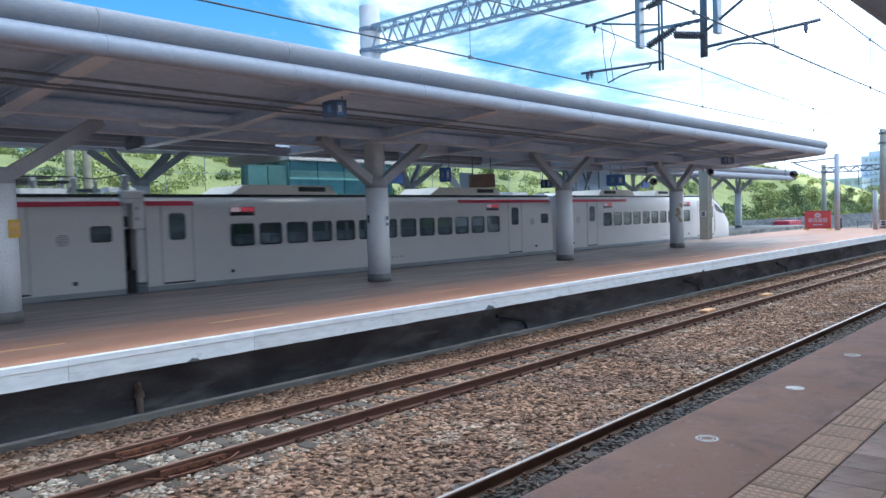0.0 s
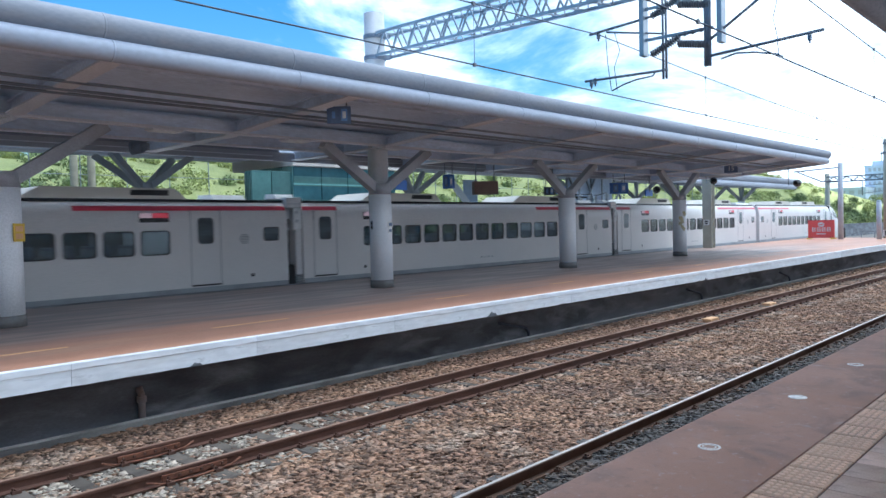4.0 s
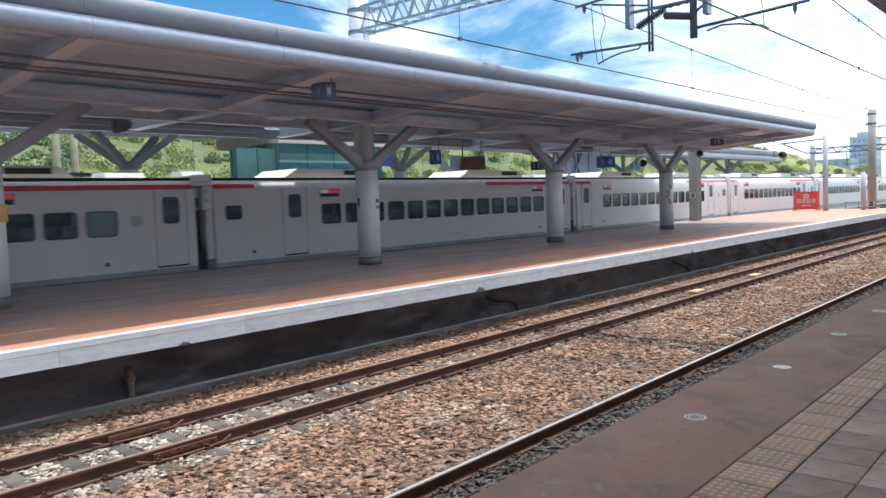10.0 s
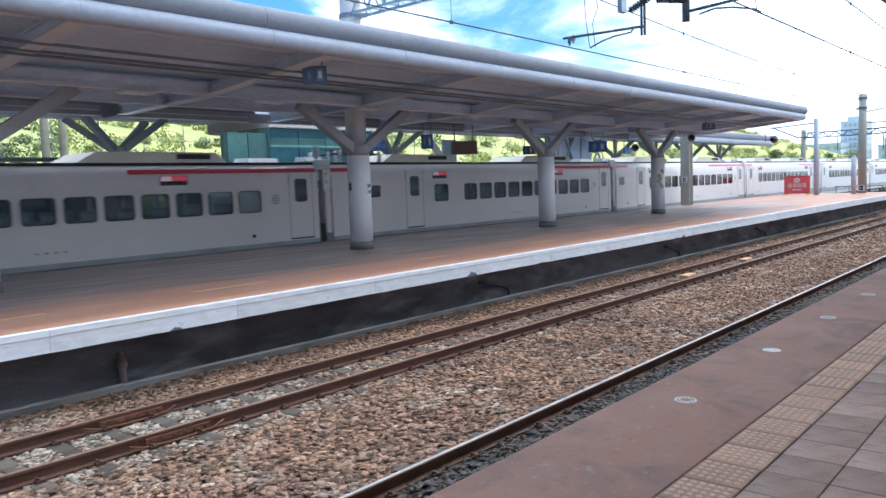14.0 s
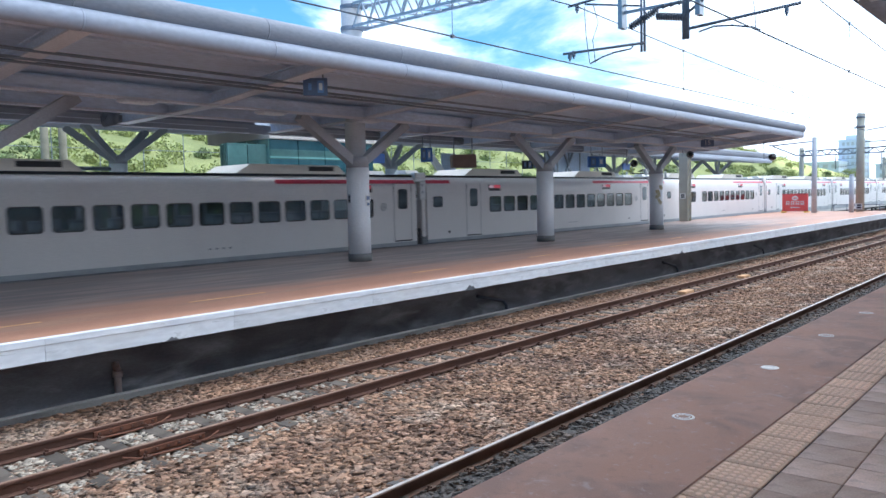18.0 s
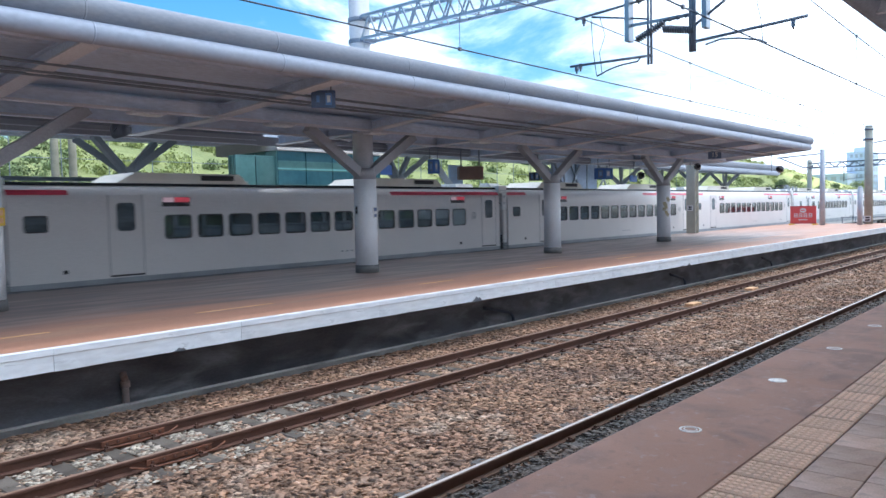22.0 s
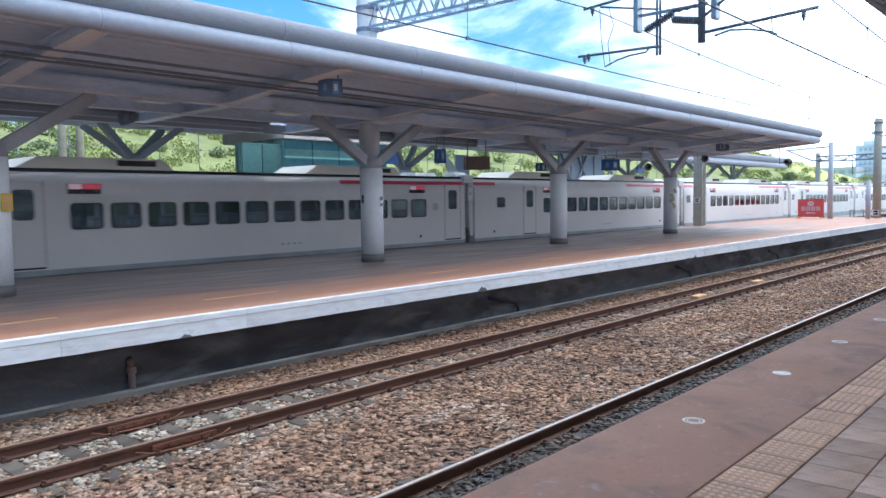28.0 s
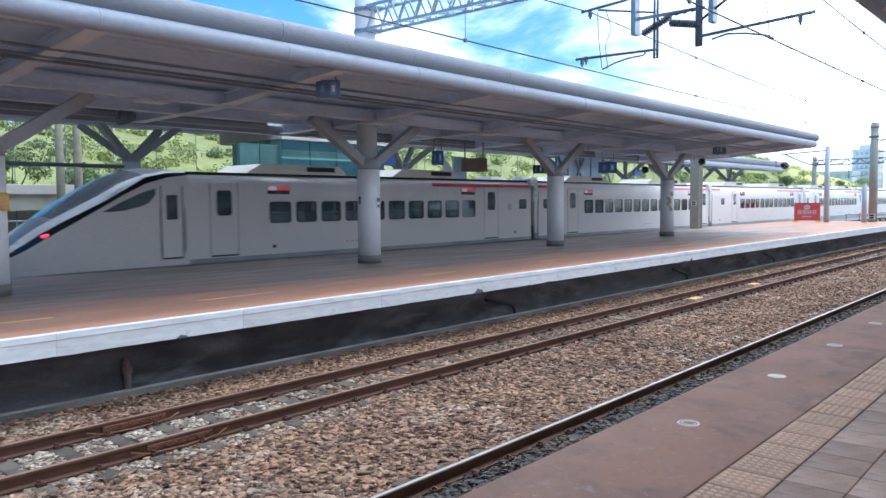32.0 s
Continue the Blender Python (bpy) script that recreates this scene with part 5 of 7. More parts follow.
    # cab door
    for ob in put(car, "cab_door", "cab_door", lambda b: plate(b, -0.30, 0.30, 1.26, 3.22, 0.02, 0.03), "white_paint", xn + 4.10, y=HALF_W + 0.004, label="narrow cab door"):
        part("pane", shared("cab_pane", lambda b: plate(b, -0.17, 0.17, 2.30, 2.98, 0.02, 0.03), "train_glass"), None, ob, at=pose(0, -0.006, 0))
        for d in (-0.36, 0.36):
            part("handrail", shared("cab_rail", lambda b: tube(b, (0, -0.05, 1.4), (0, -0.05, 2.6), 0.016, n=8), "galv"), None, ob, at=pose(d, 0, 0))
        part("door_step", shared("cab_step", lambda b: plate(b, -0.30, 0.30, 1.21, 1.255, 0.03), "gangway"), None, ob, at=pose(0, -0.012, 0))
    for d in (-0.32, 0.32):
        put(car, "door_seam", "cab_seam", lambda b: plate(b, -0.014, 0.014, 1.24, 3.24, 0.01), "gangway", xn + 4.10 + d, y=HALF_W + 0.0035)
    door(car, xn + 5.75)
    R = length / 2
    window_row(car, seats)
    door(car, R - 3.2)
    vent(car, R - 1.9)
    square_window(car, R - 0.93)
    display(car, R - 4.72)
    display(car, xn + 7.7)
    red_stripe(car, R - 6.8, R - 0.32)
    hatch(car, xn + 7.5)
    hatch(car, R - 1.5)
    small_print(car, R - 11.2, 1.43, 0.9)
    roof_unit(car, xn + 7.4, xn + 10.6, louvre=(xn + 9.2, xn + 10.4))
    roof_unit(car, R - 8.0, R - 5.0, louvre=(R - 6.4, R - 5.2))
    bm = B()
    extrude_x(bm, [(-1.0, 3.66), (-0.9, 3.80), (-0.2, 3.82), (-0.1, 3.66)], R - 2.6, R - 1.5)
    part("roof_box", bm, "sign_white", car, "small white box on the roof")
    bogie(car, xn + 5.2)
    bogie(car, R - 3.0)
    return car


def pantograph(car, f):
    """Roof gear at one end of the car: ribbed insulators, busbar and the folded pantograph; f is the end's sign."""
    def ribbed(x, y, h, r):
        bm = B()
        for i in range(int(h / 0.045)):
            z = 3.68 + 0.045 * i
            tube(bm, (x, y, z), (x, y, z + 0.03), r, r * 0.8, n=12)
        tube(bm, (x, y, 3.66), (x, y, 3.68 + h), r * 0.6, n=10)
        part("insulator", bm, "insulator_pale", car, "pale grey ribbed roof insulator")
    e = f * CAR / 2
    for d, y, h, r in ((0.02, -1.0, 0.50, 0.12), (0.72, -0.8, 0.36, 0.07), (1.28, -0.8, 0.42, 0.085), (1.42, -0.4, 0.42, 0.085), (2.25, -0.8, 0.40, 0.085), (3.2, -0.8, 0.40, 0.09), (3.2, 0.8, 0.40, 0.09), (1.28, 0.8, 0.42, 0.085)):
        ribbed(e - f * d, y, h, r)
    x = e - f * 2.3
    bm = B()
    for s in (-0.55, 0.55):
        bar(bm, (x - 1.1, s, 3.98), (x + 1.1, s, 3.98), 0.06, 0.06)
    for dx in (-0.9, 0.0, 0.9):
        bar(bm, (x + dx, -0.6, 3.96), (x + dx, 0.6, 3.96), 0.06, 0.05)
    tube(bm, (x - f * 1.0, 0, 4.02), (x + f * 0.8, 0, 4.13), 0.035, n=8)
    tube(bm, (x + f * 0.8, 0, 4.13), (x - f * 0.9, 0, 4.22), 0.028, n=8)
    pg = part("pantograph", bm, "under", car, "folded roof pantograph")
    for d in (-0.13, 0.13):
        bm = B()
        bent(bm, [(x - f * 0.9 + d, -0.95, 4.10), (x - f * 0.9 + d, -0.7, 4.24), (x - f * 0.9 + d, 0.7, 4.24), (x - f * 0.9 + d, 0.95, 4.10)], 0.022, 8)
        part("contact_strip", bm, "under", pg)
    bm = B()
    bent(bm, [(e - f * 0.02, -1.0, 4.20), (e - f * 0.72, -0.8, 4.06), (e - f * 1.28, -0.8, 4.11), (e - f * 3.2, -0.8, 4.09)], 0.018, 6)
    part("busbar", bm, "under", car, "thin dark busbar")


def make_train():
    cars = []
    tail = end_car()
    made = {}
    for k in range(10):
        key = (k < 3, {4: "b", 5: "a", 8: "c"}.get(k, ""))
        if key in made:
            car = copy_thing(made[key], Matrix())
        else:
            car = made[key] = middle_car(*key)
        if k in (1, 4):
            pantograph(car, 1 if k == 1 else -1)
        cars.append(car)
    nose = copy_thing(tail, pose(0, 0, 0, 0, 0, 180))
    for ch in list(nose.children_recursive):
        if ch.name.startswith("tail_light"):
            ch.name = "marker_light"
            ch["label"] = "red marker light on the leading end"
    return nose, cars, tail


TRAIN = make_train()


def motions():
    nose, cars, tail = TRAIN
    rear = [(t, FRONT0 + SPEED * t + d) for t, d in LEAD]
    walk(nose, [(t, pose(x + 10.85, TRAIN_Y, 0, 0, 0, 180)) for t, x in rear])
    for k, car in enumerate(cars):
        walk(car, [(t, pose(x - CAR * (k + 0.5), TRAIN_Y, 0)) for t, x in rear])
    walk(tail, [(t, pose(x - CAR * 10 - 10.85, TRAIN_Y, 0)) for t, x in rear])
    # the unseen cloud sheets slide along so that their gap passes before the sun
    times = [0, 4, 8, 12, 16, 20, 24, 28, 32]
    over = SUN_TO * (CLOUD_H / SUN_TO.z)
    for cloud, passing in SUN_VEILS:
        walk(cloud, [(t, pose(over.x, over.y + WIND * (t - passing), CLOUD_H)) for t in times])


# ---------------------------------------------------------------- overhead line
def lattice_beam(parent, x, ya, yb, z0, z1, w, bay, mat, thick=1.0):
    """A square lattice girder along Y: four chords and zigzag lacing."""
    for dx in (-w / 2, w / 2):
        for z in (z0, z1):
            bm = B()
            bar(bm, (x + dx, ya, z), (x + dx, yb, z), 0.055 * thick, 0.055 * thick)
            part("chord", bm, mat, parent)
    n = int(abs(yb - ya) / bay)
    bm = B()
    for i in range(n):
        y0, y1 = ya + (yb - ya) * i / n, ya + (yb - ya) * (i + 1) / n
        ym = (y0 + y1) / 2
        for dx in (-w / 2, w / 2):
            bar(bm, (x + dx, y0, z0), (x + dx, ym, z1), 0.03 * thick, 0.03 * thick)
            bar(bm, (x + dx, ym, z1), (x + dx, y1, z0), 0.03 * thick, 0.03 * thick)
        for z in (z0, z1):
            bar(bm, (x - w / 2, y0, z), (x + w / 2, ym, z), 0.026, 0.026)
            bar(bm, (x + w / 2, ym, z), (x - w / 2, y1, z), 0.026, 0.026)
    part("lacing", bm, mat, parent, "zigzag lattice bars")["kind"] = "stuff"


def insulator(parent, p0, p1, discs=9, r=0.095):
    p0, p1 = Vector(p0), Vector(p1)
    bm = B()
    tube(bm, p0, p1, 0.03, n=10)
    rod = part("insulator", bm, "insulator", parent, "grey ribbed insulator")
    for i in range(discs):
        a = p0.lerp(p1, (i + 0.8) / (discs + 0.6))
        b = p0.lerp(p1, (i + 1.2) / (discs + 0.6))
        bm = B()
        tube(bm, a, b, r, r * 0.7, n=14)
        part("disc", bm, "insulator", rod)


def make_gantry():
    g = thing("catenary_gantry", "grey lattice gantry on a round post over the tracks", "gantry", pose(0, 0, 0))
    bm = B()
    tube(bm, (15.0, 16.07, P), (15.0, 16.07, 8.82), 0.29, n=24)
    part("post", bm, "cover_grey", g, "pale round post")
    bm = B()
    tube(bm, (15.0, -6.2, P), (15.0, -6.2, 8.82), 0.29, n=24)
    part("post", bm, "column", g, "pale round post")
    for z in (7.55, 8.15):
        bm = B()
        tube(bm, (15.0, 16.07, z - 0.06), (15.0, 16.07, z + 0.06), 0.32, n=24)
        box(bm, 14.75, 15.25, 15.66, 15.8, z - 0.05, z + 0.05)
        part("clamp", bm, "dark_steel", g)
    lattice_beam(g, 15.0, 15.72, -6.0, 7.56, 8.18, 0.50, 0.62, "galv", 1.3)
    # drop frame between the two near tracks
    for y, w, zb in ((7.71, 0.22, 6.22), (6.04, 0.22, 6.22)):
        bm = B()
        bar(bm, (15.0, y, 7.55), (15.0, y, zb), 0.10, w)
        part("drop_channel", bm, "galv", g, "broad hanging steel channel")
    for y, zb in ((7.24, 5.68), (6.32, 5.80)):
        for d in (-0.035, 0.035):
            bm = B()
            tube(bm, (15.0, y + d, 7.55), (15.0, y + d, zb), 0.026 if y > 7 else 0.04, n=10)
            part("drop_tube", bm, "dark_steel", g)
    bm = B()
    for z in (6.55, 7.2):
        bar(bm, (15.0, 6.2, z), (15.0, 7.8, z), 0.05, 0.06)
    part("cross_tie", bm, "galv", g)
    for dz in (0.0, 0.80):
        insulator(g, (15, 7.55, 6.22 + dz), (15, 6.9, 6.50 + dz), 13, 0.085)
        insulator(g, (15, 6.95, 6.36 + dz), (15, 6.25, 6.22 + dz), 13, 0.085)
    insulator(g, (15, 6.95, 6.52), (15, 6.33, 6.55), 3, 0.05)
    # cantilever over the far track
    bm = B()
    tube(bm, (15, 9.16, 5.90), (15, 7.18, 5.86), 0.028, n=10)
    part("registration_tube", bm, "dark_steel", g)
    bm = B()
    bent(bm, [(15, 8.49, 5.60), (15, 8.2, 5.70), (15, 7.9, 5.76), (15, 7.52, 5.78), (15, 7.45, 5.86)], 0.018, 8)
    part("steady_arm", bm, "dark_steel", g)
    bm = B()
    tube(bm, (15, 9.02, 6.92), (15, 7.2, 7.05), 0.028, n=10)
    tube(bm, (15, 8.6, 6.90), (15, 7.25, 6.62), 0.022, n=10)
    part("top_tube", bm, "dark_steel", g)
    bm = B()
    bent(bm, [(15, 8.62, 6.85), (15, 8.58, 6.2), (15, 8.5, 5.62)], 0.008, 6)
    bent(bm, [(15, 8.4, 6.85), (15, 8.28, 6.45), (15, 8.42, 6.1), (15, 8.36, 5.6)], 0.008, 6)
    part("jumper_wire", bm, "wire", g)
    for y, z in ((9.0, 5.84), (8.8, 6.86), (4.4, 6.04), (8.9, 5.88)):
        bm = B()
        box(bm, 14.97, 15.03, y - 0.03, y + 0.03, z - 0.07, z + 0.05)
        tube(bm, (15, y, z - 0.12), (15, y, z - 0.05), 0.02, n=8)
        part("clip", bm, "dark_steel", g)
    # cantilever over the near track
    bm = B()
    tube(bm, (15, 6.35, 5.99), (15, 4.15, 6.12), 0.03, n=10)
    part("registration_tube", bm, "dark_steel", g)
    bm = B()
    bent(bm, [(15, 6.05, 5.90), (15, 5.75, 5.96), (15, 5.4, 5.92), (15, 5.0, 5.82), (15, 4.87, 5.74)], 0.018, 8)
    part("steady_arm", bm, "dark_steel", g)
    bm = B()
    tube(bm, (15, 6.3, 6.3), (15, 4.7, 7.3), 0.028, n=10)
    part("top_tube", bm, "dark_steel", g)
    bm = B()
    bent(bm, [(15, 4.95, 6.9), (15, 5.05, 6.5), (15, 4.98, 6.2), (15, 4.95, 5.78)], 0.008, 6)
    part("jumper_wire", bm, "wire", g)


make_gantry()


def wire_run(name, label, pts, r=0.012):
    bm = B()
    bent(bm, pts, r, 6)
    return solid(name, bm, "wire", label, "wire", group="overhead wires")


def catenary(y, contact, high, low, spans, stagger=0.0):
    """Contact wire, sagging messenger wire and droppers of one track, support to support."""
    pts_c, pts_m = [], []
    for a, b in zip(spans, spans[1:]):
        for i in range(10):
            f = i / 10
            x = a + (b - a) * f
            pts_m.append((x, y, low + (high - low) * (2 * f - 1) ** 2))
            pts_c.append((x, y, contact))
    wire_run("contact_wire", "dark overhead contact wire above the track", pts_c, 0.013)
    wire_run("messenger_wire", "dark sagging messenger wire above the contact wire", pts_m, 0.012)
    x = spans[0] + 5.6
    while x < 70:
        for a, b in zip(spans, spans[1:]):
            if a <= x < b:
                f = (x - a) / (b - a)
                zt = low + (high - low) * (2 * f - 1) ** 2
                d = thing("dropper", "thin vertical dropper wire with end clips", "wire", pose(x, y, contact), group="droppers of the overhead line")
                bm = B()
                tube(bm, (0, 0, 0), (0, 0, zt - contact), 0.005, n=6)
                part("wire", bm, "wire", d)
                for z in (0, zt - contact):
                    bm = B()
                    box(bm, -0.035, 0.035, -0.02, 0.02, z - 0.03, z + 0.03)
                    part("clip", bm, "insulator", d)
        x += 10.0


catenary(8.75, 5.60, 6.86, 6.34, (-35, 15, 62.5, 110, 158))
catenary(4.6, 5.55, 6.9, 6.4, (-35, 15, 62.5, 110, 158))
catenary(TRAIN_Y, 5.72, 6.9, 6.4, (-35, 15, 60, 98, 150))


# ---------------------------------------------------------------- posts and signs at the platform's end
def plate_sign(parent, x, y, z, w, h, rz, bars=2, mat="sign_white", ink="dark_panel"):
    m = pose(x, y, z, 0, 0, rz)
    bm = B()
    plate(bm, -w / 2, w / 2, -h / 2, h / 2, 0.012)
    s = part("number_plate", bm, mat, parent, "small white plate", at=m)
    for i in range(bars):
        bm = B()
        hh = h * 0.6 / bars
        zc = h * (0.5 - (i + 0.7) / (bars + 0.4))
        plate(bm, -w * 0.32, w * 0.32, zc - hh / 2, zc + hh / 2, 0.004)
        part("mark_bar", bm, ink, s, at=pose(0, -0.004, 0))
    return s


def striped_post():
    t = thing("catenary_post", "olive grey concrete post with a pale diagonal lattice edge", "post", pose(43.9, 18.55, P))
    bm = B()
    box(bm, -0.27, 0.27, -0.21, 0.30, 0, 4.9, 0.02)
    part("shaft", bm, "concrete", t)
    bm = B()
    box(bm, -0.22, 0.22, -0.216, -0.212, 0.02, 4.88)
    part("web", bm, "olive_dark", t, "dark recessed web")
    for x in (-0.245, 0.245):
        bm = B()
        box(bm, x - 0.025, x + 0.025, -0.25, -0.211, 0, 4.9)
        part("edge_angle", bm, "concrete", t)
    for i in range(11):
        z = 0.08 + 0.43 * i
        bm = B()
        bar(bm, (-0.21, -0.232, z), (0.21, -0.232, z + 0.40), 0.02, 0.09)
        part("lacing_bar", bm, "kerb", t, "pale diagonal lacing bar")
    plate_sign(t, -0.285, 0.05, 1.5, 0.34, 0.30, -90)


def right_posts():
    t = thing("catenary_post", "tall grey concrete catenary post with brackets", "post", pose(62.4, 13.12, P))
    bm = B()
    tube(bm, (0, 0, 0), (0, 0, 7.15), 0.29, 0.26, n=24)
    part("shaft", bm, "concrete", t)
    bm = B()
    tube(bm, (0, 0, 6.1), (0, 0, 6.24), 0.31, n=24)
    part("collar", bm, "dark_steel", t)
    bm = B()
    tube(bm, (0, 0, 6.8), (0, 0, 6.94), 0.31, n=24)
    part("collar", bm, "dark_steel", t)
    for z0, z1, ln in ((5.9, 6.3, -3.6), (5.1, 5.0, -3.4), (4.6, 4.75, -2.8)):
        bm = B()
        tube(bm, (0, -0.3, z0), (0, ln, z1), 0.045, n=10)
        part("bracket_arm", bm, "dark_steel", t)
    plate_sign(t, -0.31, 0.0, 0.38, 0.45, 0.42, -90)
    t = thing("post", "slender pale grey post with two bracket arms", "post", pose(60.0, 15.62, P))
    bm = B()
    tube(bm, (0, 0, 0), (0, 0, 5.5), 0.19, 0.17, n=18)
    part("shaft", bm, "cover_grey", t)
    for p0, p1 in (((0, 0, 5.2), (0, 3.2, 5.05)), ((0, 1.3, 4.25), (0, 2.9, 5.0)), ((0, 0, 4.2), (0, 1.3, 4.25))):
        bm = B()
        tube(bm, p0, p1, 0.05, n=8)
        part("bracket_arm", bm, "dark_steel", t)
    t = thing("bollard_post", "short grey steel post with a rounded cap", "post", pose(60.2, 13.2, P))
    bm = B()
    tube(bm, (0, 0, 0), (0, 0, 2.62), 0.17, n=16)
    tube(bm, (0, 0, 2.62), (0, 0, 2.74), 0.17, 0.08, n=16)
    part("shaft", bm, "cover_grey", t)
    # red barrier board
    t = thing("barrier_board", "red board with white lettering on short yellow feet", "sign", pose(60.9, 17.2, P, 0, 0, -97))
    bm = B()
    plate(bm, -0.95, 0.95, 0.12, 1.38, 0.06, 0.04)
    bd = part("board", bm, "sign_red", t)
    bm = B()
    for x0, x1, z0, z1 in ((-0.98, 0.98, 1.37, 1.41), (-0.98, 0.98, 0.09, 0.13)):
        box(bm, x0, x1, -0.02, 0.08, z0, z1)
    part("rim", bm, "train_red", t)
    bm = B()
    n = 24
    o = [bm.verts.new((0.24 * math.cos(2 * math.pi * i / n), -0.008, 1.08 + 0.17 * math.sin(2 * math.pi * i / n))) for i in range(n)]
    bm.faces.new(o)
    part("round_mark", bm, "sign_white", bd, "white oval mark")
    bm = B()
    box(bm, -0.14, 0.14, -0.014, -0.009, 1.05, 1.11)
    part("mark_bar", bm, "sign_red", bd)
    for i in range(4):
        bm = B()
        x = -0.66 + 0.36 * i
        for dx0, dx1, z0, z1 in ((0, 0.26, 0.80, 0.86), (0, 0.26, 0.66, 0.71), (0, 0.06, 0.56, 0.86), (0.19, 0.25, 0.56, 0.86), (0.0, 0.26, 0.56, 0.60)):
            box(bm, x + dx0, x + dx1, -0.010, -0.004, z0, z1)
        part("glyph_bar", bm, "sign_white", bd)
    bm = B()
    box(bm, -0.34, 0.34, -0.010, -0.004, 0.34, 0.42)
    part("text_bar", bm, "sign_white", bd)
    for x in (-0.86, 0.86):
        bm = B()
        box(bm, x - 0.06, x + 0.06, -0.35, 0.42, 0, 0.10, 0.01)
        part("foot", bm, "sign_yellow", t)
    # dwarf signal
    t = thing("dwarf_signal", "small dark railway signal showing red", "signal", pose(94.0, 24.3, -0.62))
    bm = B()
    tube(bm, (0, 0, 0), (0, 0, 0.8), 0.06, n=12)
    box(bm, -0.14, 0.14, -0.28, 0.28, 0.8, 2.0, 0.02)
    part("case", bm, "dark_panel", t)
    bm = B()
    tube(bm, (-0.145, 0, 1.7), (-0.18, 0, 1.7), 0.16, n=16)
    part("lens", bm, "tail_red", t, "lit red lens")
    # fence across the platform's end
    t = thing("end_fence", "low dark rail fence across the platform end", "fence", pose(63.8, 0, P))
    for y in (11.0, 12.1, 13.2, 14.3, 15.2):
        bm = B()
        tube(bm, (0, y, 0), (0, y, 0.5), 0.03, n=8)
        part("post", bm, "dark_steel", t)
    bm = B()
    tube(bm, (0, 10.9, 0.48), (0, 15.3, 0.48), 0.025, n=8)
    part("rail", bm, "dark_steel", t)


striped_post()
right_posts()


def far_gantry(x, ya, yb, z0, z1, label):
    g = thing("catenary_gantry", label, "gantry", pose(0, 0, 0), group="gantries further along")
    for y in (ya, yb):
        bm = B()
        tube(bm, (x, y, -0.4), (x, y, z1 + 0.4), 0.30, 0.27, n=18)
        part("post", bm, "concrete", g)
    lattice_beam(g, x, ya, yb, z0, z1, 0.5, 1.4, "dark_steel", 2.2)
    for y in (23.2, 18.5, 9.8, 6.5):
        bm = B()
        tube(bm, (x, y, z0), (x, y, z0 - 1.7), 0.06, n=8)
        tube(bm, (x, y, z0 - 0.6), (x, y - 2.2, z0 - 0.5), 0.03, n=8)
        tube(bm, (x, y, z0 - 1.5), (x, y - 2.1, z0 - 1.3), 0.03, n=8)
        part("drop_bracket", bm, "dark_steel", g)


far_gantry(98.0, 26.95, -4.0, 6.75, 7.35, "distant lattice catenary gantry on concrete posts")
far_gantry(145.0, 26.95, -4.0, 6.75, 7.35, "further distant lattice catenary gantry")


# ---------------------------------------------------------------- things under the canopy
def text_bm(word, size):
    cu = bpy.data.curves.new("word", "FONT")
    cu.body, cu.size, cu.extrude, cu.align_x, cu.align_y = word, size, 0.002, "CENTER", "CENTER"
    ob = bpy.data.objects.new("word", cu)
    scene.collection.objects.link(ob)
    dg = bpy.context.evaluated_depsgraph_get()
    me = bpy.data.meshes.new_from_object(ob.evaluated_get(dg))
    bpy.data.objects.remove(ob)
    bm = B()
    bm.from_mesh(me)
    bmesh.ops.rotate(bm, verts=bm.verts, cent=(0, 0, 0), matrix=Matrix.Rotation(radians(90), 3, "X"))
    return bm


def deck_z(y):
    """Underside of the first canopy's deck."""
    return (5.29 + (4.95 - 5.29) * (y - 11.2) / 4.55 if y < COL_Y else 4.95 - 0.05 * (y - COL_Y) / 3.95) + 0.42


def hanging_sign(x, y, ztop, w, h, rz, words, label, panel="sign_navy", drop=0.3):
    t = thing("hanging_sign", label, "sign", pose(x, y, ztop, 0, 0, rz), group="signs under the canopy")
    for d in (-w * 0.32, w * 0.32):
        bm = B()
        tube(bm, (d, 0, deck_z(y) - ztop + 0.02), (d, 0, -drop), 0.015, n=8)
        part("hanger", bm, "dark_steel", t)
    bm = B()
    box(bm, -w / 2, w / 2, -0.06, 0.06, -drop - h, -drop, 0.01)
    b = part("panel", bm, panel, t)
    if words:
        part("digits", text_bm(words, h * 0.85), "sign_white", b, at=pose(0, -0.066, -drop - h / 2))
    else:
        for i in (-1, 1):
            bm = B()
            box(bm, i * w * 0.22 - w * 0.13, i * w * 0.22 + w * 0.13, -0.066, -0.061, -drop - h * 0.85, -drop - h * 0.15)
            f = part("field", bm, "sky_field" if i > 0 else "sign_slate", b)
            bm = B()
            box(bm, i * w * 0.22 - w * 0.07, i * w * 0.22 + w * 0.07, -0.070, -0.067, -drop - h * 0.7, -drop - h * 0.3)
            part("digit_bar", bm, "sky_field" if i < 0 else "sign_white", f)
    return t


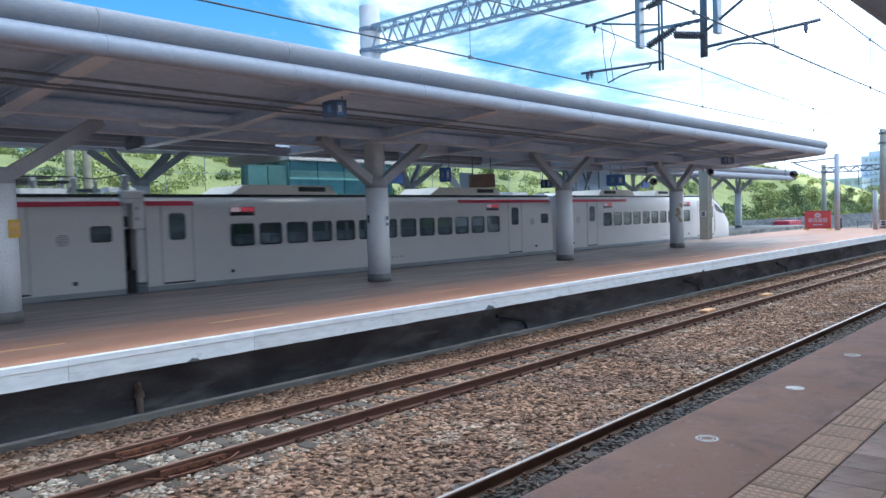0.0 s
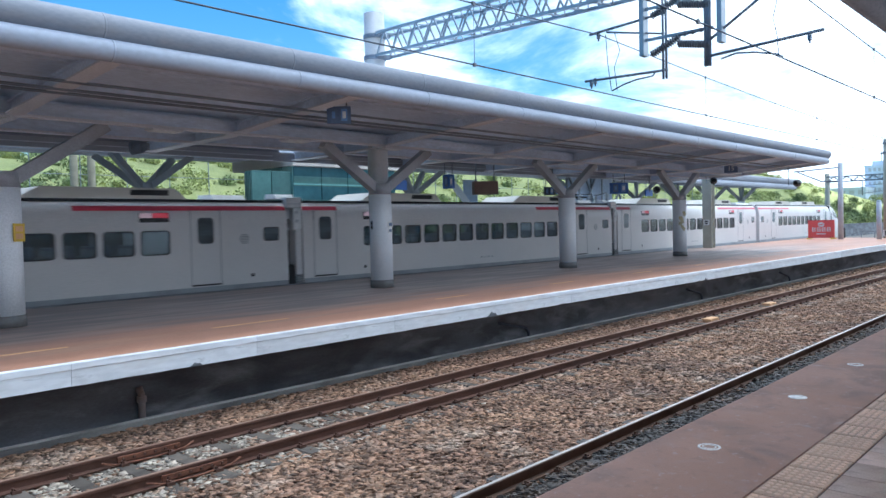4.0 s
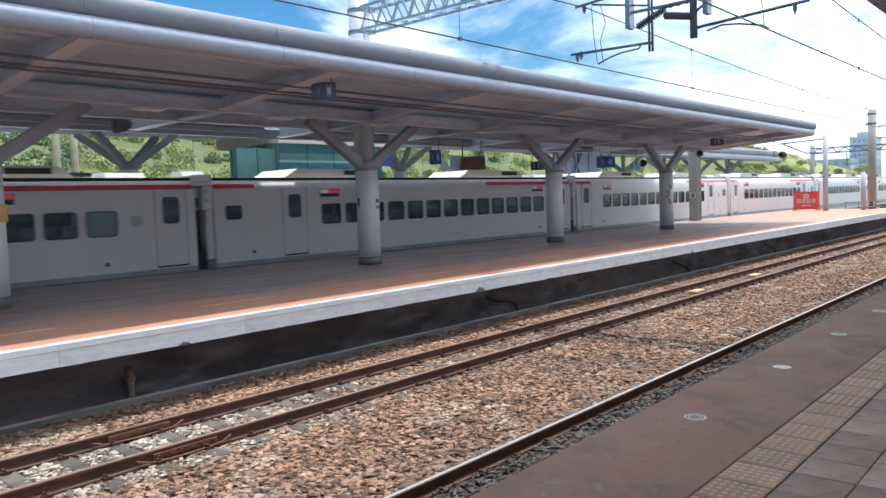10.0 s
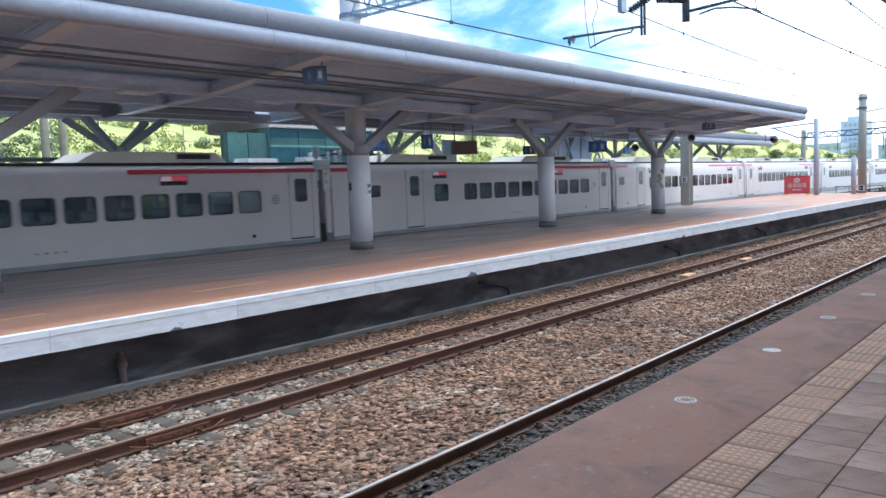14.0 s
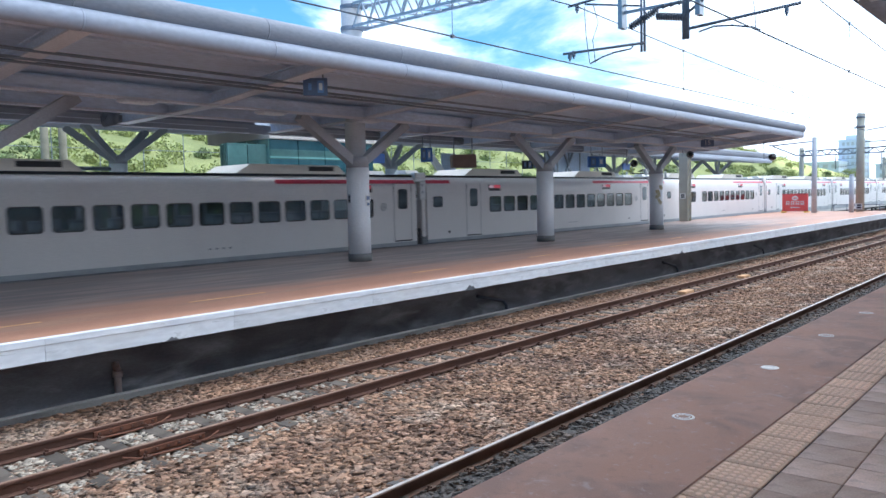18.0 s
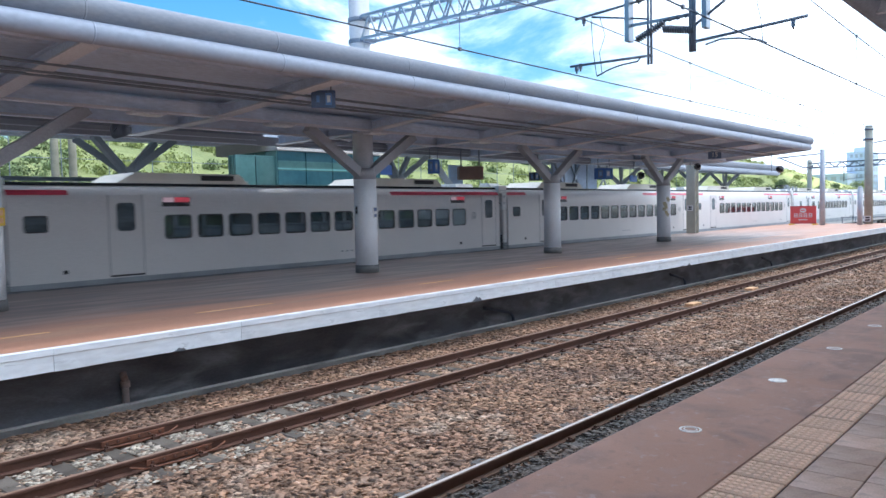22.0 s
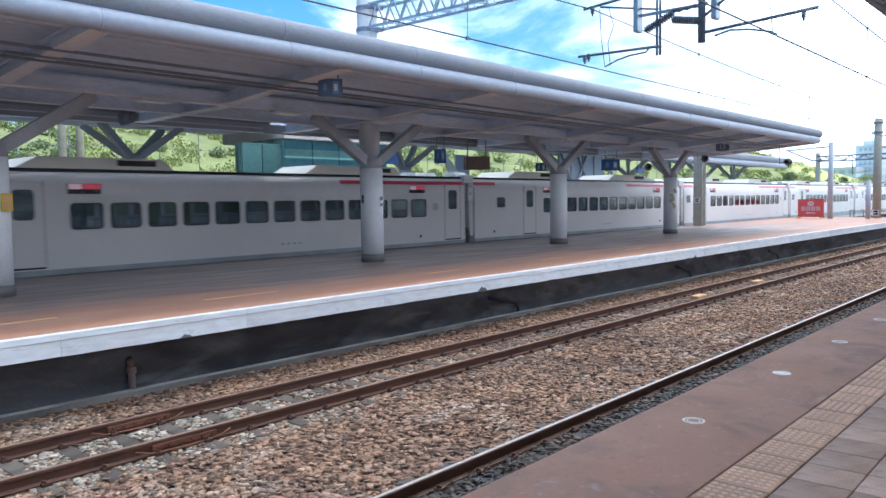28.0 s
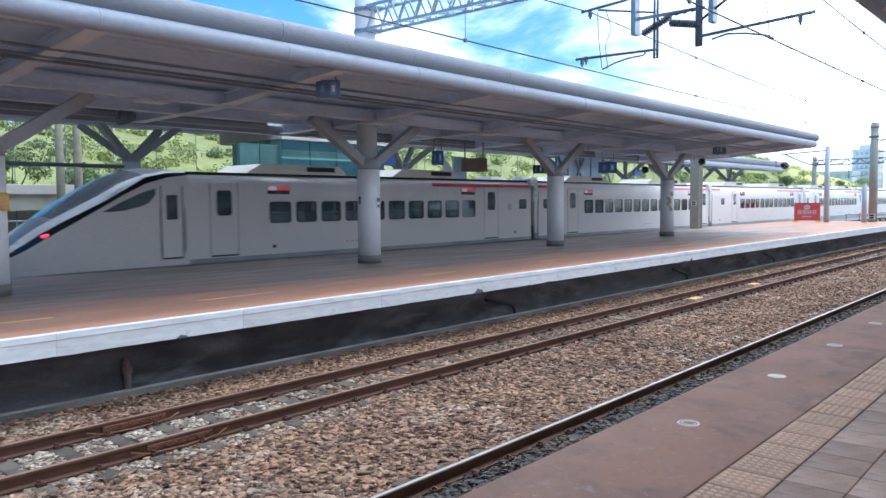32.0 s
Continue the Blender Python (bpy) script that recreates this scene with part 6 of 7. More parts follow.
hanging_sign(10.45, 12.35, 5.34, 0.50, 0.36, -42, "", "small blue and black car number sign hung under the canopy", "sign_slate", drop=0.06)
hanging_sign(36.2, 14.2, 5.32, 0.60, 0.36, -65, "15", "dark car number sign reading 15 under the canopy", "sign_slate", drop=0.05)
hanging_sign(20.2, 18.0, 4.98, 0.42, 0.50, -48, "", "blue hanging sign on the far side of the platform", "sign_blue", drop=0.44)
hanging_sign(32.3, 18.0, 4.95, 0.95, 0.52, -30, None, "plain blue hanging sign on the far side of the platform", "sign_blue", drop=0.40)
hanging_sign(26.5, 18.0, 4.95, 0.45, 0.35, -55, None, "small blue direction sign under the canopy", "sign_navy", drop=0.72)


def canopy_fixtures():
    t = thing("display_monitor", "brown steel monitor housing hung from the canopy", "monitor", pose(22.25, 18.0, 4.95, 0, 0, -38))
    bm = B()
    box(bm, -0.46, 0.46, -0.22, 0.22, -1.09, -0.60, 0.02)
    c = part("case", bm, "rust_box", t)
    bm = B()
    box(bm, -0.36, 0.36, -0.23, -0.223, -1.03, -0.68)
    part("screen", bm, "rust_box", c)
    for d in (-0.35, 0.35):
        bm = B()
        tube(bm, (d, 0, deck_z(18.0) - 4.95 + 0.02), (d, 0, -0.6), 0.025, n=8)
        part("hanger", bm, "dark_steel", t)
    # long ceiling lamps
    for k in range(-2, 6):
        lamp = thing("ceiling_lamp", "flat pale ceiling lamp on the canopy's beam", "lamp", pose(8.15 + 3.45 * k if k < 2 else 8.15 + 4.79 * (k - 0.6), 15.4, 4.885), group="lamps along the canopy")
        bm = B()
        box(bm, -0.36, 0.36, -0.20, 0.20, 0.02, 0.07, 0.015)
        part("housing", bm, "steel", lamp)
        bm = B()
        box(bm, -0.32, 0.32, -0.16, 0.16, 0.0, 0.02, 0.008)
        part("diffuser", bm, "lamp", lamp)
    for x, y, z, rz in ((8.82, 18.0, 4.84, 130), (36.0, 17.9, 4.28, 40), (40.6, 12.6, 4.44, 0), (39.0, 16.2, 4.72, 30)):
        t = thing("loudspeaker", "dark round loudspeaker hung from the canopy", "loudspeaker", pose(x, y, z, 0, 0, rz), group="loudspeakers under the canopy")
        bm = B()
        tube(bm, (-0.12, 0, 0), (0.14, 0, 0), 0.15, 0.20, n=20)
        tube(bm, (-0.22, 0, 0), (-0.12, 0, 0), 0.08, 0.15, n=20)
        part("horn", bm, "dark_steel" if x < 10 else "dark_panel", t)
        bm = B()
        bent(bm, [(0, 0.05, 0.1), (0, 0.38, -0.1), (0, 0.40, deck_z(y) - z + 0.06)], 0.02, 8)
        part("bracket", bm, "dark_steel", t)
    # conduit lines under the deck
    for y, z in ((12.6, 5.18), (13.1, 5.14), (13.35, 5.12)):
        bm = B()
        tube(bm, (-30, y, z), (40.5, y, z), 0.028, n=8)
        solid("conduit", bm, "dark_steel", "thin dark grey conduit under the canopy", "conduit", group="conduits under the canopy")
    t = thing("column_notices", "small notices fixed to the round column", "notice", pose(COL_X0, COL_Y, P))
    plate_sign(t, 0.06, -0.324, 1.77, 0.23, 0.16, 10, bars=1, ink="sign_slate")
    plate_sign(t, 0.06, -0.324, 1.60, 0.17, 0.13, 10, bars=1, ink="sign_slate")
    plate_sign(t, -0.325, 0.03, 1.76, 0.10, 0.24, -95, mat="galv")
    t = thing("column_notice", "yellow notice on the round column", "notice", pose(COL_X0 - COL_STEP - 0.13, COL_Y, P))
    plate_sign(t, 0.18, -0.28, 1.77, 0.30, 0.34, 33, mat="sign_yellow", ink="yellow_line")
    rnd = random.Random(8)
    t = thing("column_tape", "torn yellow tape remains on the round column", "tape", pose(COL_X0 + 2 * COL_STEP, COL_Y, P))
    for i in range(9):
        a = radians(-100 - 75 * rnd.random())
        z = 1.25 + rnd.random() * 0.75
        bm = B()
        plate(bm, -0.06 - 0.05 * rnd.random(), 0.06, -0.09, 0.04 + 0.08 * rnd.random(), 0.004)
        part("scrap", bm, "tape", t, at=pose(0.322 * math.cos(a), 0.322 * math.sin(a), z, 0, rnd.uniform(-30, 30), math.degrees(a) + 90))
    # yellow track magnets
    for x in (21.1, 25.85):
        t = thing("track_magnet", "yellow track magnet box between the rails", "track equipment", pose(x, 8.92, -0.10), group="magnets in the track")
        bm = B()
        box(bm, -0.30, 0.30, -0.13, 0.13, -0.08, 0.015, 0.015)
        part("case", bm, "yellow_line", t)
        bm = B()
        box(bm, -0.24, 0.24, -0.16, 0.16, -0.12, -0.08)
        part("base", bm, "dark_steel", t)


canopy_fixtures()


# ---------------------------------------------------------------- the second platform
def second_platform():
    y_col = 27.3
    bm = B()
    box(bm, -40, 79, 22.58, 31.6, -0.62, P)
    solid("second_platform", bm, "kerb", "pale concrete platform behind the train", "platform", kind="structure")
    cols = [-0.7, 13.6, 27.9, 43.7, 51.6, 58.5, 65.3, 72.0]
    make_canopy(-40, 74.8, 23.2, y_col, 30.8, 5.27, 5.60, 5.88, cols, -36.6, 7.15, "second grey platform canopy beyond the train", "second_canopy")
    # glazed stair house
    t = thing("stair_house", "teal glazed stair and lift house on the second platform", "building", pose(0, 0, P))
    for x0, x1, y0, y1, z1 in ((15.3, 17.0, 22.9, 23.3, 3.80), (17.0, 22.2, 22.75, 25.5, 4.10)):
        bm = B()
        box(bm, x0 + 0.05, x1 - 0.05, y0 + 0.1, y1, 0, z1)
        part("core", bm, "dark_panel", t)
        small = x1 - x0 < 3
        nx = 2 if small else 4
        rows = [(0.0, 1.9, "teal"), (1.9, z1, "teal")] if small else [(0, 1.4, "teal"), (1.4, 2.78, "teal_band"), (2.78, 3.32, "blue_glass"), (3.32, 3.43, "teal_band"), (3.43, 3.64, "teal"), (3.64, z1, "blue_glass")]
        for i in range(nx):
            for za, zb, kind in rows:
                w = (x1 - x0) / nx
                bm = B()
                box(bm, x0 + i * w + 0.02, x0 + (i + 1) * w - 0.02, y0, y0 + 0.06, za + 0.015, zb - 0.015)
                part("glass_panel", bm, kind, t)
        for j in range(4):
            w = (y1 - y0) / 4
            bm = B()
            box(bm, x0 - 0.02, x0 + 0.04, y0 + j * w + 0.03, y0 + (j + 1) * w - 0.03, 0, z1)
            part("glass_panel", bm, "teal", t)
        for za, zb, kind in rows:
            bm = B()
            box(bm, x0, x1, y0 - 0.02, y0 + 0.05, zb - 0.03, zb + 0.015)
            part("transom", bm, "teal", t)
    bm = B()
    box(bm, 16.9, 22.4, 22.62, 26.6, 4.02, 4.42, 0.02)
    part("fascia", bm, "beige_wall", t, "pale fascia above the glass")
    # stairs with pale panels
    t = thing("steel_stair", "grey steel stair with pale side panels on the second platform", "stairs", pose(0, 0, P))
    for x in (40.2, 41.6, 43.0, 44.4):
        bm = B()
        box(bm, x, x + 1.32, 26.0, 26.06, 2.9, 4.55)
        part("panel", bm, "grey_building", t)
        bm = B()
        box(bm, x, x + 0.1, 25.98, 26.1, 0, 4.6)
        part("post", bm, "galv", t)
    for x in (40.3, 42.2, 45.8):
        for p0, p1 in (((x, 25.9, 2.8), (x + 1.2, 25.9, 4.55)), ((x + 1.2, 25.9, 2.8), (x, 25.9, 4.55))):
            bm = B()
            bar(bm, p0, p1, 0.10, 0.10)
            part("brace", bm, "galv", t)
    bm = B()
    bar(bm, (31.2, 27.9, 4.45), (34.2, 27.9, 1.7), 0.10, 0.42)
    part("stringer", bm, "column", t, "pale sloping stair stringer")
    bm = B()
    box(bm, 33.2, 34.4, 28.4, 28.5, 0, 4.3)
    part("panel", bm, "grey_building", t)
    t = thing("railing", "white tubular railing on the second platform", "railing", pose(0, 31.3, P))
    for i in range(60):
        bm = B()
        tube(bm, (2 + i * 0.45, 0, 0), (2 + i * 0.45, 0, 1.1), 0.025, n=6)
        part("baluster", bm, "sign_white", t)
    for z in (0.15, 0.6, 1.1):
        bm = B()
        tube(bm, (2, 0, z), (29, 0, z), 0.03, n=8)
        part("rail", bm, "sign_white", t)
    for x in (17.4, 18.35):
        bm = B()
        tube(bm, (x, 43.0, -0.62), (x, 43.0, 8.0), 0.24, 0.2, n=14)
        solid("concrete_post", bm, "olive_dark", "grey post behind the second platform", "post", group="posts behind the second platform")
    bm = B()
    tube(bm, (-0.7, y_col, 4.12), (13.6, y_col, 4.12), 0.075, n=10)
    solid("feeder_tube", bm, "dark_steel", "dark horizontal tube between two columns", "pipe")
    for x in (24.6, 38.0, 49.0):
        t = thing("hanging_sign", "blue station sign under the second canopy", "sign", pose(x, 25.0, 5.42), group="signs under the second canopy")
        bm = B()
        box(bm, -0.5, 0.5, -0.05, 0.05, -1.0, -0.55, 0.01)
        part("panel", bm, "sign_blue", t)
        for d in (-0.35, 0.35):
            bm = B()
            tube(bm, (d, 0, 0.44), (d, 0, -0.55), 0.015, n=6)
            part("hanger", bm, "dark_steel", t)


second_platform()


# ---------------------------------------------------------------- unseen cloud sheets, added to dim the sun
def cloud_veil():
    """Veil of the added cloud sheets: most of the sun's light is scattered on its way through, the rest goes straight.
    """
    m = bpy.data.materials.new("sun_dimming_cloud")
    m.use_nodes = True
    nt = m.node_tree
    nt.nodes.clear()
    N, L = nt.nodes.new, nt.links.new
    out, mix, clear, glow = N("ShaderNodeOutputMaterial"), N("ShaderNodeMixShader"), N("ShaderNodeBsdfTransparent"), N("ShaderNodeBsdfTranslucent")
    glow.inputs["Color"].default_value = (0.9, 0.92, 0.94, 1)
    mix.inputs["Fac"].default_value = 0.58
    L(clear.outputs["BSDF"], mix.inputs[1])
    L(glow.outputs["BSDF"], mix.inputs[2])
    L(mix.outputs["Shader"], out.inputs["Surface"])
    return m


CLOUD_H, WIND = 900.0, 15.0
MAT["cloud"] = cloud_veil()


def make_sun_veil(y0, y1, label):
    """An out-of-view sheet of thin cloud, added to shade the scene, with a lumpy top and frayed edges, built where its
    shadow lies at the reference time.
    """
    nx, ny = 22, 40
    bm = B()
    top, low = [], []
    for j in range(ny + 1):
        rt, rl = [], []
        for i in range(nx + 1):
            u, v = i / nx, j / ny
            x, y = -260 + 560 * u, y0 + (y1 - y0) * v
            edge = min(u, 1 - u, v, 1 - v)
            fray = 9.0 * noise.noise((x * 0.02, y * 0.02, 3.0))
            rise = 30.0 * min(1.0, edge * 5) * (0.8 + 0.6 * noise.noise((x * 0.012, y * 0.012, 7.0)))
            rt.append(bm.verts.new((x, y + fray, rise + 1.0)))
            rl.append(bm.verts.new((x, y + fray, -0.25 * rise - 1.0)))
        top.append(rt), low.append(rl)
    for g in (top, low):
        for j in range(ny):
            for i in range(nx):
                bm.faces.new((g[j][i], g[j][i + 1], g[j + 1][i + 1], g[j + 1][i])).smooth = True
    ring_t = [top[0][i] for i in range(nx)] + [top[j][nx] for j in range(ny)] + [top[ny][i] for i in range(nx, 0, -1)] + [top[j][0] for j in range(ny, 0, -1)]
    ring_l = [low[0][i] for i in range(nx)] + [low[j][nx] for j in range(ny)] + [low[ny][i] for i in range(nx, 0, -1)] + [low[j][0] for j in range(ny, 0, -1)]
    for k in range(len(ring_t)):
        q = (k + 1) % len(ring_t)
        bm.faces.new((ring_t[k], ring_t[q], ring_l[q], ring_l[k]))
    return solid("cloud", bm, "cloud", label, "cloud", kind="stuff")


# the gap between the two added sheets lets full sun onto the tracks from about 5 to 10 seconds
SUN_VEILS = [(make_sun_veil(6.0, 420.0, "unseen thin cloud sheet added to dim the sun until about 5 seconds"), 5.0), (make_sun_veil(-620.0, 6.0, "unseen thin cloud sheet added to dim the sun from about 10 seconds"), 10.3)]


# ---------------------------------------------------------------- hill, plants and far buildings
def hill_height(x, y):
    f = min(1.0, max(0.0, (y - 50) / 75.0))
    f = f * f * (3 - 2 * f)
    right = 1.0 if x < 330 else max(0.0, 1 - (x - 330) / 260.0)
    crest = (15.0 + 8.0 * min(1.0, max(0.0, (x - 100) / 220.0))) * right
    return -0.6 + f * crest + f * 2.2 * noise.noise((x * 0.03, y * 0.03, 1.3)) + 0.6 * f * noise.noise((x * 0.12, y * 0.12, 4.0))


def make_hill():
    bm = B()
    xs = [-160 + 9 * i for i in range(86)]
    ys = [49 + 5 * j for j in range(20)] + [160, 200, 280]
    g = [[bm.verts.new((x, y, hill_height(x, y) if y < 150 else hill_height(x, 145) - (y - 145) * 0.05)) for x in xs] for y in ys]
    for j in range(len(ys) - 1):
        for i in range(len(xs) - 1):
            bm.faces.new((g[j][i], g[j][i + 1], g[j + 1][i + 1], g[j + 1][i])).smooth = True
    solid("hillside", bm, "grass", "sunlit grassy hillside behind the station", "hill", kind="structure")


make_hill()


def leaves(name, centres, radii, per, size, mat, label, category, kind="stuff", seed=1, parent=None, squash=0.75):
    """Clumps of small bent leaves round the given centres, thinner towards the outside."""
    rng = np.random.default_rng(seed)
    n = len(centres) * per
    c = np.repeat(np.asarray(centres, float), per, 0)
    r = np.repeat(np.asarray(radii, float), per)
    d = rng.normal(size=(n, 3))
    d /= np.linalg.norm(d, axis=1)[:, None]
    p = c + d * (r * rng.uniform(0.35, 1.05, n) ** 0.7)[:, None] * np.array([1, 1, squash])
    a = rng.normal(size=(n, 3))
    a /= np.linalg.norm(a, axis=1)[:, None]
    b = np.cross(a, d + 0.4 * rng.normal(size=(n, 3)))
    b /= np.linalg.norm(b, axis=1)[:, None] + 1e-9
    s = (size * rng.uniform(0.6, 1.4, n))[:, None]
    v = np.stack([p - a * s, p + b * s * 0.5, p + a * s, p - b * s * 0.5], 1).reshape(-1, 3)
    me = raw_mesh(name, v, np.arange(len(v)), 4, mat)
    ob = new(name, me)
    if parent is not None:
        ob.parent = parent
        return ob
    return tagged(ob, label, category, kind=kind)


def make_plants():
    rnd = random.Random(21)
    ca, ra, cb, rb = [], [], [], []
    for i in range(620):
        x = rnd.uniform(-20, 330) if i % 3 else rnd.uniform(-10, 120)
        y = rnd.uniform(56, 128)
        r = rnd.uniform(0.9, 2.4)
        c = (x, y, hill_height(x, y) + r * 0.35)
        (ca if rnd.random() < 0.66 else cb).append(c)
        (ra if ca and ca[-1] is c else rb).append(r)
    leaves("hill_shrubs", ca, ra, 230, 0.24, "leaf_a", "light green shrubs covering the hillside", "shrubs", seed=2)
    leaves("dark_hill_shrubs", cb, rb, 230, 0.24, "leaf_b", "dark green shrubs scattered over the hillside", "shrubs", seed=3)
    # bushes along the line beyond the platform's end
    ca, ra, cb, rb = [], [], [], []
    for i in range(330):
        x = rnd.uniform(92, 300)
        y = rnd.uniform(38, 46) + (x - 92) * rnd.uniform(0.0, 0.16)
        r = rnd.uniform(0.8, 1.9)
        z = rnd.uniform(0.2, 3.2) * min(1, (y - 36) / 8)
        if rnd.random() < 0.45:
            ca.append((x, y, z)), ra.append(r)
        else:
            cb.append((x, y, z)), rb.append(r)
    leaves("bushes", ca, ra, 190, 0.20, "leaf_a", "bright green bushes beside the line", "bushes", seed=4)
    leaves("dark_bushes", cb, rb, 190, 0.20, "leaf_b", "dark green bushes beside the line", "bushes", seed=5)
    ca, ra = [], []
    for i in range(150):
        x = rnd.uniform(72, 200)
        ca.append((x, rnd.uniform(12.5, 18.0) if x > 80 else rnd.uniform(13.5, 17.5), -0.3)), ra.append(rnd.uniform(0.3, 0.7))
    leaves("weeds", ca, ra, 70, 0.16, "leaf_a", "low weeds between the tracks past the platform", "weeds", seed=6)
    # single trees
    spots = [(14, 52, 6.5, "leaf_a"), (19, 55, 7.5, "leaf_b"), (24, 54, 6.0, "leaf_b"), (30, 60, 7.0, "leaf_a"), (36, 57, 6.0, "leaf_b"), (62, 60, 6.5, "leaf_a"), (84, 58, 6, "leaf_b"), (128, 44, 6.5, "leaf_a"), (150, 47, 7.5, "leaf_b"), (172, 50, 7.5, "leaf_a"), (196, 50, 8.0, "leaf_b"), (222, 50, 8.5, "leaf_a")]
    for x, y, h, mat in spots:
        t = thing("tree", "leafy green tree with an uneven crown", "tree", pose(x, y, hill_height(x, y) - 0.1), group="trees behind the station")
        bm = B()
        tube(bm, (0, 0, 0), (0.15, 0.05, h * 0.5), 0.20, 0.12, n=10)
        for k in range(6):
            a = k * 1.05 + rnd.random()
            q = Vector((math.cos(a) * h * 0.24, math.sin(a) * h * 0.24, h * rnd.uniform(0.62, 0.85)))
            tube(bm, (0.12, 0.04, h * rnd.uniform(0.3, 0.5)), q, 0.07, 0.025, n=7)
        part("trunk", bm, "bark", t)
        cs = [(rnd.uniform(-1, 1) * h * 0.27, rnd.uniform(-1, 1) * h * 0.27, h * rnd.uniform(0.42, 0.95)) for _ in range(13)]
        leaves("crown", cs, [h * rnd.uniform(0.10, 0.19) for _ in cs], 300, 0.14, mat, "", "", seed=int(x), parent=t)


make_plants()


def far_buildings():
    def block(x, y, w, d, h, rows, cols, label):
        t = thing("office_building", label, "building", pose(x, y, -0.6), group="buildings in the distance")
        bm = B()
        box(bm, 0, w, 0, d, 0, h)
        part("wall", bm, "grey_building", t)
        bm = B()
        box(bm, -0.4, w + 0.4, -0.4, d + 0.4, h, h + 0.8)
        part("roof", bm, "grey_building", t)
        bm = B()
        box(bm, -0.12, 0.0, 1.0, 1.0 + (d - 2) / cols * 0.6, 0, h / rows * 0.5)
        side = mesh_of("window", bm, "far_window")
        bm = B()
        box(bm, 1.0, 1.0 + (w - 2) / cols * 0.6, -0.12, 0.0, 0, h / rows * 0.5)
        face = mesh_of("window", bm, "far_window")
        for r in range(rows):
            for c in range(cols):
                part("window", side, None, t, at=pose(0, (d - 2) / cols * c, h * (r + 0.3) / rows))
                part("window", face, None, t, at=pose((w - 2) / cols * c, 0, h * (r + 0.3) / rows))
        return t
    tower = block(500, 105, 24, 12, 31.5, 8, 4, "pale blue-grey tower block in the distance")
    bm = B()
    box(bm, 4, 14, 2, 9, 32.3, 35.0)
    part("roof_room", bm, "grey_building", tower)
    bm = B()
    tube(bm, (8, 5, 35), (8, 5, 41), 0.25, n=6)
    part("mast", bm, "galv", tower)
    block(480, 112, 30, 30, 18.5, 4, 6, "long low blue-grey building in the distance")
    block(520, 84, 20, 17, 17.0, 4, 5, "low blue-grey works hall in the distance")
    # low station roof and wall at the left
    t = thing("low_building", "low pale flat-roofed building beyond the second platform", "building", pose(0, 45.5, -0.6))
    bm = B()
    box(bm, 4, 24, 0, 5, 3.95, 4.5, 0.03)
    part("roof", bm, "beige_wall", t)
    bm = B()
    box(bm, 4.3, 23.7, 0.5, 4.8, 3.05, 3.95)
    part("lintel", bm, "concrete", t)
    for x in (4.5, 9.0, 13.6, 18.6, 23.2):
        bm = B()
        box(bm, x, x + 0.4, 0.6, 1.0, 0, 3.05)
        part("pillar", bm, "concrete", t)
    bm = B()
    box(bm, 4.3, 23.7, 4.6, 4.8, 0, 3.05)
    part("rear_wall", bm, "beige_wall", t)
    # boundary wall and a red skip past the platform's end
    bm = B()
    box(bm, 88, 175, 33.6, 33.9, -0.6, 1.25)
    box(bm, 88, 175, 33.55, 33.95, 1.25, 1.42)
    solid("boundary_wall", bm, "edge_wall", "dark boundary wall with a pale coping", "wall", kind="structure")
    t = thing("skip", "dull red steel container beside the boundary wall", "container", pose(100, 31.6, -0.6))
    bm = B()
    box(bm, 0, 5.0, 0, 1.8, 0.1, 1.7, 0.05)
    part("body", bm, "train_red", t)
    for i in range(6):
        bm = B()
        box(bm, 0.3 + i * 0.85, 0.42 + i * 0.85, -0.05, 0.0, 0.15, 1.65)
        part("rib", bm, "train_red", t)
    # slope net posts behind the second platform
    t = thing("net_fence", "tall thin net fence at the foot of the hill", "fence", pose(0, 47.5, -0.6), group="fences")
    for i in range(38):
        bm = B()
        tube(bm, (8 + i * 2.9, 0, 0), (8 + i * 2.9, 0, 8.2), 0.03, n=6)
        part("post", bm, "dark_steel", t)
    for z in (2.0, 4.5, 7.0):
        bm = B()
        tube(bm, (8, 0, z), (116, 0, z), 0.018, n=6)
        part("wire", bm, "dark_steel", t)


far_buildings()


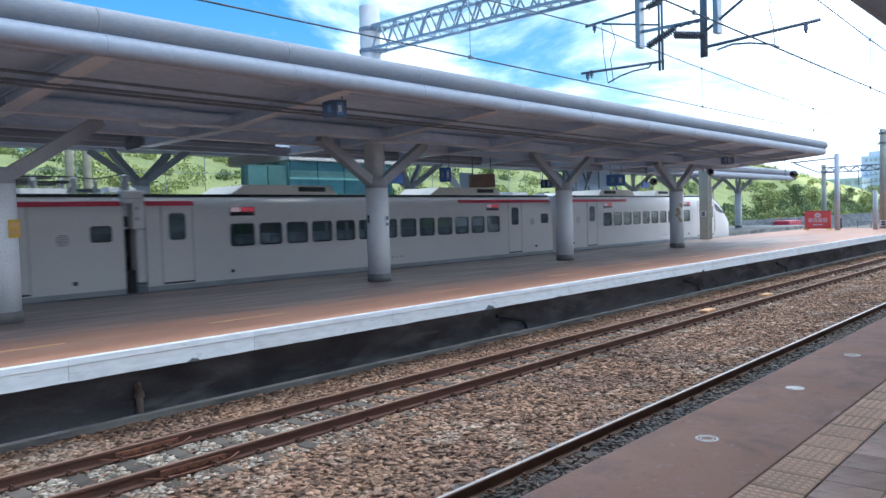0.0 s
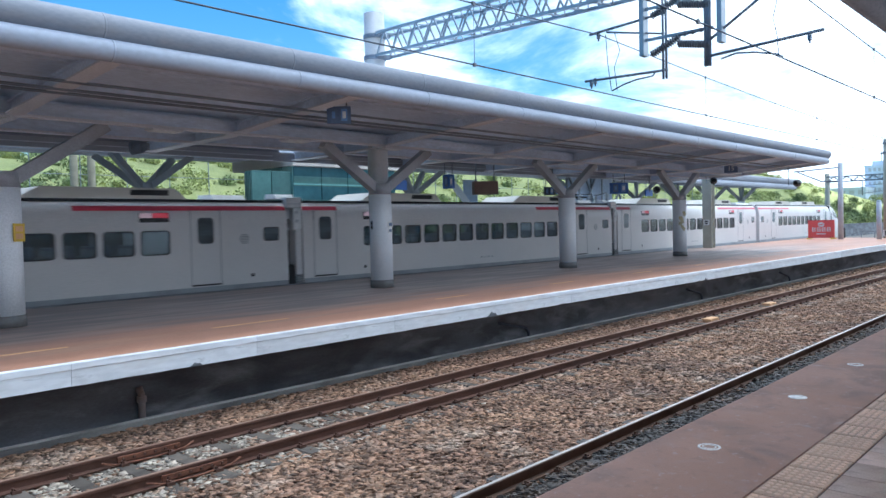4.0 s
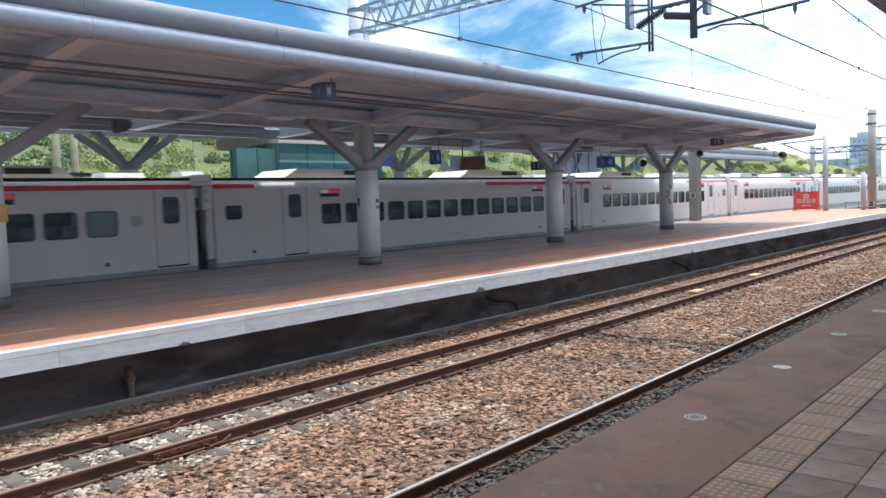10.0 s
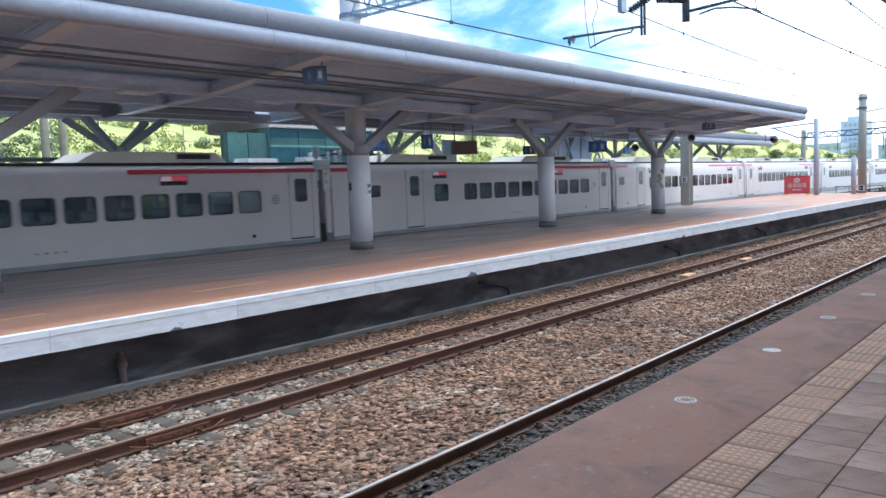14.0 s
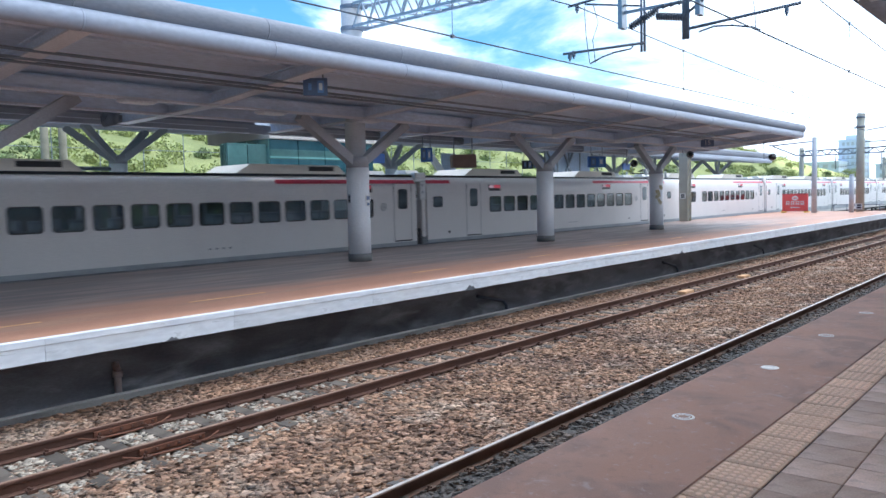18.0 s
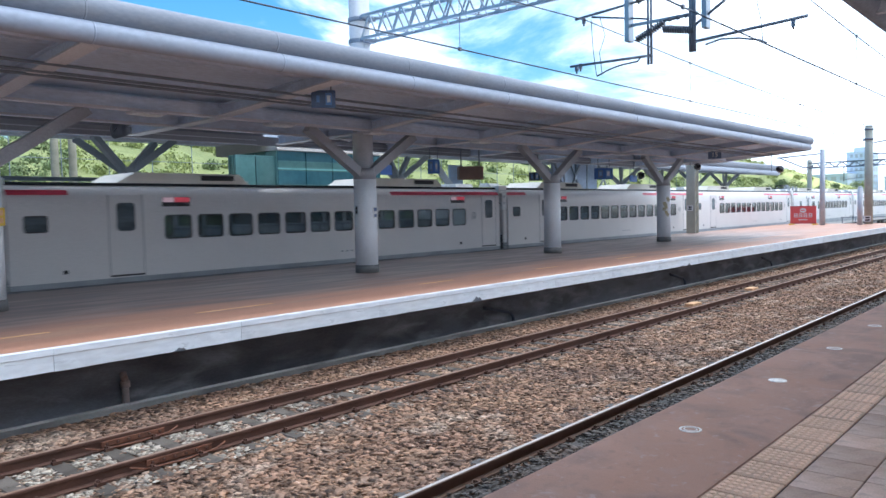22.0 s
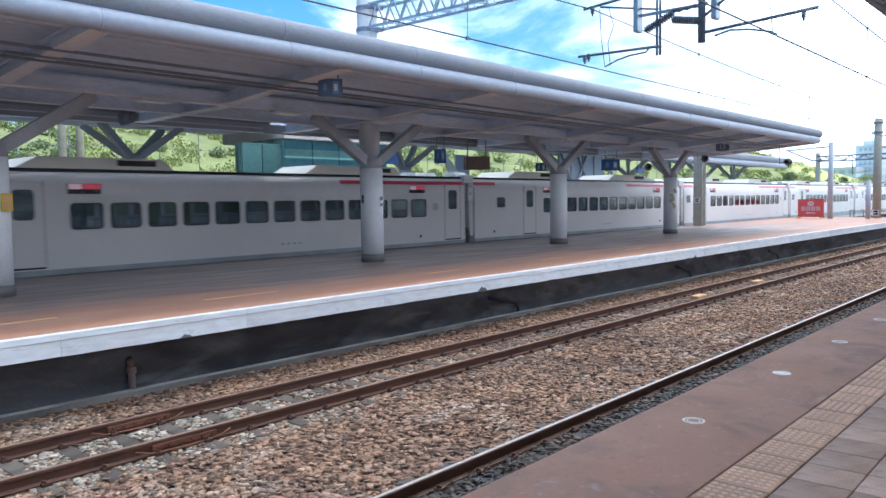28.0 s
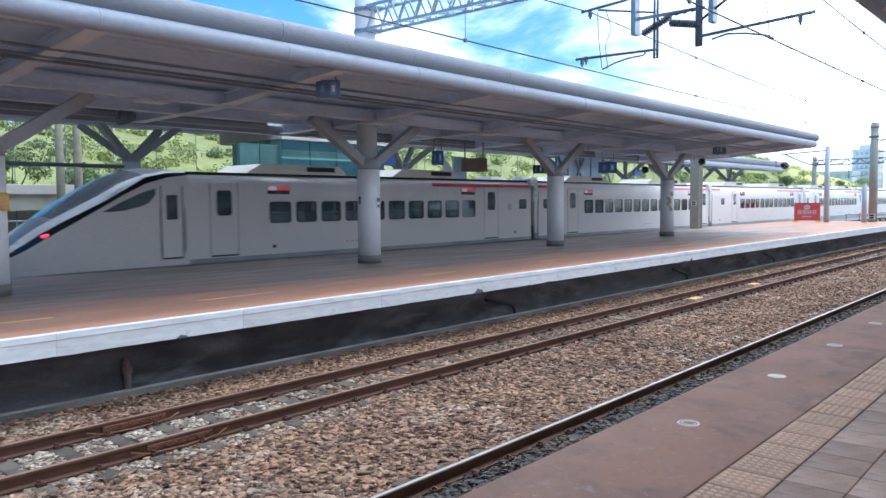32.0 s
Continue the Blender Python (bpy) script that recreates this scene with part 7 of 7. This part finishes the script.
def parked_car(x, y, rz, mat, label):
    t = thing("parked_car", label, "car", pose(x, y, -0.6, 0, 0, rz), group="cars parked behind the station")
    bm = B()
    prof = [(-2.1, 0.35), (-2.15, 0.75), (-1.75, 0.92), (-1.0, 0.98), (-0.4, 1.45), (1.0, 1.47), (1.75, 1.0), (2.1, 0.92), (2.15, 0.35)]
    a = [bm.verts.new((u, -0.85, z)) for u, z in prof]
    b = [bm.verts.new((u, 0.85, z)) for u, z in prof]
    for i in range(len(prof)):
        j = (i + 1) % len(prof)
        bm.faces.new((a[i], a[j], b[j], b[i]))
    bm.faces.new(a)
    bm.faces.new(b[::-1])
    bmesh.ops.bevel(bm, geom=bm.edges[:], offset=0.05, segments=2, affect="EDGES")
    part("body", bm, mat, t)
    for s in (-1, 1):
        bm = B()
        y0, y1 = sorted((s * 0.84, s * 0.862))
        v = [(-0.8, 1.02), (-0.35, 1.38), (0.95, 1.40), (1.45, 1.04)]
        f = [bm.verts.new((u, y1 if s > 0 else y0, z)) for u, z in v]
        bm.faces.new(f)
        part("side_window", bm, "train_glass", t)
        for u in (-1.35, 1.35):
            bm = B()
            tube(bm, (u, s * 0.66, 0.32), (u, s * 0.87, 0.32), 0.32, n=18)
            w = part("wheel", bm, "gangway", t)
            bm = B()
            tube(bm, (u, s * 0.86, 0.32), (u, s * 0.88, 0.32), 0.19, n=14)
            part("rim", bm, "galv", w)


parked_car(14.6, 47.8, 90, "sign_white", "white car parked under the low building")
parked_car(17.4, 47.9, 90, "sign_blue", "blue car parked under the low building")
parked_car(20.2, 47.7, 90, "train_silver", "silver car parked under the low building")


motions()
